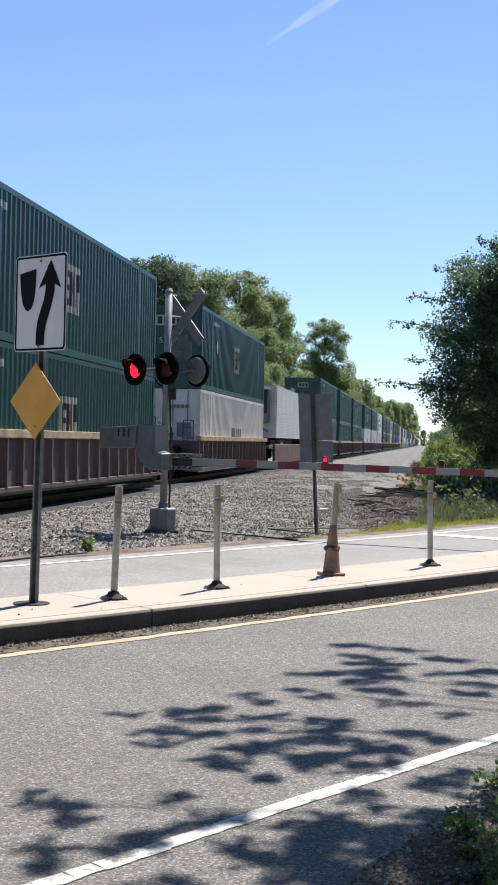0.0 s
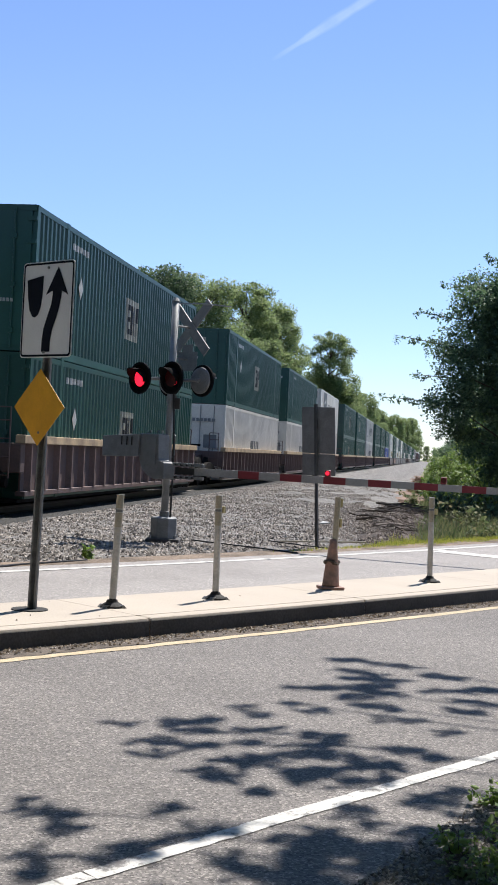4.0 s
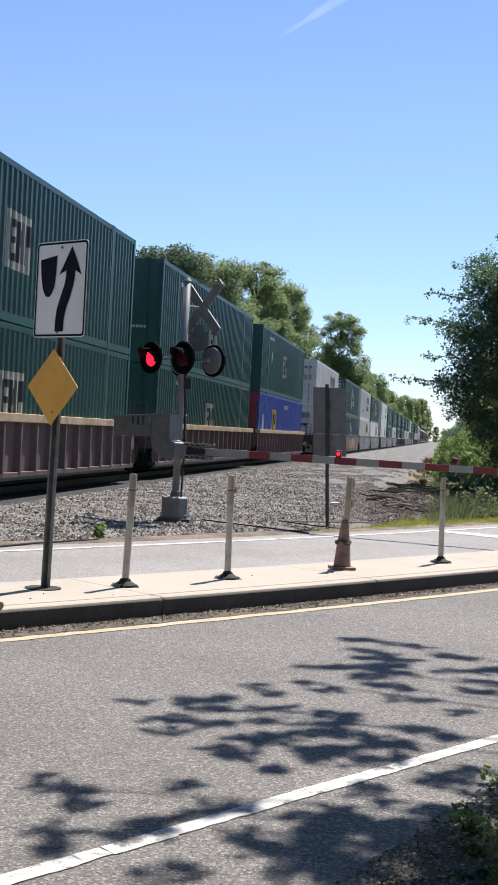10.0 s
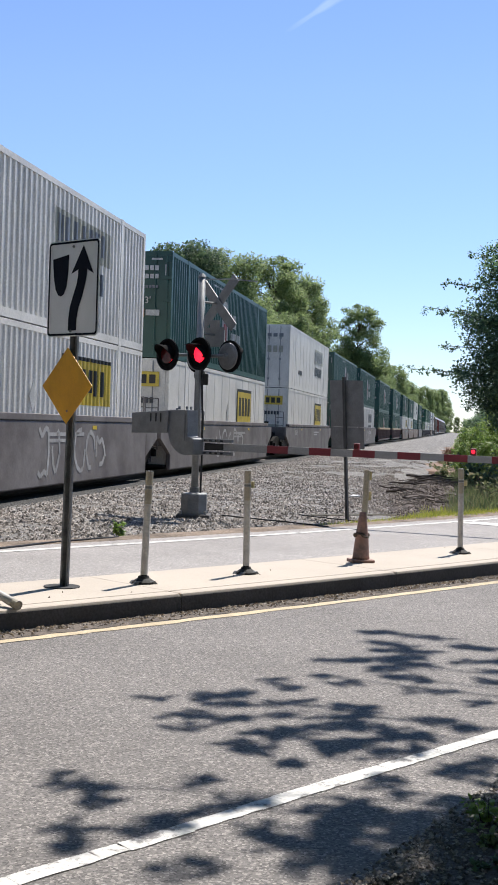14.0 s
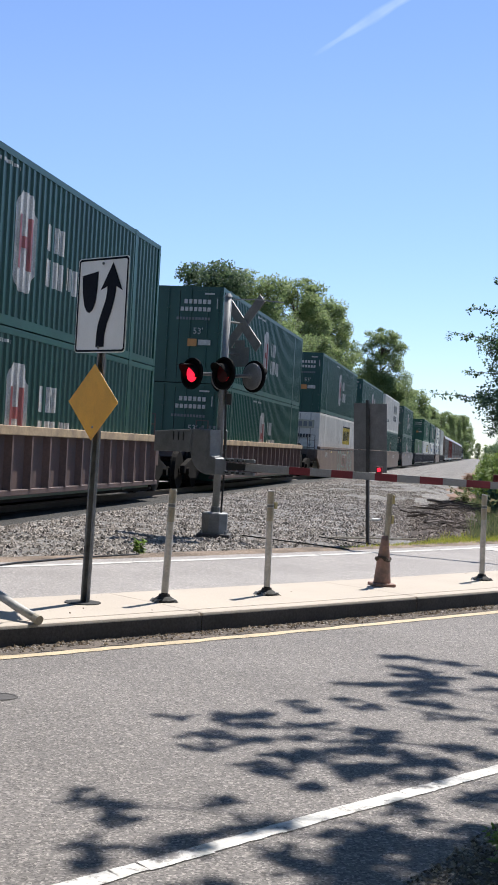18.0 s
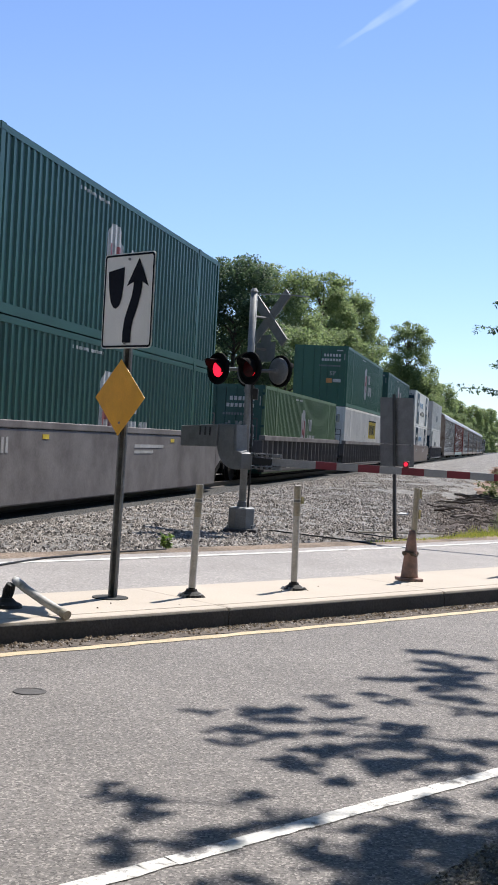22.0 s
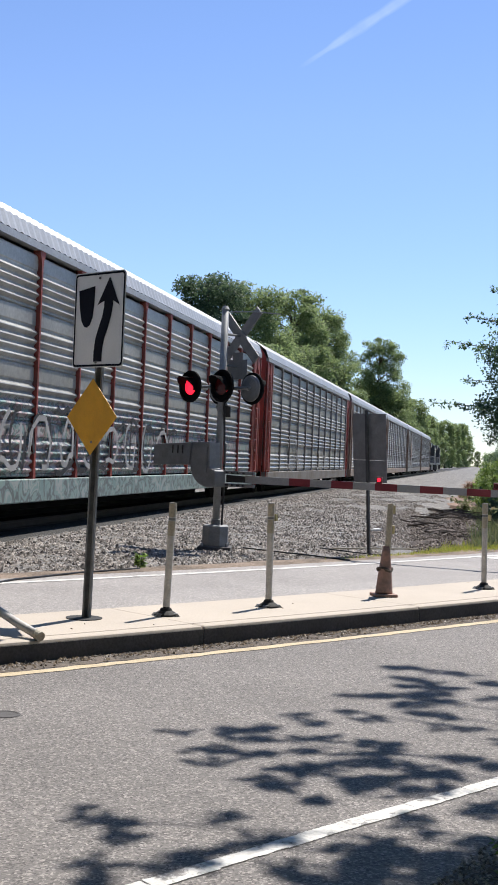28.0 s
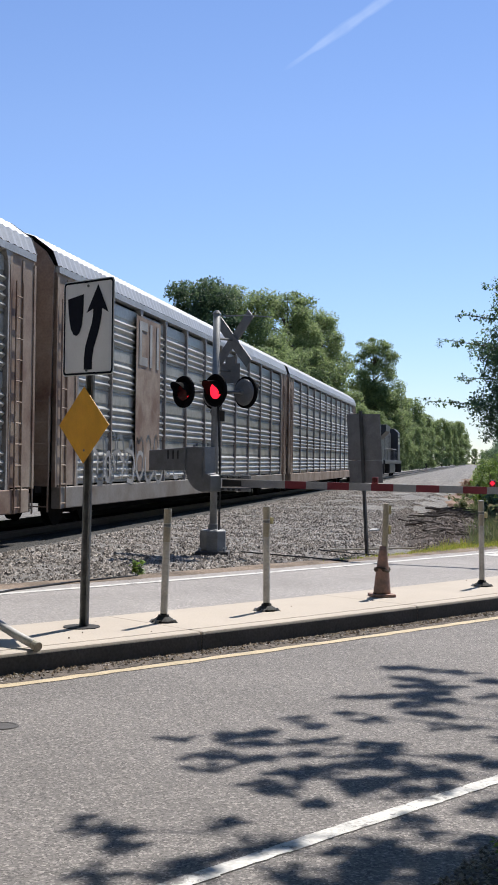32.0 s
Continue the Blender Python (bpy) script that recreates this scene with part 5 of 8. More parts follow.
def well_car(style, label, near_truck=True, far_truck=True, paint=None, extra=0):
    """A double-stack well; x = 0 is where its container begins."""
    c = thing("well_car", Matrix(), label, "rail car", "cars of the train")
    W = 1.43
    x0, x1 = -0.35, CL + 0.35
    col = paint or RUST_WELL
    for sd in (-1, 1):
        y = sd * W
        if style == "ribbed":
            a, b = sorted((y - sd * 0.10, y - sd * 0.14))
            part("side_sheet", box_shape(x0, x1, a, b, 0.46, 1.42), col, c)
            a, b = sorted((y + sd * 0.03, y - sd * 0.17))
            part("top_sill", box_shape(x0 - 0.2, x1 + 0.2, a, b, 1.42, 1.58), TAN_SILL if col is RUST_WELL else GREY_WELL, c, "dusty top sill", bevel=0.012)
            a, b = sorted((y + sd * 0.0, y - sd * 0.2))
            part("bottom_sill", box_shape(x0, x1, a, b, 0.40, 0.50), col, c, bevel=0.01)
            rib = Geo()
            a, b = y - sd * 0.10, y + sd * 0.015
            ring = [(-0.10, a), (0.10, a), (0.035, b), (-0.035, b)]
            rib.loft([[(u, v, 0.49) for u, v in ring], [(u, v, 1.42) for u, v in ring]])
            me = fix(rib.mesh("rib", col))
            n = 19
            for i in range(n):
                ob = part("rib", me, col, c)
                ob.location.x = x0 + 0.3 + (x1 - x0 - 0.6) * i / (n - 1)
        else:
            a, b = sorted((y, y - sd * 0.12))
            part("side_sheet", box_shape(x0 + 0.2, x1 - 0.2, a, b, 0.2, 1.44), col, c, bevel=0.03)
            a, b = sorted((y + sd * 0.012, y - sd * 0.16))
            part("top_sill", box_shape(x0, x1, a, b, 1.445, 1.57), col, c, bevel=0.015)
            # drop ends of the side where the well steps up to the platform
            for e, d in ((x0 + 0.2, -1), (x1 - 0.2, 1)):
                g = Geo().prism([(e, 0.62), (e, 1.42), (e + d * 1.1, 1.42), (e + d * 1.1, 1.05)], lambda u, v, yy=y: (u, yy, v), (0, -sd * 0.1, 0))
                part("end_gusset", g, col, c)
            if sd < 0:
                g = Geo()
                for i in range(6):
                    g.box(1.6 + i * 0.17, 1.7 + i * 0.17, y - 0.006, y, 1.05, 1.3)
                tagged(part("car_number", g, PALE_SPRAY, c), kind="stuff")
                part("lettering", Geo().box(9.2, 11.4, y - 0.006, y, 1.15, 1.22).box(9.2, 10.6, y - 0.006, y, 1.03, 1.09), PALE_SPRAY, c)
                part("reflector", Geo().box(4.0, 4.3, y - 0.006, y, 1.28, 1.36).box(12.0, 12.3, y - 0.006, y, 1.28, 1.36), YELLOW_VINYL, c)
    part("well_floor", box_shape(x0, x1, -W + 0.15, W - 0.15, 0.27, 0.33), UNDER, c)
    # end platforms over the trucks
    for e, d in ((x0, -1), (x1, 1)):
        g = Geo().box(*sorted((e, e + d * 1.35)), -0.55, 0.55, 1.0, 1.3)
        g.box(*sorted((e - d * 0.05, e + d * 0.2)), -W + 0.05, W - 0.05, 0.85, 1.42)
        part("end_platform", g, col, c, bevel=0.02)
        g = Geo()
        for yy in (-1.2, -0.85):
            g.tube([(e + d * 0.35, yy, 0.75), (e + d * 0.35, yy, 2.1)], 0.018, 6)
        for zz in (0.8, 1.15, 1.5, 1.85, 2.1):
            g.tube([(e + d * 0.35, -1.2, zz), (e + d * 0.35, -0.85, zz)], 0.015, 6)
        part("ladder", g, col, c)
        g = Geo().tube([(e + d * 0.9, -0.4, 1.3), (e + d * 0.9, -0.4, 1.62)], 0.03, 6).tube([(e + d * 0.9, -0.62, 1.62), (e + d * 0.9, -0.18, 1.62)], 0.04, 8)
        part("brake_gear", g, UNDER, c)
        part("coupler", Geo().box(*sorted((e + d * 1.3, e + d * 1.9)), -0.12, 0.12, 0.72, 0.98), UNDER, c, bevel=0.02)
    if near_truck:
        truck(c, x0 - 1.15)
    if far_truck:
        truck(c, x1 + 1.15)
    return c


CONSIST = [
    # start, upper, lower, car style, paint, decoration, first of set, last of set
    (18.4, "G", "G", "ribbed", RUST_WELL, 0, 1, 1),
    (42.1, "G", "W", "ribbed", RUST_WELL, 0, 1, 1),
    (89.5, "G", "L", "ribbed", RUST_WELL, 0, 1, 0),
    (109.7, "Y", "Y", "ribbed", RUST_WELL, 0, 1, 0),
    (129.3, "G", "G", "ribbed", RUST_WELL, 0, 1, 1),
    (152.5, "G", "W", "ribbed", RUST_WELL, 0, 1, 0),
    (172.6, "Y", "W", "ribbed", RUST_WELL, 0, 1, 0),
    (192.3, "R", "W", "ribbed", RUST_WELL, 0, 1, 1),
    (216.2, "G", "G", "ribbed", RUST_WELL, 0, 1, 0),
    (235.5, "E", "E", "ribbed", RUST_WELL, 0, 1, 0),
    (255.0, "S", "S", "ribbed", RUST_WELL, 0, 1, 1),
    (278.8, "G", "G", "ribbed", RUST_WELL, 0, 1, 0),
    (298.4, "G", "G", "ribbed", RUST_WELL, 0, 1, 0),
    (317.8, "G", "B", "ribbed", RUST_WELL, 0, 1, 1),
    (341.3, "D", "J", "smooth", RUST_WELL, 0, 1, 1),
    (364.7, "H", "H", "smooth", RUST_WELL, 1, 1, 0),
    (384.3, "D", "J", "smooth", GREY_WELL, 2, 1, 0),
    (403.6, "H", "M", "smooth", GREY_WELL, 3, 1, 1),
    (426.9, "T", "M", "smooth", GREY_WELL, 0, 1, 0),
    (446.6, "H", "H", "smooth", GREY_WELL, 4, 1, 0),
    (466.4, "H", "D", "smooth", GREY_WELL, 3, 1, 1),
    (489.2, "H", "H", "ribbed", RUST_WELL, 0, 1, 1),
    (512.9, "H", "H", "ribbed", RUST_WELL, 0, 1, 1),
    (536.3, "H", "J", "smooth", TAN_WELL, 5, 1, 0),
    (556.4, "H", "J", "smooth", TAN_WELL, 0, 1, 0),
    (575.4, "D", "G", "smooth", TAN_WELL, 0, 1, 1),
    (598.6, "H", "H", "smooth", GREY_WELL, 0, 1, 1),
    (622.2, "", "O", "ribbed", DARK_WELL, 0, 1, 0),
    (641.9, "V", "J", "ribbed", DARK_WELL, 0, 1, 0),
    (661.8, "H", "F", "ribbed", DARK_WELL, 0, 1, 1),
    (684.8, "K", "Q", "smooth", TAN_WELL, 0, 1, 1),
    (707.8, "P", "N", "ribbed", DARK_WELL, 0, 1, 1),
]
CAR_BUILT = {}
LOWER_Z, UPPER_Z = 0.335, 0.335 + CH + 0.025
for start, up, low, style, paint, deco, ft, lt in CONSIST:
    key = (style, paint.name, deco, ft, lt)
    if key in CAR_BUILT:
        car = copy_thing(CAR_BUILT[key], Matrix())
    else:
        lab = {"ribbed": "well car with ribbed sides and a dusty tan sill", "smooth": "well car with smooth grimy sides"}[style]
        if paint is RUST_WELL:
            lab = "rusty brown " + lab.replace("grimy ", "")
        elif paint is TAN_WELL:
            lab = "dusty tan well car with smooth sides"
        elif style == "ribbed":
            lab = "sooty dark grey well car with ribbed sides and a dusty sill"
        if deco in (1, 2, 4, 5):
            lab += " and sprayed graffiti"
        car = CAR_BUILT[key] = well_car(style, lab, ft, lt, paint)
        if deco == 1:
            bubble(car, [ORANGE_SPRAY, PINK_SPRAY, LIME_SPRAY], 4.6, 11.6, 0.28, 1.42, -1.445, 3, 5)
            scrawl(car, PALE_SPRAY, 1.6, 3.6, 0.6, 1.3, -1.436, 4, 3)
        elif deco == 2:
            scrawl(car, PALE_SPRAY, 8.5, 13.0, 0.4, 1.3, -1.436, 5, 6)
            scrawl(car, PALE_SPRAY, 1.0, 2.6, 0.6, 1.3, -1.436, 6, 3)
        elif deco == 4:
            spray(car, [ORANGE_SPRAY, PALE_SPRAY, LIME_SPRAY], 5.0, 8.4, 0.45, 1.45, -1.43, 8, 3)
            scrawl(car, PALE_SPRAY, 9.5, 12.6, 0.5, 1.3, -1.436, 9, 5)
        elif deco == 3:
            scrawl(car, PALE_SPRAY, 6.0, 11.0, 0.45, 1.3, -1.436, 11, 5)
        elif deco == 5:
            scrawl(car, TEAL_SPRAY, 7.0, 14.5, 0.4, 1.4, -1.436, 14, 9)
            scrawl(car, RED_VINYL, 9.0, 11.5, 0.5, 1.2, -1.44, 15, 3)
    TRAIN.append((car, start, 0.0))
    put_container(low, start, LOWER_Z)
    if up:
        put_container(up, start, UPPER_Z)

# the trailer on a low car
tc = thing("trailer_car", Matrix(), "low grey car carrying a highway trailer", "rail car", "cars of the train")
for sd in (-1, 1):
    a, b = sorted((sd * 1.43, sd * 1.3))
    part("side_sheet", box_shape(-1.5, 18.5, a, b, 0.3, 1.30), RUST_WELL, tc, bevel=0.03)
part("deck", box_shape(-3.0, 20.0, -1.3, 1.3, 1.08, 1.25), GREY_WELL, tc)
part("hitch", Geo().prism([(1.0, 1.25), (2.2, 1.25), (1.7, 1.42), (1.5, 1.42)], lambda u, v: (u, -0.4, v), (0, 0.8, 0)), UNDER, tc)
for e, d in ((-3.0, -1), (20.0, 1)):
    part("coupler", Geo().box(*sorted((e, e + d * 0.7)), -0.12, 0.12, 0.72, 0.98), UNDER, tc)
truck(tc, -1.9)
truck(tc, 18.9)
TRAIN.append((tc, 63.9, 0.0))
tr_ = thing("highway_trailer", Matrix(), "ribbed stainless highway trailer with a grey cooling unit", "trailer")
TL, TZ0, TZ1 = 16.2, 1.62, 4.28
for sd in (-1, 1):
    g = Geo()
    n = 18
    zz = []
    for i in range(n):
        z = TZ0 + (TZ1 - TZ0) * i / n
        h = (TZ1 - TZ0) / n
        zz += [(z, 0.0), (z + h * 0.55, 0.0), (z + h * 0.62, 0.028), (z + h * 0.93, 0.028)]
    zz.append((TZ1, 0.0))
    for z, d in zz:
        yy = sd * (1.29 - d)
        g.v += [(0.0, yy, z), (TL, yy, z)]
    for i in range(len(zz) - 1):
        f = (2 * i, 2 * i + 1, 2 * i + 3, 2 * i + 2)
        g.f.append(f if sd < 0 else f[::-1])
    part("side_wall", g.mesh("side_wall", STAINLESS), STAINLESS, tr_)
part("roof_panel", box_shape(0, TL, -1.3, 1.3, TZ1, TZ1 + 0.05), CWHITE, tr_)
part("floor", box_shape(0, TL, -1.25, 1.25, TZ0 - 0.12, TZ0), UNDER, tr_)
part("nose_wall", box_shape(-0.03, 0.0, -1.29, 1.29, TZ0, TZ1), CWHITE, tr_)
cu_ = part("cooling_unit", box_shape(-0.55, -0.03, -0.95, 0.95, TZ0 + 0.75, TZ1 - 0.1), GREY_VINYL, tr_, "grey cooling unit with a black grille", bevel=0.06)
part("grille", box_shape(-0.57, -0.55, -0.85, 0.85, TZ0 + 1.25, TZ1 - 0.2), BLACK, cu_)
part("exhaust_pipe", Geo().tube([(-0.45, -0.9, TZ0 + 0.3), (-0.5, -0.6, TZ0 + 0.5), (-0.45, 0.2, TZ0 + 0.45), (-0.4, 0.6, TZ0 + 0.75)], 0.06, 8), STEEL, cu_)
for zz in (TZ0 + 0.2, TZ0 + 0.45):
    part("air_hose", Geo().tube([(-0.12, -0.6, zz), (-0.3, 0.0, zz - 0.12), (-0.12, 0.6, zz)], 0.025, 6), BLACK, cu_)
part("fuel_tank", Geo().tube([(2.4, -1.0, 1.3), (3.6, -1.0, 1.3)], 0.24, 12), STEEL, tr_)
part("rear_door", box_shape(TL, TL + 0.04, -1.25, 1.25, TZ0, TZ1), CWHITE, tr_)
for ax in (12.6, 13.9):
    for sd in (-1, 1):
        w = part("tyre", Geo().tube([(ax, sd * 0.75, 1.34 + 0.17), (ax, sd * 1.22, 1.34 + 0.17)], 0.26, 16), RUBBER, tr_)
TRAIN.append((tr_, 63.9, 0.0))


# ---- autoracks ----
def autorack(label, endmat, sillmat, deco):
    L, W = 27.3, 1.52
    c = thing("autorack_car", Matrix(), label, "rail car", "cars of the train")
    z0, z1 = 0.98, 4.79
    # one ribbed panel, shared by all bays
    bays = 11
    bw = (L - 2.6) / bays
    meshes = {}
    for sd in (-1, 1):
        g = Geo()
        zz = []
        rows = 4
        rh = (z1 - z0) / rows
        for rI in range(rows):
            zb = z0 + rI * rh
            zz += [(zb, 0.0), (zb + 0.02, 0.03), (zb + 0.05, 0.03)]
            for q in range(4):
                a = zb + rh * (0.06 + 0.155 * q)
                for e in range(7):
                    zz.append((a + rh * 0.155 * e / 7, 0.015 + 0.055 * math.sin(math.pi * e / 6) ** 1.8))
            zz += [(zb + rh * 0.71, 0.015), (zb + rh * 0.73, 0.03), (zb + rh * 0.97, 0.03)]
        zz.append((z1, 0.0))
        for z, d in zz:
            yy = sd * (W - 0.085 + d)
            g.v += [(0.05, yy, z), (bw - 0.05, yy, z)]
        for i in range(len(zz) - 1):
            f = (2 * i, 2 * i + 1, 2 * i + 3, 2 * i + 2)
            g.f.append(f if sd < 0 else f[::-1])
        me = g.mesh("side_panel", RACK)
        if deco == "red_posts":      # a mural over the lower ribs
            me.materials.append(MURAL)
            for p in me.polygons:
                p.material_index = int(p.center.z < z0 + 1.42 * rh)
        for i in range(bays):
            ob = part("side_panel", me, RACK, c)
            ob.location.x = 1.3 + bw * i
        ya, yb = sd * (W - 0.12), sd * (W + 0.012)
        pg = Geo().loft([[(-w_, ya, z_), (w_, ya, z_), (w_, yb, z_), (-w_, yb, z_)] for w_, z_ in ((0.075, 0.9), (0.05, 1.05), (0.034, 1.3), (0.034, 4.55), (0.05, 4.7), (0.13, 4.82), (0.13, 4.87))])
        pm = fix(pg.mesh("post", RACK_RED if deco == "red_posts" else RACK_POST))
        for i in range(bays + 1):
            ob = part("post", pm, RACK_POST, c)
            ob.location.x = 1.3 + bw * i
        a, b = sorted((sd * (W + 0.03), sd * (W - 0.15)))
        part("side_sill", box_shape(0.3, L - 0.3, a, b, 0.55, 0.95), sillmat, c, bevel=0.02)
        part("top_chord", box_shape(0.1, L - 0.1, a, b, 4.86, 4.98), RACK_ROOF, c)
        for e in (0.0, L - 1.3):
            a, b = sorted((sd * (W - 0.005), sd * (W - 0.06)))
            part("end_side_panel", box_shape(e + 0.06, e + 1.24, a, b, 0.98, 4.86), endmat, c)
            for u in (0.06, 0.62, 1.16):
                a2, b2 = sorted((sd * (W + 0.015), sd * (W - 0.06)))
                part("end_post", box_shape(e + u, e + u + 0.09, a2, b2, 0.95, 4.8), endmat, c)
            g = Geo()
            for u in (0.24, 0.54):
                g.tube([(e + u, sd * (W + 0.05), 0.55), (e + u, sd * (W + 0.05), 4.4)], 0.017, 5)
            for k in range(11):
                g.tube([(e + 0.24, sd * (W + 0.05), 0.65 + 0.35 * k), (e + 0.54, sd * (W + 0.05), 0.65 + 0.35 * k)], 0.014, 5)
            part("side_ladder", g, endmat, c)
    # roof: ribbed sheets that bend in towards a flat top
    prof = [(-W - 0.02, 4.98), (-W + 0.08, 5.26), (-W + 0.45, 5.53), (-0.6, 5.68), (0.6, 5.68), (W - 0.45, 5.53), (W - 0.08, 5.26), (W + 0.02, 4.98)]
    n = 90
    g = Geo()
    for i in range(n + 1):
        for u, dz in ((0.0, 0.0), (0.5, 0.02)):
            x = 0.05 + (L - 0.1) * min(1.0, (i + u) / n)
            for y, z in prof:
                g.v.append((x, y * (1 + dz * 0.3), z + dz))
    w = len(prof)
    for i in range(2 * n + 1):
        for j in range(w - 1):
            g.f.append((i * w + j, i * w + j + 1, (i + 1) * w + j + 1, (i + 1) * w + j))
    part("roof_sheet", fix(g.mesh("roof_sheet", RACK_ROOF)), RACK_ROOF, c)
    for e, d in ((0.0, -1), (L, 1)):
        ring = [(-W + 0.1, 0.98), (W - 0.1, 0.98), (W - 0.05, 4.98), (W - 0.2, 5.24), (W - 0.5, 5.48), (0, 5.64), (-W + 0.5, 5.48), (-W + 0.2, 5.24), (-W + 0.05, 4.98)]
        g = Geo().prism(ring, lambda u, v, e=e: (e, u, v), (-d * 0.06, 0, 0))
        dr = part("end_door", g, endmat, c)
        for yy in (-1.1, -0.4, 0.4, 1.1):
            part("door_rib", box_shape(*sorted((e, e + d * 0.06)), yy - 0.05, yy + 0.05, 1.0, 4.9), endmat, dr)
        part("end_platform", box_shape(*sorted((e, e + d * 0.35)), -1.3, 1.3, 0.85, 0.97), UNDER, c)
        g = Geo()
        for yy in (-1.45, -1.1):
            g.tube([(e + d * 0.1, yy, 0.5), (e + d * 0.1, yy, 2.6)], 0.018, 6)
        for k in range(6):
            g.tube([(e + d * 0.1, -1.45, 0.6 + 0.38 * k), (e + d * 0.1, -1.1, 0.6 + 0.38 * k)], 0.016, 6)
        part("ladder", g, endmat, c)
        part("coupler", Geo().box(*sorted((e, e + d * 0.52)), -0.12, 0.12, 0.72, 0.98), UNDER, c)
    part("underframe", box_shape(0.3, L - 0.3, -1.2, 1.2, 0.78, 0.96), UNDER, c)
    # low box added to close the gap under the car, dark like its shade
    part("centre_sill", box_shape(4.6, L - 4.6, -0.45, 0.45, 0.30, 0.78), UNDER, c)
    part("brake_rigging", Geo().box(9, 13, -0.4, 0.5, 0.55, 0.8).tube([(4, -0.7, 0.7), (23, -0.7, 0.7)], 0.03, 6).tube([(14.5, -0.9, 0.62), (15.7, -0.9, 0.62)], 0.18, 10), UNDER, c)
    truck(c, 3.0)
    truck(c, L - 3.0)
    if deco == "red_posts":
        scrawl(c, BLACK_SPRAY, 2.0, 16.0, 1.05, 2.2, -W - 0.02, 31, 12)
        scrawl(c, PALE_SPRAY, 2.5, 15.0, 1.1, 2.1, -W - 0.03, 37, 9)
    elif deco == "white_tag":
        scrawl(c, PALE_SPRAY, 5.0, 9.5, 1.0, 2.3, -W - 0.03, 33, 5)
        scrawl(c, PALE_SPRAY, 14.0, 18.0, 1.0, 1.8, -W - 0.03, 34, 4)
    elif deco == "black_tag":
        for k, (u, v) in enumerate(((13.5, 3.6), (17.2, 3.4), (20.5, 3.8), (20.0, 1.7), (23.5, 2.0))):
            spray(c, [BLACK_SPRAY], u, u + 1.6, v - 0.8, v + 0.8, -W - 0.02, 40 + k, 1)
    elif deco == "logo_post":
        part("logo_panel", box_shape(5.3, 7.4, -W - 0.03, -W - 0.02, 1.2, 4.7), RACK_TAN, c, "rusty tan logo panel")
        g = Geo().box(5.5, 5.7, -W - 0.045, -W - 0.035, 3.6, 4.6).box(5.7, 6.2, -W - 0.045, -W - 0.035, 4.4, 4.6).box(5.7, 6.2, -W - 0.045, -W - 0.035, 3.6, 3.8)
        g.box(6.4, 6.6, -W - 0.045, -W - 0.035, 3.6, 4.6).box(7.0, 7.2, -W - 0.045, -W - 0.035, 3.6, 4.6)
        part("emblem", g, PALE_SPRAY, c)
        scrawl(c, GREY_VINYL, 1.6, 7.5, 1.0, 2.0, -W - 0.03, 51, 8)
        scrawl(c, PALE_SPRAY, 1.9, 9.5, 0.95, 1.7, -W - 0.035, 52, 9)
    return c


RACKS = [
    (728.2, "tan", "black_tag"), (756.5, "red", "red_posts"), (785.0, "red", "white_tag"), (813.5, "tan", ""),
    (841.2, "tan", ""), (869.5, "tan", "logo_post"), (897.4, "tan", ""),
]
for i, (s, em, deco) in enumerate(RACKS):
    label = {"red": "galvanised autorack car with oxide red ends", "tan": "galvanised autorack car with rusty tan ends"}[em]
    if deco in ("black_tag", "red_posts", "white_tag"):
        label += " and sprayed graffiti"
    car = autorack(label, RACK_RED if em == "red" else RACK_TAN, MURAL_SILL if deco == "red_posts" else (RACK_TAN if i in (3, 4, 6) else RACK_GREY), deco)
    TRAIN.append((car, s, 0.0))


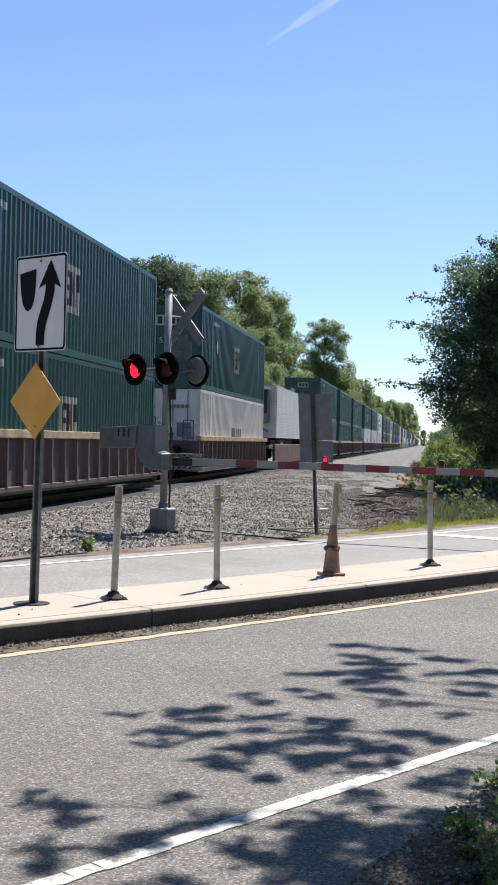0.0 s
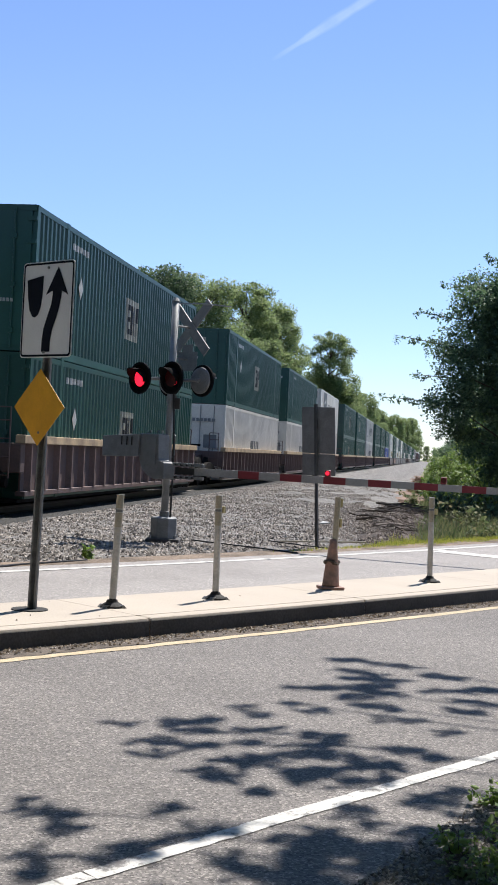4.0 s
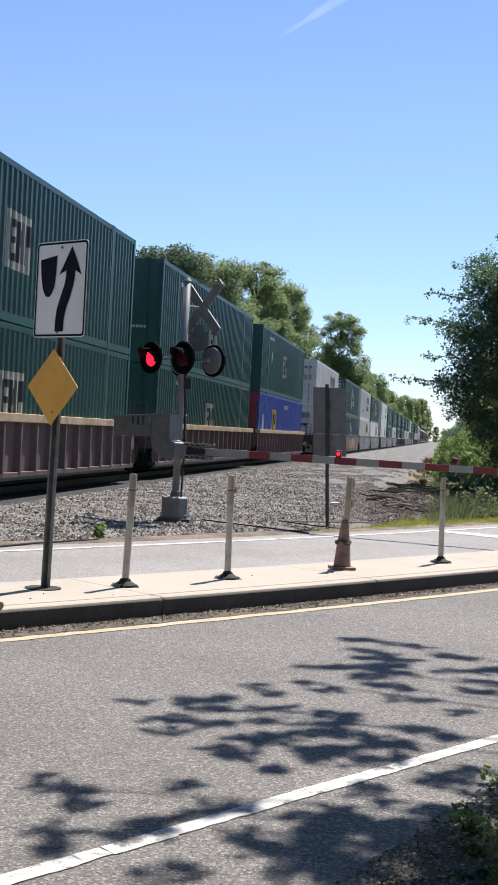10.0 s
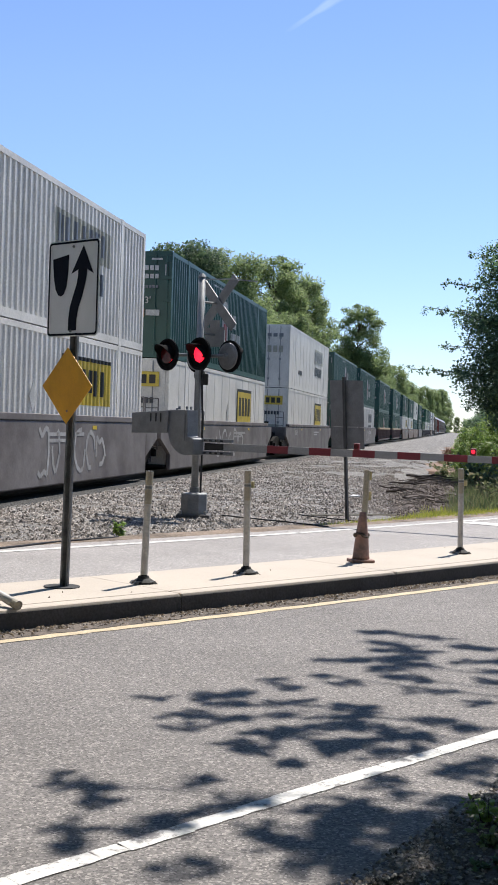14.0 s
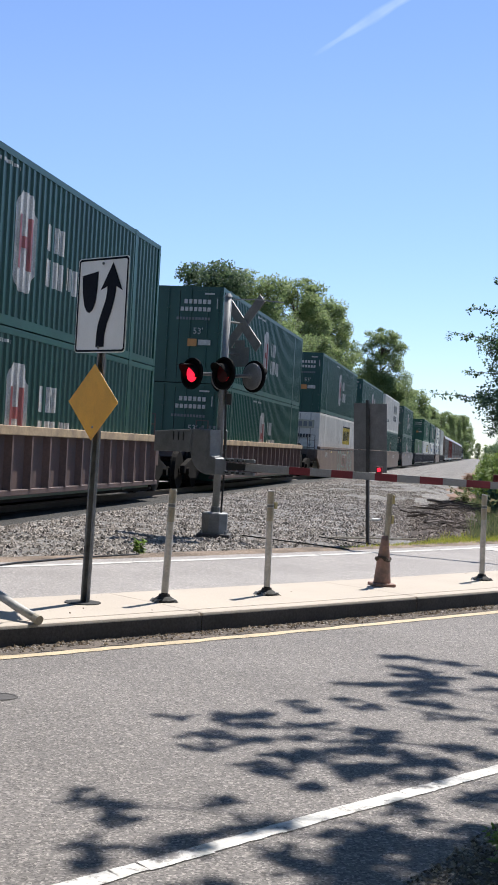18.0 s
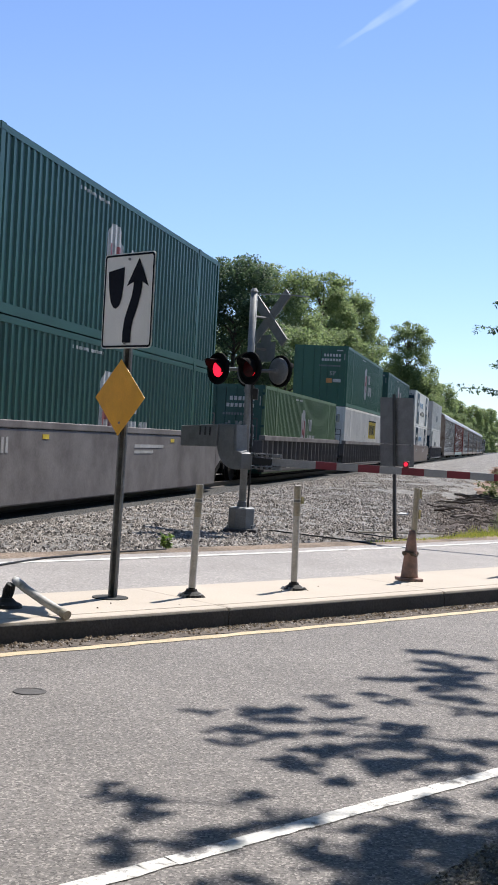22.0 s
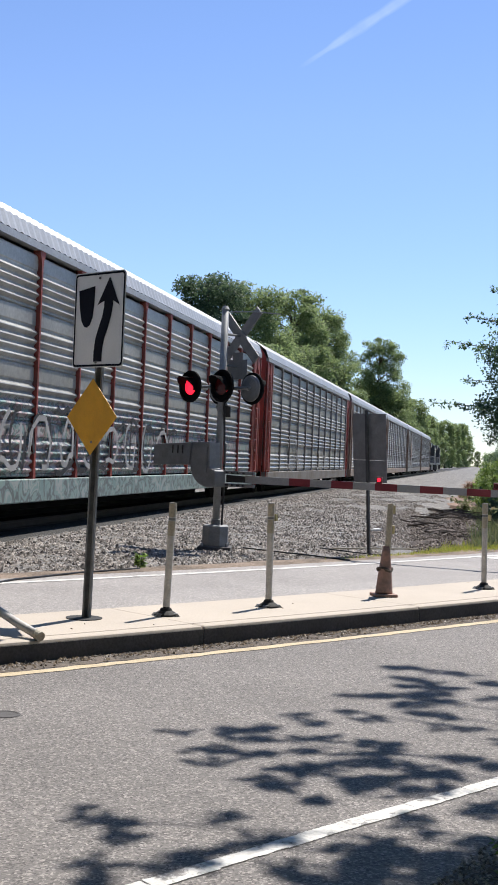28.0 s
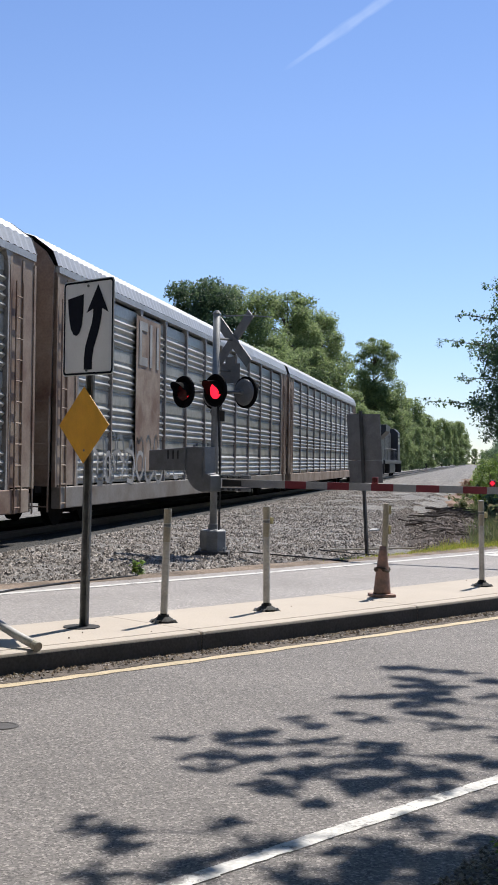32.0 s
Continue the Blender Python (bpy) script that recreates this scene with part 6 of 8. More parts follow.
# ---- locomotives ----
def locomotive():
    c = thing("locomotive", Matrix(), "black diesel locomotive with grey cab sides", "locomotive", "locomotives at the end of the train")
    part("frame_deck", box_shape(0.4, 21.8, -1.5, 1.5, 1.3, 1.6), LOCO_GREY, c, bevel=0.03)
    part("long_hood", Geo().prism([(-0.85, 1.6), (0.85, 1.6), (0.85, 4.1), (0.6, 4.35), (-0.6, 4.35), (-0.85, 4.1)], lambda u, v: (1.0, u, v), (14.8, 0, 0)), LOCO_BLACK, c, bevel=0.03)
    part("radiator_section", Geo().prism([(-0.9, 3.4), (0.9, 3.4), (1.5, 4.0), (1.5, 4.55), (-1.5, 4.55), (-1.5, 4.0)], lambda u, v: (0.9, u, v), (4.6, 0, 0)), LOCO_BLACK, c, bevel=0.03)
    cab = part("cab", Geo().prism([(-1.5, 1.6), (1.5, 1.6), (1.5, 4.2), (1.1, 4.62), (-1.1, 4.62), (-1.5, 4.2)], lambda u, v: (16.2, u, v), (2.9, 0, 0)), LOCO_GREY, c, bevel=0.04)
    for xx in (16.6, 17.7):
        part("window", box_shape(xx, xx + 0.75, -1.515, -1.495, 3.1, 3.95), GLASS, cab)
    part("nose", Geo().prism([(-0.9, 1.6), (0.9, 1.6), (0.75, 3.0), (-0.75, 3.0)], lambda u, v: (19.1, u, v), (1.8, 0, 0)), LOCO_BLACK, c, bevel=0.08)
    part("fuel_tank", box_shape(7.2, 14.2, -1.4, 1.4, 0.45, 1.3), LOCO_BLACK, c, bevel=0.12)
    for i in range(6):
        part("hood_door", box_shape(6.2 + i * 1.5, 7.5 + i * 1.5, -0.872, -0.85, 1.9, 3.9), LOCO_BLACK, c)
    part("exhaust_stack", box_shape(9.2, 10.4, -0.4, 0.4, 4.35, 4.6), UNDER, c)
    g = Geo().tube([(0.6, -1.42, 2.6), (16.1, -1.42, 2.6)], 0.02, 6)
    for i in range(10):
        g.tube([(0.6 + i * 1.72, -1.42, 1.6), (0.6 + i * 1.72, -1.42, 2.6)], 0.018, 6)
    part("handrail", g, PALE_SPRAY, c)
    for e, d in ((0.4, -1), (21.8, 1)):
        part("pilot", box_shape(*sorted((e, e + d * 0.15)), -1.45, 1.45, 0.45, 1.3), LOCO_BLACK, c)
        part("coupler", box_shape(*sorted((e, e + d * 0.5)), -0.12, 0.12, 0.72, 0.98), UNDER, c)
    truck(c, 3.2)
    truck(c, 5.1)
    truck(c, 16.9)
    truck(c, 18.8)
    return c


lo = locomotive()
TRAIN.append((lo, 926.2, 0.0))
lo2 = copy_thing(lo, Matrix())
TRAIN.append((lo2, 949.6, 0.0))


# ---- crossing signal ----
MAST = Vector((-1.38, 20.26, -0.03))
FRONT = -ROAD_DIR                     # the way in which the first pair of lamps looks
FLASH, FLASH_START = 0.7425, 0.196      # seconds of each half, and when the second lamp first lights
SHUTTERS = []                         # (part, closed pose, open pose, lit in the first half)


def frame_of(origin, fwd):
    """Local y looks along fwd, z is up."""
    f = Vector(fwd).normalized()
    s = f.cross(Vector((0, 0, 1))).normalized()
    m = Matrix((s, f, Vector((0, 0, 1)))).transposed().to_4x4()
    return Matrix.Translation(origin) @ m


def ring_pts(r, y, n=24, z=0.0):
    return [(r * math.cos(6.2832 * k / n), y, z + r * math.sin(6.2832 * k / n)) for k in range(n)]


def lamp_head(parent, m, first, lit):
    """A flasher: round background, housing, hood, lens, and an added flap that hides the steady glow to blink it."""
    head = part("lamp_head", Geo().loft([ring_pts(0.255, 0.0), ring_pts(0.255, -0.012), ring_pts(0.145, -0.03), ring_pts(0.14, 0.0)], True, False), MATTE, parent)
    head.matrix_basis = m
    part("background_rim", Geo().loft([ring_pts(0.262, 0.012), ring_pts(0.262, -0.02), ring_pts(0.225, -0.02), ring_pts(0.225, 0.012), ring_pts(0.262, 0.012)], True, False), MATTE, head)
    part("back_cover", Geo().loft([ring_pts(0.22, -0.036), ring_pts(0.215, -0.06), ring_pts(0.17, -0.075), ring_pts(0.05, -0.08)]), SIGNAL_GREY, head, "grey back cover", smooth=False)
    if lit:
        part("lens", Geo().loft([ring_pts(0.138, -0.012), ring_pts(0.10, -0.002), ring_pts(0.05, 0.004)]), RED_GLOW, head, "glowing red lens", smooth=True)
    else:
        part("lens", Geo().loft([ring_pts(0.138, -0.012), ring_pts(0.10, -0.002), ring_pts(0.05, 0.004)]), LENS_DARK, head, "dark red lens", smooth=True)
    # hood: a tube cut back below
    g = Geo()
    n = 16
    a0, a1 = radians(-25), radians(205)
    v = []
    for i in range(n + 1):
        a = a0 + (a1 - a0) * i / n
        ln = 0.06 + 0.17 * max(0.0, math.sin(a)) ** 0.7
        for rr, y in ((0.156, 0.0), (0.156, ln), (0.148, ln), (0.148, 0.0)):
            v.append((rr * math.cos(a), y, rr * math.sin(a)))
    f = []
    for i in range(n):
        for j in range(4):
            k = (j + 1) % 4
            f.append((i * 4 + j, i * 4 + k, (i + 1) * 4 + k, (i + 1) * 4 + j))
    g.add(v, f)
    part("hood", g, MATTE, head)
    if lit:
        # added flap, coloured like an unlit lens, stands in for the lamp going out
        fl = part("flap", Geo().loft([ring_pts(0.144, 0.0, 24, -0.144), ring_pts(0.144, 0.004, 24, -0.144)]), LENS_DARK, head, "added dark red flap that covers the lit lens to blink it")
        closed = Matrix.Translation((0, 0.007, 0.144))
        SHUTTERS.append((fl, closed, closed @ pose(0, 0, 0, 86), first))
        fl.matrix_basis = closed
    return head


sig = thing("crossing_signal", Matrix.Translation(MAST), "grey crossing signal mast with flashing red lamps and crossbuck", "crossing signal")
part("mast", Geo().tube([(0, 0, 0.3), (0.02, 0, 3.9)], 0.060, 14), STEEL, sig, smooth=True)
g = Geo()
oct_ = [(0.20 * math.cos(0.3927 + 0.7854 * k), 0.20 * math.sin(0.3927 + 0.7854 * k)) for k in range(8)]
g.loft([[(u * 1.12, v * 1.12, 0.03) for u, v in oct_], [(u * 1.12, v * 1.12, 0.355) for u, v in oct_], [(u * 1.0, v * 1.0, 0.375) for u, v in oct_], [(u * 0.42, v * 0.42, 0.38) for u, v in oct_], [(u * 0.40, v * 0.40, 0.47) for u, v in oct_]])
part("junction_base", g, SIGNAL_GREY, sig, bevel=0.01)
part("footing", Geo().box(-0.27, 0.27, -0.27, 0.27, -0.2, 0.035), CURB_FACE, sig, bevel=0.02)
g = Geo()
for u, v in ((0.2, 0.2), (-0.2, 0.2), (0.2, -0.2), (-0.2, -0.2)):
    g.tube([(u, v, 0.03), (u, v, 0.09)], 0.025, 6)
part("anchor_bolt", g, STEEL, sig)
arm_z = 2.62
for sgn, fr, lit in ((1, FRONT, True), (-1, -FRONT, False)):
    off = fr * 0.20
    g = Geo().tube([off + ACROSS * -0.40 + Vector((0, 0, arm_z)), off + ACROSS * 0.40 + Vector((0, 0, arm_z))], 0.028, 8)
    g.tube([Vector((0, 0, arm_z)), off + Vector((0, 0, arm_z))], 0.035, 8)
    arm = part("crossarm", g, SIGNAL_GREY, sig)
    for side, first in ((-1, True), (1, False)):
        lamp_head(sig, frame_of(fr * 0.34 + ACROSS * 0.385 * side + Vector((0, 0, arm_z)), fr), first, lit)
        part("lamp_bracket", Geo().tube([off + ACROSS * 0.385 * side + Vector((0, 0, arm_z)), fr * 0.28 + ACROSS * 0.385 * side + Vector((0, 0, arm_z))], 0.04, 8), SIGNAL_GREY, sig)
part("terminal_box", Geo().box(-0.16, 0.16, -0.13, 0.13, arm_z - 0.11, arm_z + 0.14), BLACK, sig, bevel=0.015)
# crossbuck, seen from its grey back
cbm = frame_of(-FRONT * 0.34 + Vector((0.03, 0, 3.50)), -FRONT)
for a in (45, -45):
    w = radians(a)
    poly = [(-0.58, -0.085), (0.58, -0.085), (0.58, 0.085), (-0.58, 0.085)]
    g = Geo().prism([(u * math.cos(w) - v * math.sin(w), u * math.sin(w) + v * math.cos(w)) for u, v in poly], lambda u, v, a=a: (u, 0.016 * (1 if a > 0 else -1), v), (0, 0.022, 0))
    b = part("crossbuck_blade", g, SIGNAL_GREY, sig, "grey back of a crossbuck blade")
    b.matrix_basis = cbm
g = Geo().prism([(-0.23, -0.2), (0.23, -0.2), (0.23, 0.12), (0.12, 0.12), (0.12, 0.24), (-0.12, 0.24), (-0.12, 0.12), (-0.23, 0.12)], lambda u, v: (u, 0, v), (0, 0.004, 0))
b = part("track_count_plate", g, SIGNAL_GREY, sig, "grey back of a small plate")
b.matrix_basis = frame_of(-FRONT * 0.30 + Vector((0.03, 0, 2.98)), -FRONT)
part("sign_clamp", Geo().tube([Vector((0.02, 0, 3.5)), -FRONT * 0.33 + Vector((0.03, 0, 3.5))], 0.022, 6).tube([Vector((0.02, 0, 2.98)), -FRONT * 0.29 + Vector((0.03, 0, 2.98))], 0.02, 6), SIGNAL_GREY, sig)
part("mast_cap", Geo().loft([[(p[0] + 0.02, p[1], 3.9) for p in [(0.075 * math.cos(k * 0.5236), 0.075 * math.sin(k * 0.5236)) for k in range(12)]], [(0.02 + 0.03 * math.cos(k * 0.5236), 0.03 * math.sin(k * 0.5236), 3.96) for k in range(12)]]), SIGNAL_GREY, sig)
part("stay_rod", Geo().tube([(0.02, 0, 3.86), (0.5, -0.1, 3.87), (0.93, -0.2, 3.83)], 0.011, 6), STEEL, sig)
part("bell", Geo().loft([[(0.02 + 0.10 * math.cos(k * 0.5236), 0.13, 2.3 + 0.10 * math.sin(k * 0.5236)) for k in range(12)], [(0.02 + 0.05 * math.cos(k * 0.5236), 0.19, 2.3 + 0.05 * math.sin(k * 0.5236)) for k in range(12)]]), SIGNAL_GREY, sig)
part("relay_box", Geo().box(0.07, 0.17, -0.07, 0.05, 2.14, 2.32), BLACK, sig, "small dark box clamped to the mast", bevel=0.01)
part("conduit", Geo().tube([(0.10, -0.06, 0.35), (0.11, -0.06, 1.0), (0.10, -0.09, 1.6), (0.06, -0.06, 2.5)], 0.018, 6), BLACK, sig)

# the gate: a drum-shaped mechanism case, counterweight and a striped arm held level
gate = thing("crossing_gate", Matrix.Translation(MAST), "lowered crossing gate with red and white striped arm", "crossing gate")
GZ = 1.10
gfr = frame_of(FRONT * 0.24 + Vector((0, 0, 0)), FRONT)   # x: across (left as seen from its front), y: forward
case = []
for k in range(15):
    a = radians(180 + 100 * k / 14)
    case.append((0.44 * math.cos(a) + 0.08, GZ + 0.28 + 0.37 * math.sin(a) * 1.05))
poly = [(-0.36, GZ + 0.62), (-0.36, GZ + 0.28)] + case[1:] + [(0.26, GZ - 0.10), (0.26, GZ + 0.16), (0.12, GZ + 0.20), (0.10, GZ + 0.62)]
U_ = ACROSS
g = Geo().prism(poly, lambda u, v: tuple(U_ * u + FRONT * 0.30 + Vector((0, 0, v))), tuple(FRONT * -0.24))
cs = part("mechanism_case", g, SIGNAL_GREY, gate, bevel=0.015)
part("case_lid", Geo().prism([(-0.20, GZ + 0.12), (0.06, GZ + 0.12), (0.06, GZ + 0.56), (-0.20, GZ + 0.56)], lambda u, v: tuple(U_ * u + FRONT * 0.315 + Vector((0, 0, v))), tuple(FRONT * -0.012)), SIGNAL_GREY, cs)
g = Geo()
for u, v in ((-0.2, GZ + 0.63), (-0.02, GZ + 0.63), (0.08, GZ + 0.63), (-0.26, GZ + 0.6)):
    g.tube([U_ * u + FRONT * 0.2 + Vector((0, 0, v)), U_ * u + FRONT * 0.2 + Vector((0, 0, v + 0.05))], 0.022, 6)
tagged(part("case_bolt", g, STEEL, cs), kind="stuff")
part("u_bolt", Geo().tube([(0.08, -0.05, GZ + 0.65), (0.12, -0.08, GZ + 0.6), (0.12, -0.08, GZ + 0.3), (0.08, -0.05, GZ + 0.25)], 0.014, 6), STEEL, gate)
# counterweights on the short end of the arm
g = Geo().prism([(-1.25, GZ + 0.22), (-0.34, GZ + 0.24), (-0.32, GZ + 0.61), (-1.25, GZ + 0.56)], lambda u, v: tuple(U_ * u + FRONT * 0.34 + Vector((0, 0, v))), tuple(FRONT * -0.035))
part("counterweight_arm", g, SIGNAL_GREY, gate, bevel=0.008)
g = Geo()
for u in (-0.75, -0.62, -0.5):
    g.tube([U_ * u + FRONT * 0.345 + Vector((0, 0, GZ + 0.42)), U_ * u + FRONT * 0.345 + Vector((0, 0, GZ + 0.56))], 0.012, 6)
part("slot_bolt", g, BLACK, gate)
# the arm swings on its own line, a little off square to the lamps
ARM = Vector((math.cos(radians(-24)), math.sin(radians(-24)), 0))
arm_at = lambda u, v: tuple(ARM * u + FRONT * 0.14 + Vector((0, 0, GZ + 0.045 - 0.0065 * u + v)))
for z0, z1 in ((0.075, 0.13), (-0.13, -0.075)):
    part("clamp_plate", Geo().prism([(0.12, z0), (0.80, z0), (0.80, z1), (0.12, z1)], arm_at, tuple(FRONT * 0.05)), SIGNAL_GREY, gate, bevel=0.006)
part("shear_bracket", Geo().prism([(0.30, -0.06), (0.62, -0.05), (0.62, 0.05), (0.30, 0.06)], arm_at, tuple(FRONT * 0.03)), BLACK, gate)
g = Geo()
for u in (0.34, 0.44, 0.54, 0.64):
    for v in (-0.10, 0.10):
        c0 = Vector(arm_at(u, v)) + FRONT * 0.05
        g.tube([c0, c0 + FRONT * 0.035], 0.018, 6)
tagged(part("clamp_bolt", g, BLACK, gate), kind="stuff")
u = 0.60
i = 0
while u < 7.4:
    ln = 0.79 if i == 0 else 0.36
    r0 = 0.062 - 0.0022 * u
    g = Geo().prism([(u, -r0), (u + ln, -r0 + 0.001), (u + ln, r0 - 0.001), (u, r0)], arm_at, tuple(FRONT * -0.05))
    part("arm_band", g, WHITE_BAND if i % 2 == 0 else RED_BAND, gate)
    u += ln
    i += 1
for u, first in ((2.88, True), (4.70, False), (6.9, True)):
    p = Vector(arm_at(u, 0.052)) + FRONT * -0.025
    hd = part("arm_lamp", Geo().box(-0.045, 0.045, -0.04, 0.03, 0.0, 0.105), RED_BAND, gate, "small red gate lamp", bevel=0.012)
    hd.matrix_basis = Matrix.Translation(p) @ frame_of((0, 0, 0), (-0.25, -1, 0))
    part("lens", Geo().loft([ring_pts(0.030, 0.031, 14, 0.056), ring_pts(0.022, 0.038, 14, 0.056)]), RED_GLOW, hd, "glowing red lens")
    # added flap hides the steady glow, so the arm lamp seems to blink
    fl = part("flap", Geo().loft([ring_pts(0.038, 0.0, 14, -0.038), ring_pts(0.038, 0.004, 14, -0.038)]), LENS_DARK, hd)
    closed = Matrix.Translation((0, 0.046, 0.094))
    fl.matrix_basis = closed
    SHUTTERS.append((fl, closed, closed @ pose(0, 0, 0, 88), first))

# ---- signs on the median ----
SIGN = Vector((-1.69, 9.83, 0.15))
ks = thing("keep_right_sign", Matrix.Translation(SIGN), "white arrow sign above a yellow diamond on a steel post", "road sign")
g = Geo()
prof = [(-0.045, 0.0), (-0.030, 0.0), (-0.020, -0.035), (0.020, -0.035), (0.030, 0.0), (0.045, 0.0), (0.045, 0.006), (0.026, 0.006), (0.016, -0.028), (-0.016, -0.028), (-0.026, 0.006), (-0.045, 0.006)]
sr = Vector((0.77, -0.64, 0))
sf = Vector((-0.64, -0.77, 0))
g.loft([[sr * u + sf * (v - 0.02) + Vector((0.012 * z, 0, z)) for u, v in prof] for z in (-0.05, 2.72)])
part("post", g, POST_STEEL, ks)
part("post_sleeve", Geo().tube([(0, 0, -0.04), (0, 0, 0.007)], [0.15, 0.145], 20), RUBBER, ks)


def rounded(w, h, r, n=5):
    pts = []
    for cx, cy, a0 in ((w - r, h - r, 0), (-w + r, h - r, 90), (-w + r, -h + r, 180), (w - r, -h + r, 270)):
        for k in range(n + 1):
            a = radians(a0 + 90 * k / n)
            pts.append((cx + r * math.cos(a), cy + r * math.sin(a)))
    return pts


def sign_place(cz, d, lean=0.0, cx=0.0):
    base = sf * d + Vector((0.012 * cz + cx, 0, cz))
    rgt = sr + Vector((0, 0, 0.0))
    up = (Vector((0, 0, 1)) + sr * lean).normalized()
    return lambda u, v: tuple(base + rgt * u + up * v)


pl = part("sign_panel", Geo().prism(rounded(0.305, 0.381, 0.035), sign_place(2.375, 0.012), tuple(sf * -0.003)), SIGN_WHITE, ks)
# black border, obstacle and arrow
outer, inner = rounded(0.297, 0.373, 0.03), rounded(0.281, 0.357, 0.02)
pf = sign_place(2.375, 0.0145)
g = Geo()
n = len(outer)
g.add([pf(u, v) for u, v in outer] + [pf(u, v) for u, v in inner], [(k, (k + 1) % n, n + (k + 1) % n, n + k) for k in range(n)])
part("border", g.mesh("border", SIGN_BLACK), SIGN_BLACK, pl)
poly = [(-0.25, 0.24), (-0.055, 0.27), (-0.06, 0.12), (-0.075, 0.02), (-0.105, -0.04), (-0.14, -0.06), (-0.175, -0.05), (-0.21, 0.0), (-0.235, 0.1)]
part("obstacle_shape", Geo().prism(poly, pf, tuple(sf * 0.0012)), SIGN_BLACK, pl)
left = [(-0.045, -0.335), (-0.045, -0.25), (-0.03, -0.15), (0.01, -0.05), (0.045, 0.03), (0.06, 0.10), (0.062, 0.15)]
right = [(0.055, -0.335), (0.055, -0.25), (0.075, -0.16), (0.12, -0.06), (0.15, 0.03), (0.165, 0.10), (0.167, 0.15)]
g = Geo()
for i in range(len(left) - 1):
    g.add([Vector(pf(*left[i])) + sf * 0.001, Vector(pf(*right[i])) + sf * 0.001, Vector(pf(*right[i + 1])) + sf * 0.001, Vector(pf(*left[i + 1])) + sf * 0.001], [(0, 1, 2, 3)])
g.add([Vector(pf(u, v)) + sf * 0.001 for u, v in ((-0.02, 0.115), (0.06, 0.145), (0.165, 0.145), (0.245, 0.105), (0.118, 0.335))], [(0, 1, 2, 3, 4)])
part("arrow", g.mesh("arrow", SIGN_BLACK), SIGN_BLACK, pl)
dm = part("diamond_panel", Geo().prism([(0, -0.305), (0.30, 0), (0, 0.305), (-0.30, 0)], sign_place(1.60, 0.016, 0.0, -0.015), tuple(sf * -0.004)), SIGN_YELLOW, ks, "faded yellow diamond")
for z in (2.375 + 0.33, 2.375 - 0.34, 1.60 + 0.21, 1.60 - 0.2):
    c0 = sf * 0.018 + Vector((0.012 * z, 0, z))
    part("bolt", Geo().tube([c0, c0 + sf * 0.008], 0.011, 8), POST_STEEL, dm if z < 2 else pl)


def delineator(x, y, lean, twist, label="", h=0.93):
    d = thing("delineator_post", pose(x, y, 0.15, 0, 0, twist), label or "dirty white plastic delineator post on a rubber base", "delineator post", "delineator posts on the median")
    g = Geo()
    rings = []
    for rr, z in ((0.088, 0.0), (0.086, 0.016), (0.066, 0.032), (0.045, 0.046), (0.038, 0.065)):
        rings.append([(rr * 1.15 * math.cos(k * 0.3927), rr * math.sin(k * 0.3927), z) for k in range(16)])
    g.loft(rings)
    part("base", g, RUBBER, d)
    part("base_cap", Geo().prism([(-0.105, 0.0), (0.105, 0.0), (0.08, 0.026), (-0.08, 0.026)], lambda u, v: (u, -0.065, v), (0, 0.13, 0)), POST_STEEL, d)
    top = Vector((math.sin(radians(lean)), 0, math.cos(radians(lean))))
    q = lambda z: tuple(top * z)
    part("hinge", Geo().tube([q(0.05), q(0.10)], [0.030, 0.026], 12), RUBBER, d)
    tb = part("tube", Geo().tube([q(0.075), q(0.20), q(h - 0.03), q(h)], 0.0298, 20), TUBE_WHITE, d)
    for a, b in ((h - 0.115, h - 0.006), (h - 0.27, h - 0.15)):
        part("reflective_band", Geo().tube([q(a), q(b)], 0.0312, 20), TUBE_BAND, tb)
    part("band_tape", Geo().tube([q(h - 0.145), q(h - 0.125)], 0.0306, 20), POST_STEEL, tb)
    return d


d1 = delineator(-1.08, 10.2, 1.6, 25)
d2 = delineator(-0.26, 11.1, -0.8, 40)
d4 = delineator(2.01, 13.61, -1.4, 30)
for dd, dz in ((d2, 0.03), (d4, 0.0)):
    part("reflector_tab", Geo().box(0.028, 0.052, -0.02, 0.02, 0.74 + dz, 0.80 + dz), TAB_YELLOW, dd, "small pale yellow reflector tab")

# cone over a post
cn = thing("traffic_cone", pose(0.85, 12.43, 0.15, 0, 0, 15), "faded orange traffic cone, battered, pulled over a post", "traffic cone")
g = Geo()
rings = []
for rr, z in ((0.088, 0.03), (0.084, 0.06), (0.066, 0.22), (0.056, 0.31), (0.041, 0.44), (0.034, 0.50)):
    rings.append([(rr * (1 + 0.05 * math.sin(k * 1.3 + z * 9)) * math.cos(k * 0.3142) + 0.02 * z, rr * math.sin(k * 0.3142), z) for k in range(20)])
g.loft(rings)
part("cone_body", g, CONE, cn, smooth=True)
part("foot", Geo().prism(rounded(0.118, 0.115, 0.03), lambda u, v: (u, v, 0.0), (0, 0, 0.03)), CONE, cn, bevel=0.008)
g = Geo()
rings = []
for k in range(13):
    a = k / 12 * 6.2832
    rings.append((0.066 * math.cos(a), 0.066 * math.sin(a), 0.27 + 0.02 * math.sin(2 * a)))
g.tube(rings, [0.012 + 0.012 * (k % 3 == 0) for k in range(13)], 6)
part("torn_collar", g, WOOD_DARK, cn)
ptop = lambda z: (0.012 + 0.028 * z, 0, z)
tb = part("tube", Geo().tube([ptop(0.03), ptop(0.92)], 0.030, 18), TUBE_BAND, cn, "tan post inside the cone")
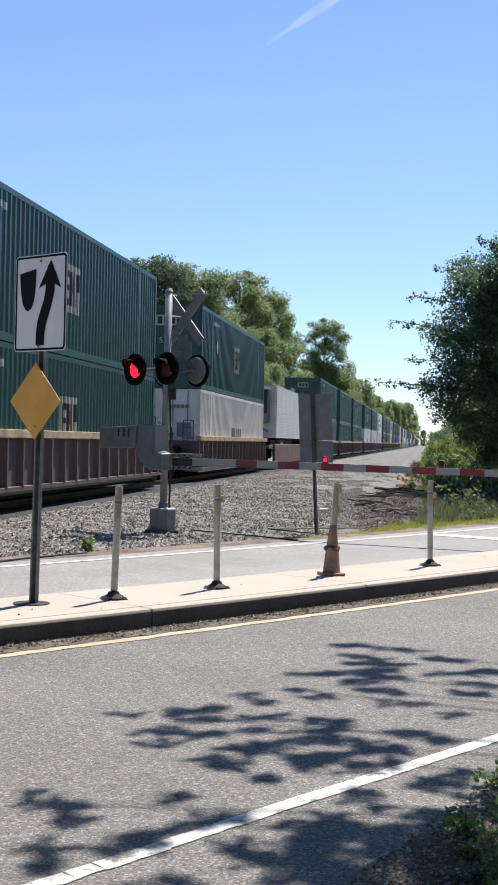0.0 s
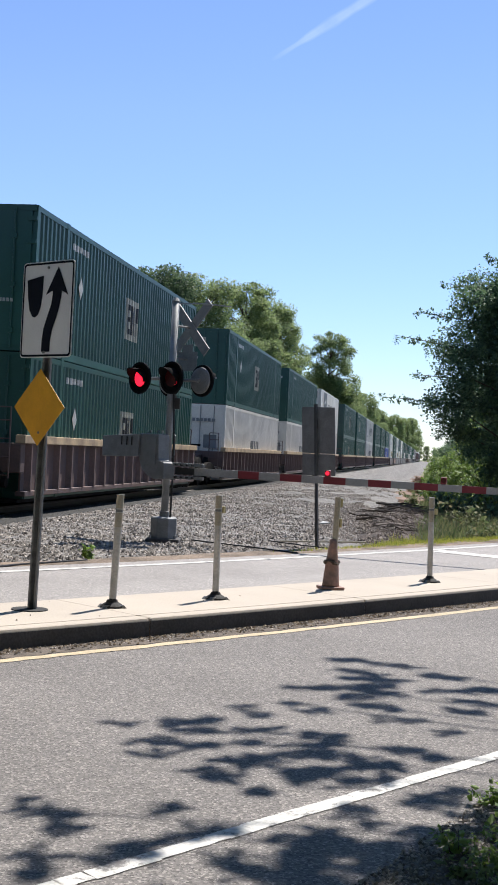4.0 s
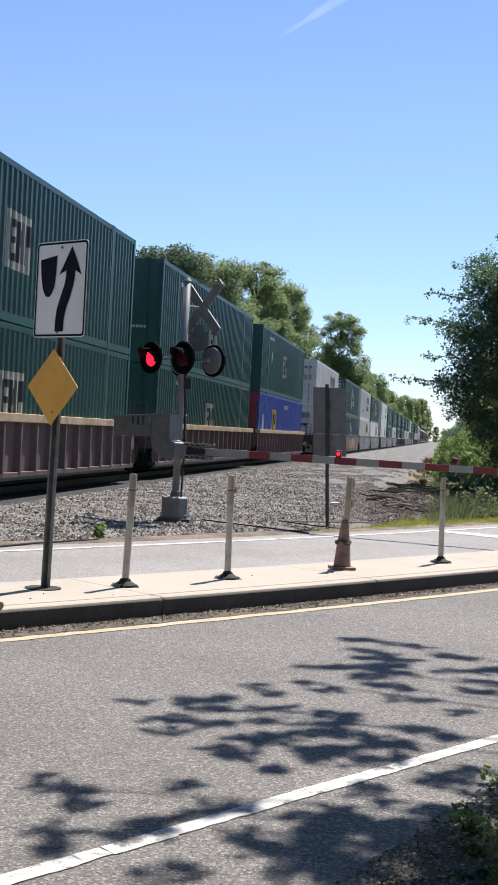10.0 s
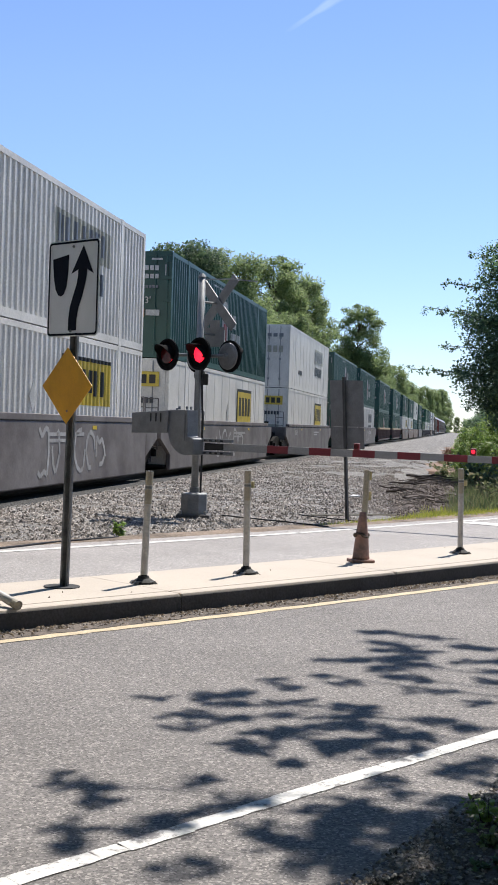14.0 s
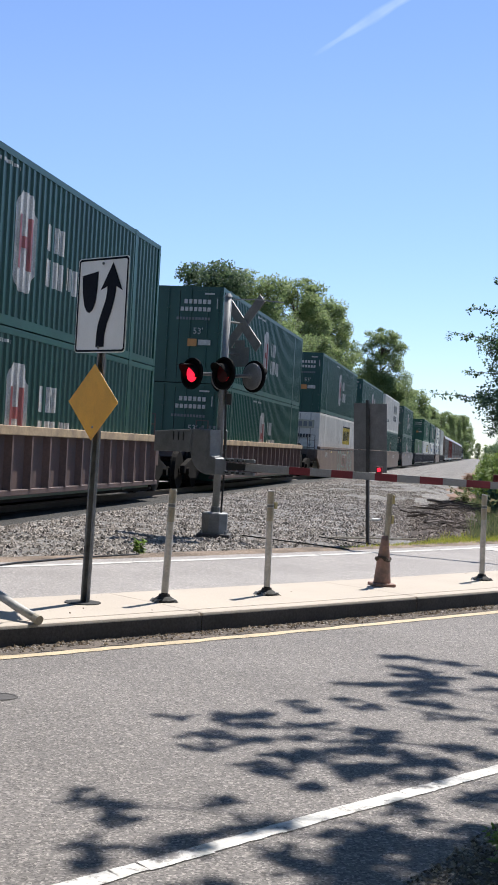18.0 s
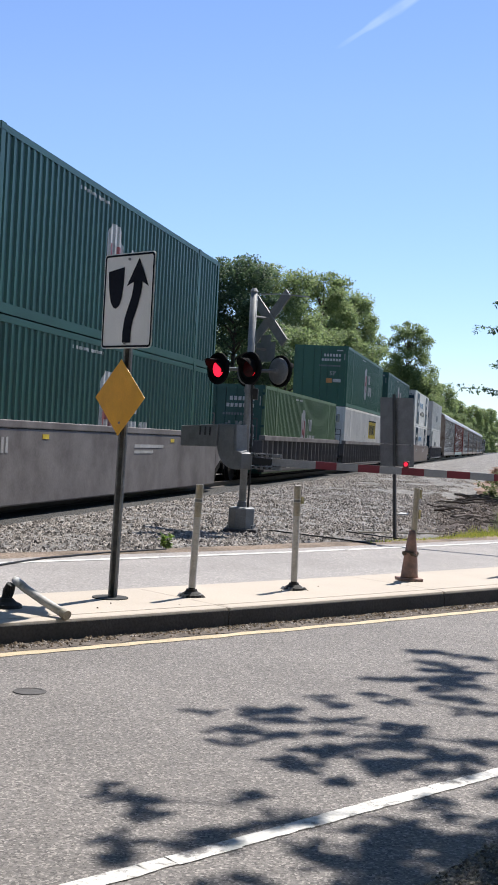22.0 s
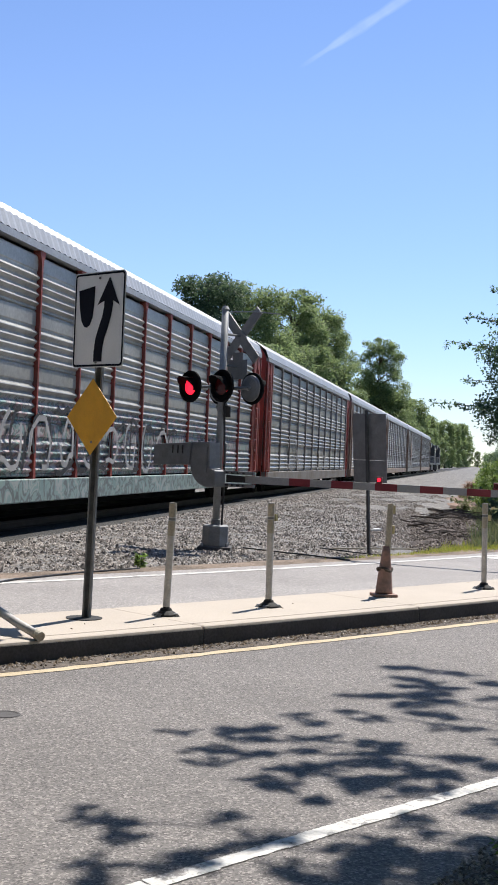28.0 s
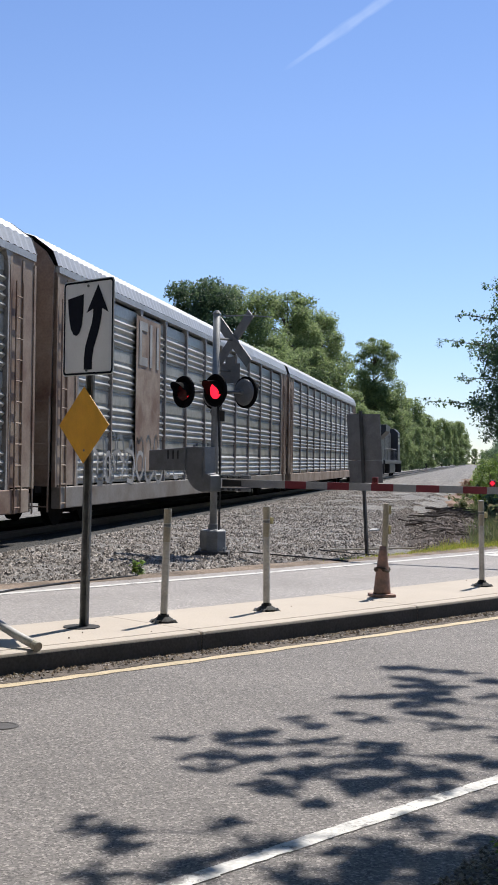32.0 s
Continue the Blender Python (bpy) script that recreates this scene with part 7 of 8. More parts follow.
for z in (0.62, 0.82):
    part("reflector_tab", Geo().box(0.06, 0.083, -0.02, 0.02, z, z + 0.085), TAB_YELLOW, tb, "small pale yellow reflector tab")

# the broken post, bent over the curb
bp_ = thing("broken_delineator", pose(-2.31, 8.98, 0.15), "broken delineator post bent flat towards the road", "delineator post", "delineator posts on the median")
rings = []
for rr, z in ((0.12, 0.0), (0.11, 0.025), (0.07, 0.045), (0.045, 0.07)):
    rings.append([(rr * math.cos(k * 0.3927), rr * math.sin(k * 0.3927), z) for k in range(16)])
part("base", Geo().loft(rings), RUBBER, bp_)
part("stub", Geo().tube([(0.0, 0.0, 0.06), (0.01, 0.01, 0.12), (0.03, 0.0, 0.17)], [0.04, 0.045, 0.035], 12), RUBBER, bp_)
pts = [(0.04, 0.05, 0.20), (0.16, -0.07, 0.15), (0.34, -0.22, 0.085), (0.53, -0.375, 0.026)]
tb = part("tube", Geo().tube(pts, [0.026, 0.030, 0.031, 0.032], 14), TUBE_WHITE, bp_, smooth=True)
part("reflective_band", Geo().tube([(0.06, 0.03, 0.192), (0.14, -0.05, 0.159)], 0.0315, 14), WHITE_VINYL, tb, smooth=True)
part("end_ring", Geo().tube([(0.495, -0.347, 0.037), (0.535, -0.380, 0.025)], 0.035, 14), TUBE_BAND, tb)

# ---- sign seen from behind, on its leaning post ----
sb = thing("road_sign_back", Matrix.Translation((1.11, 19.95, -0.04)), "grey back of two road sign panels on a leaning post", "road sign")
lean = Vector((-0.055, 0.0, 1.0)).normalized()
part("post", Geo().loft([[lean * z + sr * u + sf * v for u, v in ((-0.022, 0.015), (0.022, 0.015), (0.022, -0.025), (-0.022, -0.025))] for z in (-0.1, 2.34)]), DARK_STEEL, sb, "dark steel post")
for z0, z1, nm in ((1.545, 2.29, "sign_panel"), (1.19, 1.538, "plate")):
    for sgn in (-1, 1):
        fold = sf * (-0.055)
        a, b = sr * (0.001 * sgn), sr * (0.295 * sgn) + sf * (-0.07 if sgn > 0 else 0.02)
        dep = Vector(sf * -0.005)
        p4 = [lean * z0 + a, lean * z0 + b, lean * z1 + b, lean * z1 + a]
        p4 = [p + sf * -0.045 for p in p4]
        part(nm, Geo().loft([p4, [p + dep for p in p4]]), SIGNAL_GREY, sb)

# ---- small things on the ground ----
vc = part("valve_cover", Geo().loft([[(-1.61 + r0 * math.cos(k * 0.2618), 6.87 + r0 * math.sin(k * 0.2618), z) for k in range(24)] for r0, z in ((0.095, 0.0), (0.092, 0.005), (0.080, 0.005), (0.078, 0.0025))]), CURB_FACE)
tagged(vc, "small round iron valve cover set in asphalt", "valve cover")


def cable(name, pts, r, label, category, material=BLACK):
    fine = []
    for a, b in zip(pts, pts[1:]):
        for k in range(5):
            u = k / 5
            fine.append((a[0] * (1 - u) + b[0] * u + 0.02 * noise.noise((a[0] * 3 + u * 4, a[1], 1)), a[1] * (1 - u) + b[1] * u + 0.03 * noise.noise((a[0], u * 5, 2)), a[2] * (1 - u) + b[2] * u))
    fine.append(pts[-1])
    return tagged(part(name, Geo().tube(fine, r, 6), material), label, category)


cable("cable", [(-3.9, 12.2, 0.01), (-3.4, 12.88, 0.01), (-3.14, 13.83, 0.01), (-2.64, 14.81, 0.012), (-2.0, 15.6, 0.02)], 0.012, "thin black cable lying across the far lane", "cable")
# black tube modelled along the gate arm's shadow on the ballast
cable("ground_cable", [(-0.9, 19.9, 0.02), (-0.41, 19.45, 0.02), (0.2, 18.9, 0.02), (0.75, 18.35, 0.02)], 0.011, "thin black tube drawing a dark line on the ballast", "cable")
cable("ground_cable", [(0.35, 20.6, 0.02), (0.9, 19.9, 0.02), (1.35, 19.55, 0.02)], 0.010, "thin black tube drawing a dark line on the ballast", "cable")
cable("marker_stick", [(0.55, 20.5, 0.03), (2.0, 21.1, 0.04)], 0.016, "pale pole lying at the foot of the sign", "pole", TUBE_BAND)
tagged(part("trash_scrap", Geo().prism([(0, 0), (0.16, 0.03), (0.2, 0.1), (0.05, 0.12)], lambda u, v: on_track(25.5 + v, 2.2 - u, 0.06 + 0.2 * v), (0, 0, 0.03)), WHITE_VINYL), "scrap of pale litter on the ballast", "litter")


# ---- plants ----
def leaf_cloud(g, centre, radius, n, size, r, flat=0.8):
    """n small folded leaves in a flattened ball of that radius."""
    q = np.random.RandomState(r.randrange(1 << 30))
    u = radius * q.random_sample(n) ** 0.45
    th, cz = q.uniform(0, 6.2832, n), q.uniform(-1, 1, n)
    sn = np.sqrt(1 - cz * cz)
    p = np.array(centre) + np.stack([u * sn * np.cos(th), u * sn * np.sin(th), flat * u * cz], 1)
    a, b = q.uniform(0, 6.2832, n), q.normal(0, 0.6, n)
    d = np.stack([np.cos(a) * np.cos(b), np.sin(a) * np.cos(b), np.sin(b) - 0.15], 1)
    s = np.cross(d, np.stack([q.normal(0, 0.5, n), q.normal(0, 0.5, n), np.ones(n)], 1))
    s /= np.linalg.norm(s, axis=1, keepdims=True) + 1e-9
    up = np.cross(s, d)
    ln = (size * q.uniform(0.6, 1.35, n))[:, None]
    w = ln * q.uniform(0.26, 0.4, n)[:, None]
    mid = p + d * ln * 0.5 - up * w * 0.25
    k = len(g.v)
    g.v += [tuple(v) for v in np.stack([p, mid + s * w, p + d * ln, mid - s * w], 1).reshape(-1, 3).tolist()]
    g.f += [f for i in range(k, k + 4 * n, 4) for f in ((i, i + 1, i + 2), (i, i + 2, i + 3))]


def tree(name, label, h, crown_r, crown_lo, clumps, per, leaf, mat_leaf, seed, trunk_r=None, lean=0.0, rough_=0.3, tight=1.0):
    r = random.Random(seed)
    t = thing(name, Matrix(), label, "tree", "trees along the track")
    tr = trunk_r or h * 0.018
    g = Geo()
    pts = [(0, 0, -0.6)] + [(lean * h * u + 0.15 * math.sin(u * 5 + seed) * u, 0.12 * math.cos(u * 4 + seed) * u, h * 0.86 * u) for u in (0.15, 0.35, 0.55, 0.75, 1.0)]
    g.tube(pts, [tr * 1.3, tr, tr * 0.8, tr * 0.6, tr * 0.35, tr * 0.1], 9)
    cl = Geo()
    for i in range(clumps):
        u = r.random()
        zz = crown_lo + (h - crown_lo) * (i + 0.5) / clumps
        f = (zz - crown_lo) / (h - crown_lo)
        env = crown_r * (math.sin(math.pi * min(1, 0.12 + 0.80 * f ** 0.8)) ** 0.65)
        a = i * 2.399 + r.uniform(-0.5, 0.5)
        rad = env * (r.uniform(0.35, 1.0) ** 0.6) * (0.85 + rough_ * noise.noise((math.cos(a) * 1.5, math.sin(a) * 1.5, zz * (0.3 if rough_ < 0.4 else 0.8) + seed)))
        c = (lean * zz + rad * math.cos(a), rad * math.sin(a), zz + r.uniform(-0.3, 0.3))
        if i % 2 == 0:
            zb = max(crown_lo * 0.6, zz - rad * 0.55)
            zb = min(zb, h * 0.8)
            bx, by = (float(np.interp(zb, [p[2] for p in pts], [p[k] for p in pts])) for k in (0, 1))
            g.tube([(bx, by, zb), (bx + (c[0] - bx) * 0.5, by + (c[1] - by) * 0.5, (zb + zz) / 2 + 0.2), c], [tr * 0.34, tr * 0.2, tr * 0.06], 5)
        cr = crown_r * r.uniform(0.20, 0.36) * tight
        leaf_cloud(cl, c, cr, int(per * (cr / (crown_r * 0.28 * tight)) ** 2), leaf, r, r.uniform(0.6, 0.85))
        if r.random() < 0.25:
            leaf_cloud(cl, (c[0] * 1.18, c[1] * 1.18, c[2] + r.uniform(-0.3, 0.4)), cr * 0.5, per // 4, leaf, r, 0.7)
    part("trunk", g.mesh("trunk", BARK, True), BARK, t)
    part("crown", cl.mesh("crown", mat_leaf), mat_leaf, t)
    return t


def put_tree(src, x, y, z=-0.3, turn=0.0, sc=1.0):
    ob = copy_thing(src, Matrix())
    ob.scale = (sc, sc, sc)
    ob.location = (x, y, z)
    ob.rotation_euler = (0, 0, radians(turn))
    return ob


# woods behind the train
T_OAK = tree("oak_tree", "dark green oak behind the track", 15.2, 4.6, 3.0, 80, 640, 0.21, LEAF_DARK, 2, None, 0.0, 0.55, 0.9)
T_ASH = tree("woodland_tree", "leafy green tree in the wood behind the track", 17.0, 5.0, 2.0, 88, 560, 0.23, LEAF_FAR, 3, None, 0.0, 0.55, 0.95)
T_TALL = tree("tall_tree", "tall green tree with an open crown", 21.0, 5.4, 3.0, 84, 460, 0.27, LEAF_FAR, 5, None, 0.0, 0.6, 0.85)
T_LIGHT = tree("young_tree", "light green young tree at the wood's edge", 9.5, 3.4, 0.6, 54, 320, 0.20, LEAF_FAR, 7)
T_FAR = tree("distant_tree", "leafy green tree in the far wood, copied unseen behind the eye to block skylight", 17.0, 5.0, 1.0, 60, 190, 0.42, LEAF_FAR, 9, None, 0.0, 0.5)
base = {"o": T_OAK, "a": T_ASH, "t": T_TALL, "l": T_LIGHT, "f": T_FAR}
WOODS = [("o", 88, 20.0, 0.95), ("a", 112, 21.5, 1.0), ("t", 135, 21, 0.95), ("a", 150, 20.5, 1.14), ("t", 168, 22.0, 1.02), ("l", 96, 17.5, 1.1), ("a", 122, 19, 0.75),
         ("t", 198, 16.8, 1.0), ("f", 222, 17, 0.8), ("f", 240, 16, 0.84), ("f", 270, 15.2, 0.9), ("f", 305, 15.5, 0.8), ("f", 345, 15, 0.88), ("f", 400, 15, 0.9), ("f", 470, 14, 1.05), ("f", 560, 13.5, 1.1), ("f", 680, 13, 1.4), ("f", 800, 13, 1.6),
         ("l", 53, 22, 0.74), ("l", 58, 22.5, 0.82), ("o", 61, 24, 0.5), ("l", 66, 22, 0.9), ("f", 50, 33, 0.45), ("l", 60, 27.5, 0.95), ("o", 66, 31, 0.66), ("l", 72, 22, 1.22), ("f", 80, 29, 0.65), ("l", 82, 23, 1.2), ("l", 36, 28, 0.6), ("f", 30, 36, 0.36), ("l", 104, 23, 1.2),
         ("l", 130, 17.2, 1.0), ("l", 158, 16.5, 1.1), ("l", 182, 15.5, 0.95), ("l", 196, 15.4, 1.45), ("l", 202, 18.6, 1.5), ("f", 225, 14.2, 0.55), ("f", 260, 13.8, 0.55), ("f", 320, 13.5, 0.62), ("f", 950, 12, 1.3), ("f", 1000, 4, 0.75), ("f", 1040, -3, 0.6), ("f", 1020, -9, 0.7)]
used = set()
for i, (k, s, o, sc) in enumerate(WOODS):
    x, y, _ = on_track(s, o)
    if k not in used:
        used.add(k)
        ob = base[k]
        ob.scale = (sc, sc, sc)
        ob.location = (x, y, -0.3)
        ob.rotation_euler = (0, 0, i * 1.3)
    else:
        put_tree(base[k], x, y, -0.3, i * 77 % 360, sc)

# trees on the near side of the line
T_R = tree("roadside_tree", "large dark-leaved tree beside the track", 8.3, 3.8, 1.5, 280, 500, 0.098, LEAF_NEAR, 12, 0.16, 0.0, 0.5, 0.62)
T_R.location = (9.15, 37.5, -0.35)
# long twigs that stand out from the crown over the line
tw, tl = Geo(), Geo()
r = random.Random(31)
for z0, z1, dx, dy in ((4.6, 5.75, -5.1, -0.6), (3.2, 3.95, -5.35, 0.4), (5.6, 6.5, -4.5, -0.3), (4.0, 4.7, -4.35, 0.8), (6.4, 7.5, -3.7, 0.2), (6.9, 8.3, -2.5, -0.4)):
    pts = [Vector((dx * u, dy * u, z0 + (z1 - z0) * u - 0.25 * u * u)) for u in (0.45, 0.6, 0.75, 0.88, 1.0)]
    tw.tube(pts, [0.03, 0.024, 0.016, 0.010, 0.004], 5)
    for a, b in zip(pts, pts[1:]):
        for k in range(5):
            u = (k + r.random()) / 5
            far = (a.x + (b.x - a.x) * u) / dx
            leaf_cloud(tl, a.lerp(b, u) + Vector((r.gauss(0, 0.05), r.gauss(0, 0.05), r.gauss(0, 0.06))), 0.42 - 0.32 * far, int(60 - 48 * far), 0.095, r, 0.6)
for k in range(54):
    u = r.random()
    leaf_cloud(tl, (-4.0 + 1.1 * u + r.uniform(0, 2.0), r.uniform(-1.6, 1.4), 4.6 + 2.6 * u + r.uniform(-0.5, 0.5)), r.uniform(0.35, 0.6), 150, 0.095, r, 0.7)
part("twig", tw.mesh("twig", BARK, True), BARK, T_R)
part("twig_leaves", tl.mesh("twig_leaves", LEAF_NEAR), LEAF_NEAR, T_R)
T_R2 = tree("roadside_tree", "dark-leaved tree beside the track", 9.5, 4.2, 0.5, 84, 180, 0.22, LEAF_NEAR, 14, 0.15)
T_R2.location = (13.4, 47, -0.35)
T_B = tree("sapling", "light green sapling at the edge of the trees", 3.6, 1.7, 0.15, 36, 150, 0.14, LEAF_LIGHT, 16, 0.04)
T_B.location = (9.5, 50, -0.35)
for i, (x, y, sc, src) in enumerate(((15.5, 39, 0.95, T_R2), (14.9, 58, 1.0, T_R2), (16.4, 72, 1.05, T_R2), (19.4, 92, 1.1, T_R2), (23.5, 120, 1.15, T_R2), (31, 165, 1.25, T_R2), (45, 240, 1.4, T_R2), (20, 60, 1.3, T_R2), (29, 100, 1.4, T_R2), (62, 350, 1.6, T_R2),
                                     (12.2, 66, 1.2, T_B), (10.6, 57, 0.8, T_B), (16.2, 90, 1.2, T_B), (6.9, 45, 0.52, T_B), (7.7, 46, 0.66, T_B), (7.2, 42, 0.45, T_B), (7.9, 51, 0.5, T_B), (12.7, 82, 0.28, T_R2), (15.0, 92, 0.33, T_R2), (17.5, 106, 0.36, T_R2), (20.2, 122, 0.4, T_R2), (24.4, 150, 0.45, T_R2), (9.9, 68, 0.42, T_B), (9.0, 60, 0.4, T_B)) + tuple(on_track(s_, o_)[:2] + (k_, T_B) for s_, o_, k_ in ((84, -3.6, 0.5), (96, -3.4, 0.6), (108, -3.8, 0.8), (122, -3.0, 0.7), (140, -3.4, 0.9), (160, -2.6, 0.8), (185, -2.8, 1.0), (215, -2.2, 1.0), (250, -2.6, 1.2), (300, -1.8, 1.2), (360, -1.5, 1.4)))):
    put_tree(src, x, y, -0.35, i * 97 % 360, sc)


def shrub(name, label, x, y, z, h, w, n, leaf, material, seed):
    r = random.Random(seed)
    t = thing(name, pose(x, y, z), label, "shrub")
    g, cl = Geo(), Geo()
    for i in range(max(5, n // 40)):
        a = r.uniform(0, 6.28)
        rr = w * r.uniform(0.2, 1.0)
        hh = h * r.uniform(0.5, 1.0)
        tip = (rr * math.cos(a), rr * math.sin(a), hh)
        g.tube([(tip[0] * 0.15, tip[1] * 0.15, -0.05), (tip[0] * 0.6, tip[1] * 0.6, hh * 0.55), tip], [h * 0.012, h * 0.009, h * 0.004], 5)
        for u in (0.45, 0.7, 0.95):
            leaf_cloud(cl, (tip[0] * u, tip[1] * u, hh * u), w * 0.24, n // (3 * max(5, n // 40)), leaf, r, 0.7)
    part("stems", g.mesh("stems", WOOD_DARK), WOOD_DARK, t)
    part("leaves", cl.mesh("leaves", material), material, t)
    return t


for i, (x, y, h, w, n, leaf, m_) in enumerate(((6.3, 27.5, 1.1, 0.9, 500, 0.13, WEEDS), (7.6, 29.5, 1.5, 1.2, 700, 0.14, LEAF_FAR), (5.3, 29.5, 0.8, 0.8, 400, 0.12, WEEDS), (8.4, 26.5, 1.2, 1.0, 600, 0.12, WEEDS), (6.9, 33.0, 1.3, 1.1, 600, 0.15, LEAF_NEAR), (5.9, 36.5, 1.2, 1.0, 500, 0.16, LEAF_NEAR), (9.5, 31, 1.6, 1.3, 700, 0.15, LEAF_FAR), (7.9, 40, 1.8, 1.4, 700, 0.18, LEAF_LIGHT), (4.9, 26.2, 0.55, 0.6, 300, 0.10, WEEDS), (6.3, 47, 0.42, 0.6, 300, 0.12, WEEDS), (7.0, 53, 0.45, 0.7, 300, 0.13, WEEDS), (8.2, 60, 0.5, 0.8, 300, 0.14, WEEDS), (5.8, 41, 0.32, 0.5, 300, 0.11, WEEDS), (9.4, 68, 0.6, 0.9, 300, 0.15, WEEDS))):
    shrub("roadside_shrub", "weedy green shrub on the grassy bank", x, y, -0.32, h, w, n, leaf, m_, 100 + i)
shrub("weed_tuft", "small bright green weed at the edge of the ballast", -2.05, 16.1, -0.02, 0.22, 0.16, 160, 0.055, LEAF_LIGHT, 130)
shrub("weed_tuft", "small green weed growing from the median joint", 3.35, 14.75, 0.14, 0.14, 0.14, 80, 0.06, LEAF_FAR, 131)
for i, (x, y, h, w, n, leaf, m_) in enumerate(((1.12, 5.42, 0.15, 0.10, 110, 0.034, LEAF_LIGHT), (1.34, 5.30, 0.2, 0.18, 200, 0.05, LEAF_LIGHT), (0.86, 4.72, 0.17, 0.12, 110, 0.035, LEAF_LIGHT), (1.02, 4.60, 0.2, 0.18, 240, 0.045, LEAF_LIGHT), (0.93, 4.28, 0.16, 0.16, 220, 0.03, LEAF_FAR), (1.22, 4.85, 0.24, 0.2, 260, 0.05, LEAF_LIGHT), (1.1, 4.1, 0.2, 0.2, 240, 0.05, LEAF_LIGHT), (1.5, 5.7, 0.2, 0.22, 240, 0.05, LEAF_NEAR), (0.84, 4.42, 0.10, 0.12, 150, 0.03, LEAF_FAR), (0.78, 4.22, 0.09, 0.12, 150, 0.03, LEAF_NEAR), (0.92, 4.55, 0.11, 0.1, 130, 0.03, LEAF_LIGHT), (0.88, 4.12, 0.10, 0.13, 170, 0.028, LEAF_FAR), (1.0, 4.9, 0.08, 0.1, 90, 0.03, LEAF_LIGHT))):
    shrub("verge_weed", "broad-leaved green weed on the verge", x, y, -0.02, h, w, n, leaf, m_, 140 + i)


def blades(name, label, n, where, h, material, seed):
    r = random.Random(seed)
    g = Geo()
    for _ in range(n):
        p = where(r)
        if p is None:
            continue
        x, y, z = p
        hh = h * r.uniform(0.4, 1.3)
        a = r.uniform(0, 6.28)
        w = hh * 0.022 + 0.004
        bx, by = r.gauss(0, 0.3) * hh, r.gauss(0, 0.3) * hh
        cx, cy = math.cos(a) * w, math.sin(a) * w
        k = len(g.v)
        g.v += [(x - cx, y - cy, z - 0.03), (x + cx, y + cy, z - 0.03), (x + bx * 0.4 + cx * 0.7, y + by * 0.4 + cy * 0.7, z + hh * 0.6), (x + bx * 0.4 - cx * 0.7, y + by * 0.4 - cy * 0.7, z + hh * 0.6), (x + bx, y + by, z + hh)]
        g.f += [(k, k + 1, k + 2, k + 3), (k + 3, k + 2, k + 4)]
    return tagged(part(name, g.mesh(name, material), material), label, "grass", kind="stuff")


def grass_strip(r):
    x = r.uniform(2.6, 13)
    o = 4.93 + abs(r.gauss(0, 0.9))
    px, py, _ = road_pt(x, o)
    if px * NX + py * NY > 0.75 + r.uniform(-0.3, 0.3) + max(0.0, 1.3 - 2.2 * (o - 4.95)):
        return None
    return px, py, -0.06 - 0.1 * min(1, (o - 4.95) / 1.5)


def tall_weeds(r):
    s, o = r.uniform(22, 46), r.uniform(-7, 0.2)
    x, y, _ = on_track(s, o)
    if float(road_off(x, y)) < 6.0:
        return None
    return x, y, -0.32


blades("roadside_grass", "yellow-green grass along the far lane", 30000, grass_strip, 0.10, GRASS, 201)
blades("tall_weeds", "tall dry weeds on the bank below the trees", 26000, tall_weeds, 0.42, WEEDS, 202)
blades("green_line_side_weeds", "green weeds on the bank along the line", 9000, lambda r: on_track(r.uniform(55, 150), -1.4 - abs(r.gauss(0, 1.8)), -0.25), 0.6, WEEDS, 204)
blades("line_side_weeds", "rust-brown weeds beside the ballast", 2600, lambda r: on_track(r.uniform(60, 100), r.uniform(-1.2, 1.1), -0.25), 0.42, mat("dry_brown_weeds", (0.22, 0.12, 0.065), 0.9, bump=0), 203)

# ---- the tree that shades the near lane, its boughs over the road above the view ----
BOUGHS_HIGH = [(0.66, 9.08, 0.87, 9.06), (0.94, 9.02, 1.23, 8.86), (0.69, 8.68, 1.0, 8.43), (0.29, 7.9, 0.55, 7.93), (0.49, 7.89, 1.01, 8.14), (0.65, 8.35, 1.07, 8.33), (0.56, 7.64, 0.93, 7.79), (0.66, 7.49, 0.95, 7.39), (0.77, 8.0, 1.02, 7.8), (1.26, 8.64, 1.55, 8.52), (1.24, 7.97, 1.69, 8.22), (1.28, 7.77, 1.64, 7.65), (1.26, 7.44, 1.49, 7.38), (1.53, 8.2, 1.85, 8.12), (0.26, 7.42, 0.36, 7.38), (0.36, 7.23, 0.47, 7.17), (0.76, 7.1, 1.04, 7.06), (1.07, 6.84, 1.22, 6.79)]
BOUGHS_MIDDLE = [(-0.69, 6.59, -0.53, 6.66), (-0.38, 6.7, -0.1, 6.87), (-0.25, 6.91, -0.08, 6.9), (-0.31, 6.52, -0.1, 6.59), (-0.07, 7.17, 0.08, 7.19), (0.03, 7.03, 0.19, 7.08), (-0.02, 6.64, 0.2, 6.69), (0.0, 6.41, 0.16, 6.36), (0.28, 6.55, 0.62, 6.63), (0.25, 6.31, 0.52, 6.46), (-0.55, 6.35, -0.36, 6.33), (-0.41, 6.23, -0.13, 6.34), (-0.45, 6.03, -0.31, 5.99), (-0.1, 6.01, 0.21, 6.02), (0.01, 5.98, 0.18, 5.93), (0.21, 6.13, 0.55, 6.22), (0.39, 6.28, 0.53, 6.12)]
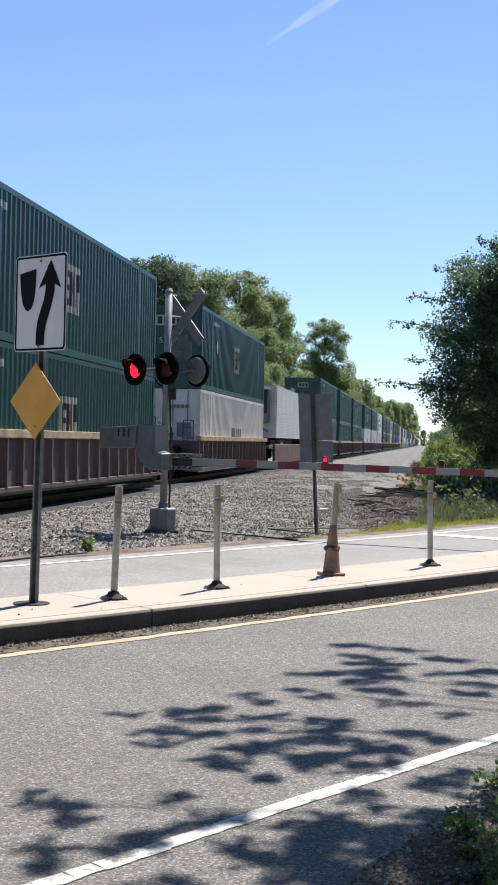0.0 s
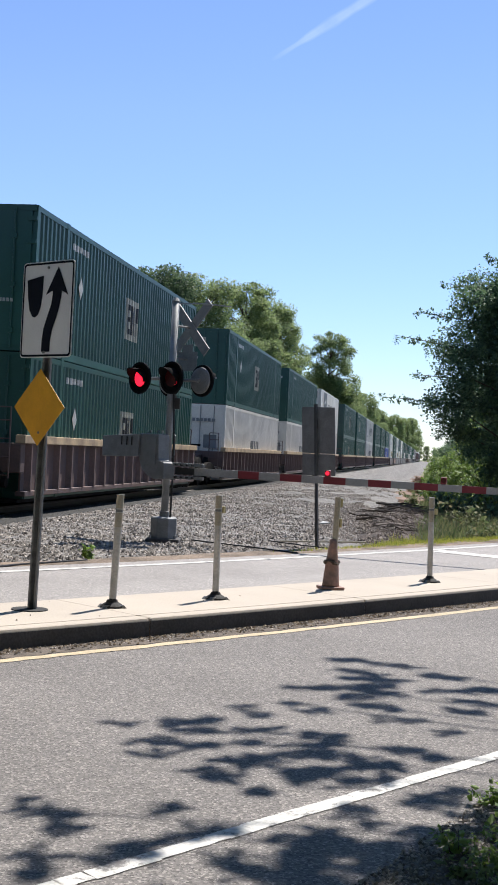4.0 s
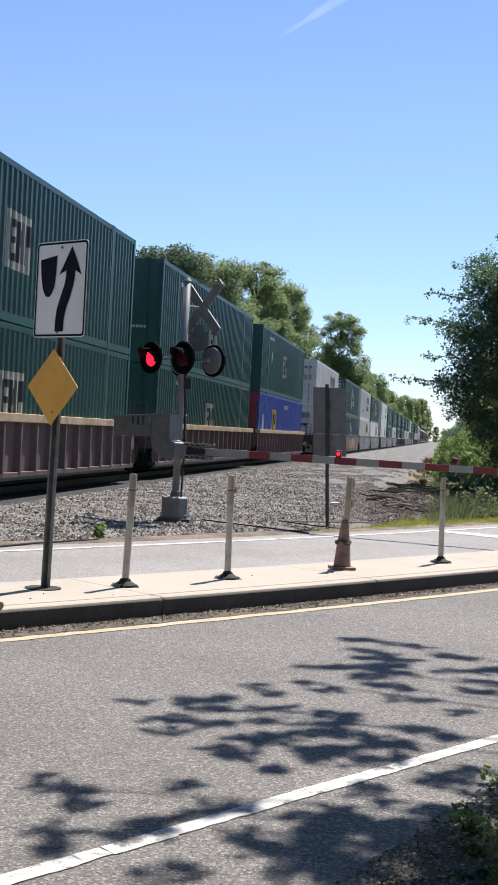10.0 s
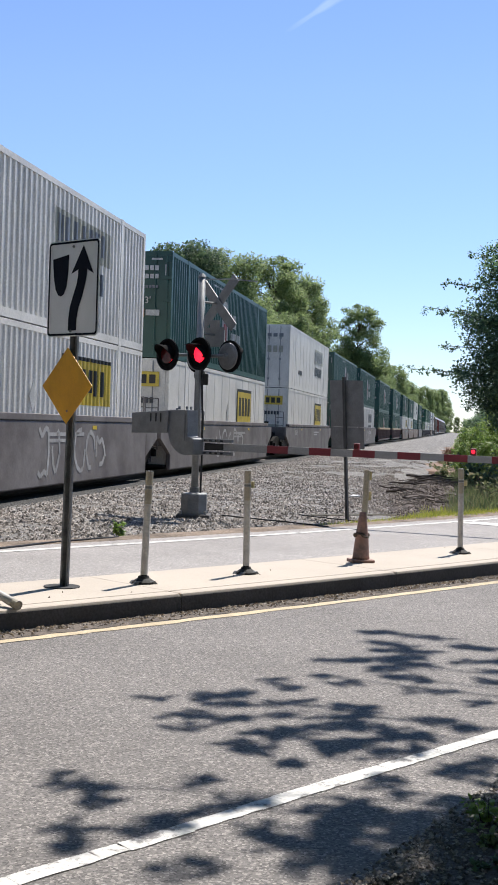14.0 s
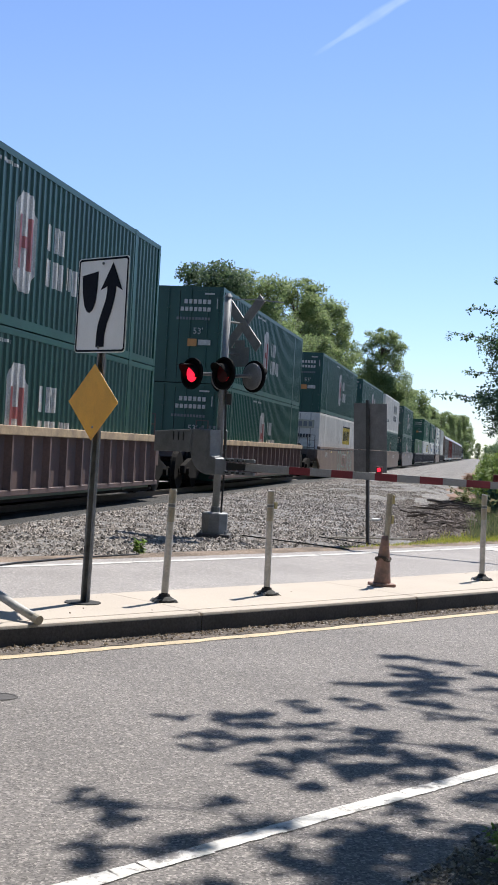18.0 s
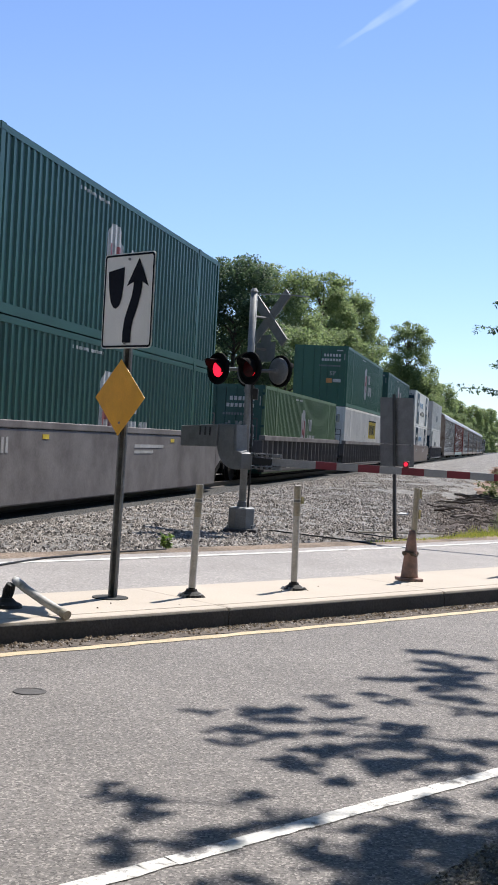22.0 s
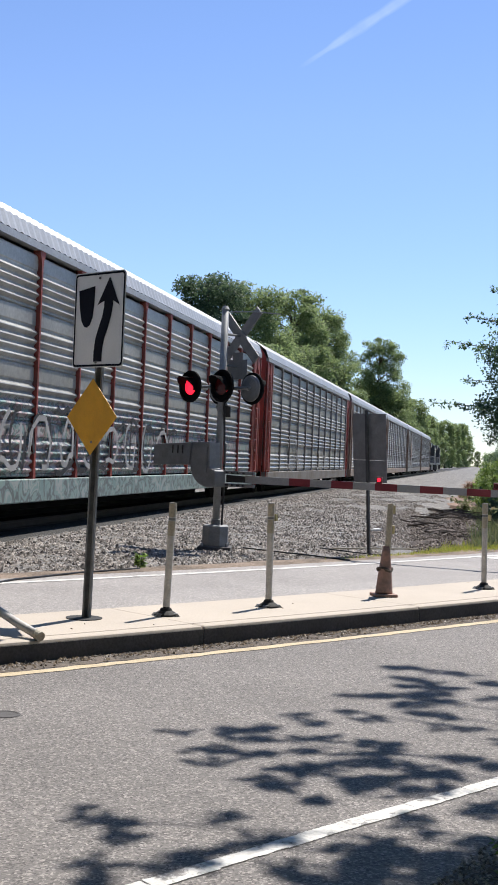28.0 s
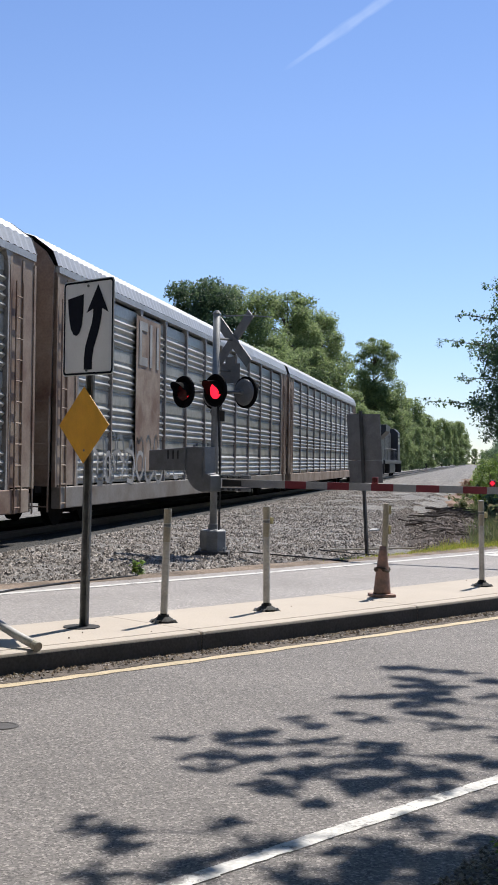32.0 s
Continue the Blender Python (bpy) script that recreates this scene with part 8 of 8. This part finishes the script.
BOUGHS_LOW = [(-0.2, 5.77, 0.05, 5.67), (-0.13, 5.63, 0.02, 5.62), (0.21, 5.86, 0.42, 5.82), (0.22, 5.59, 0.37, 5.7), (0.28, 5.74, 0.47, 5.88), (0.02, 5.44, 0.2, 5.46), (0.53, 5.91, 0.76, 6.06), (0.63, 6.11, 0.8, 5.96), (0.74, 6.38, 0.96, 6.31), (0.9, 6.23, 1.09, 6.2), (0.46, 5.65, 0.68, 5.77)]
BOUGHS_TIPS = [(-0.88, 5.13, -0.74, 5.1), (-0.74, 5.0, -0.67, 5.01), (-0.72, 4.77, -0.61, 4.8), (-0.75, 4.48, -0.66, 4.47), (-0.71, 4.27, -0.62, 4.28), (-0.35, 5.18, -0.17, 5.14), (-0.29, 4.71, -0.17, 4.76), (-0.45, 4.6, -0.25, 4.67), (-0.48, 4.47, -0.28, 4.54), (-0.17, 4.83, 0.03, 4.91)]
BOUGHS_INNER = [(-0.04, 4.57, 0.01, 4.51), (-0.01, 4.45, 0.31, 4.35), (0.03, 4.38, 0.25, 4.45), (-0.36, 4.09, -0.14, 4.17), (0.07, 4.11, 0.16, 4.17), (0.23, 4.72, 0.38, 4.87), (0.27, 4.89, 0.38, 4.8), (0.17, 4.57, 0.34, 4.61), (0.42, 4.59, 0.69, 4.69), (0.46, 4.48, 0.63, 4.57), (0.5, 4.74, 0.61, 4.75), (0.69, 5.41, 0.86, 5.43), (0.8, 5.51, 1.0, 5.39), (0.47, 5.1, 0.54, 5.19), (0.66, 4.96, 0.83, 4.9), (0.95, 5.66, 1.11, 5.58), (0.43, 5.21, 0.53, 5.3), (0.59, 4.61, 0.7, 4.5), (0.36, 4.21, 0.5, 4.15)]
st = thing("overhanging_tree", Matrix(), "broad tree with boughs hanging over the lane, plus added unseen canopy against skylight", "tree")
r = random.Random(77)
tg, cl = Geo(), Geo()
ST = Vector((8.6, 9.6, -0.4))
tg.tube([ST, ST + Vector((-0.2, 0.2, 3)), ST + Vector((-0.6, 0.4, 6)), ST + Vector((-0.9, 0.6, 9.5)), ST + Vector((-1.0, 0.7, 12))], [0.28, 0.22, 0.18, 0.11, 0.04], 12)
spots = []
for xa, ya, xb, yb in BOUGHS_HIGH + BOUGHS_MIDDLE + BOUGHS_LOW + BOUGHS_TIPS + BOUGHS_INNER:
    ln = math.hypot(xb - xa, yb - ya)
    k = max(1, int(ln / 0.10))
    for q in range(k):
        u = (q + 0.5) / k
        spots.append((xa + (xb - xa) * u + r.gauss(0, 0.012), ya + (yb - ya) * u + r.gauss(0, 0.016), 0.058))
for _ in range(120):
    gx = r.uniform(0.6, 2.2)
    spots.append((gx, r.uniform(3.6, 4.5 + 0.75 * min(1.2, gx)), 0.085))
for _ in range(14):
    spots.append((r.uniform(-0.3, 0.7), r.uniform(3.4, 4.0), 0.075))
for _ in range(34):
    spots.append((r.uniform(0.2, 1.0), r.uniform(4.0, 4.85), 0.08))
for _ in range(20):
    spots.append((r.uniform(1.9, 4.5), r.uniform(4.5, 8.0), 0.3))
hubs = []
for i, (gx, gy, rad) in enumerate(spots):
    hh = 6.5 + 0.55 * max(0.0, gy - 5.5) + 0.4 * noise.noise((gx * 0.8, gy * 0.8, 3)) + r.uniform(-0.1, 0.1)
    c = Vector((gx, gy, 0)) + SUN_DIR * (hh / SUN_DIR.z)
    leaf_cloud(cl, c, rad * 1.3, 18 if rad < 0.1 else 60, 0.10 if rad < 0.1 else 0.13, r, 0.5)
    hubs.append(c)
for i in range(0, len(hubs), 11):
    c = hubs[i]
    b0 = ST + Vector((-0.6, 0.4, 6.2 + 0.02 * i))
    tg.tube([b0, b0.lerp(c, 0.5) + Vector((0, 0, 0.9)), c + Vector((0.2, 0, 0.12)), c], [0.045, 0.022, 0.009, 0.004], 5)
for i in range(40):
    an, ra = r.uniform(0, 6.28), 3.0 * r.random() ** 0.5
    c = ST + Vector((ra * math.cos(an) - 0.3, ra * math.sin(an), r.uniform(7.5, 12.5)))
    leaf_cloud(cl, c, 0.9, 110, 0.16, r, 0.7)
# unseen extra canopy, added to block skylight and deepen shade on the lane
for i in range(70):
    c = Vector((r.uniform(3.4, 9.5), r.uniform(-1.0, 7.0), r.uniform(4.5, 10.5)))
    leaf_cloud(cl, c, 0.85, 110, 0.16, r, 0.7)
for i in range(230):
    c = Vector((r.uniform(-7.0, 9.5), r.uniform(-7.0, 6.6), r.uniform(7.9, 10.5)))
    if c.y > 2 and c.z < 8.4:
        continue
    leaf_cloud(cl, c, 0.95, 90, 0.26, r, 0.6)
    if i % 6 == 0:
        b0 = ST + Vector((-0.7, 0.4, 6.8))
        tg.tube([b0, b0.lerp(c, 0.5) + Vector((0, 0, 1.2)), c], [0.07, 0.04, 0.015], 5)
part("trunk", tg.mesh("trunk", BARK, True), BARK, st)
part("crown", cl.mesh("crown", LEAF_NEAR), LEAF_NEAR, st)

# unseen trees added around and behind the eye, only to cut skylight
for i, (x, y, sc) in enumerate(((-16, -9, 0.9), (-9, -11, 1.0), (-3, -8, 0.85), (3.5, -7, 0.95), (9, -4, 0.85), (13, 3, 0.8), (16, 11, 0.75), (-22, -14, 1.0), (0, -17, 1.1), (8, -13, 1.0))):
    put_tree(T_FAR, x, y, -0.3, i * 61 % 360, sc)

# ---- contrail high in the sky ----
cm = bpy.data.materials.new("thin_vapour")
cm.use_nodes = True
nt = cm.node_tree
nt.nodes.remove(nt.nodes["Principled BSDF"])
# the vapour glows by itself, emission standing in for sunlight on it
em = nt.nodes.new("ShaderNodeEmission")
em.inputs[0].default_value = (0.85, 0.92, 1.0, 1)
em.inputs[1].default_value = 0.95
tp = nt.nodes.new("ShaderNodeBsdfTransparent")
mx = nt.nodes.new("ShaderNodeMixShader")
co = nt.nodes.new("ShaderNodeTexCoord")
sx = nt.nodes.new("ShaderNodeSeparateXYZ")
nt.links.new(co.outputs["Generated"], sx.inputs[0])
nz = nt.nodes.new("ShaderNodeTexNoise")
nz.inputs["Scale"].default_value = 0.012
nz.inputs["Detail"].default_value = 5
nt.links.new(co.outputs["Object"], nz.inputs["Vector"])
uvn = nt.nodes.new("ShaderNodeAttribute")
uvn.attribute_name = "soft"
ml = nt.nodes.new("ShaderNodeMath")
ml.operation = "MULTIPLY"
nt.links.new(uvn.outputs["Fac"], ml.inputs[0])
nt.links.new(nz.outputs["Fac"], ml.inputs[1])
nt.links.new(ml.outputs[0], mx.inputs[0])
nt.links.new(tp.outputs[0], mx.inputs[1])
nt.links.new(em.outputs[0], mx.inputs[2])
nt.links.new(mx.outputs[0], nt.nodes["Material Output"].inputs[0])
g = Geo()
D = 3600.0
soft = []
p0, p1 = Vector((0.0085, 1, 0.3195)) * D, Vector((0.135, 1, 0.409)) * D
ax = (p1 - p0).normalized()
sd = ax.cross(Vector((0, -1, 0.33))).normalized()
n = 40
for i in range(n + 1):
    u = i / n
    c = p0.lerp(p1, u)
    wd = 5 + 15 * min(1, u * 3) + 5 * noise.noise((u * 9, 0, 0))
    for k, w_ in enumerate((-1, -0.4, 0.4, 1)):
        g.v.append(tuple(c + sd * wd * w_))
        soft.append(0.0 if k in (0, 3) or i in (0, n) else 0.24 * min(1, 0.2 + u * 3))
for i in range(n):
    for k in range(3):
        g.f.append((i * 4 + k, i * 4 + k + 1, i * 4 + 5 + k, i * 4 + 4 + k))
me = g.mesh("contrail", cm)
at = me.attributes.new("soft", "FLOAT", "POINT")
at.data.foreach_set("value", soft)
ct = new("contrail", me)
ct.visible_shadow = False
tagged(ct, "faint white vapour trail high in the blue sky", "contrail", kind="structure")


# ---- what moves ----
def motions():
    walk(ct, [(0.0, Matrix.Translation((-24, 0, -12))), (16.0, Matrix.Translation((-62, 0, -14))), (32.0, Matrix.Translation((-92, 0, -14)))])
    turn = pose(0, 0, 0, 0, 0, 90 - TRACK_ANGLE)
    for ob, s, z in TRAIN:
        rows = []
        for t in (0.0, 16.0, 32.0):
            rows.append((t, Matrix.Translation(on_track(s - SPEED * t, TRACK_O, z)) @ turn))
        walk(ob, rows)
    for ob, shut, opened, first in SHUTTERS:
        rows = []
        k = 0
        lit = first
        rows.append((0.0, opened if lit else shut))
        t = FLASH_START
        while t < 31.95:
            rows.append((t - 0.018, opened if lit else shut))
            lit = not lit
            rows.append((t + 0.018, opened if lit else shut))
            t += FLASH
        rows.append((32.0, opened if lit else shut))
        walk(ob, rows)


motions()
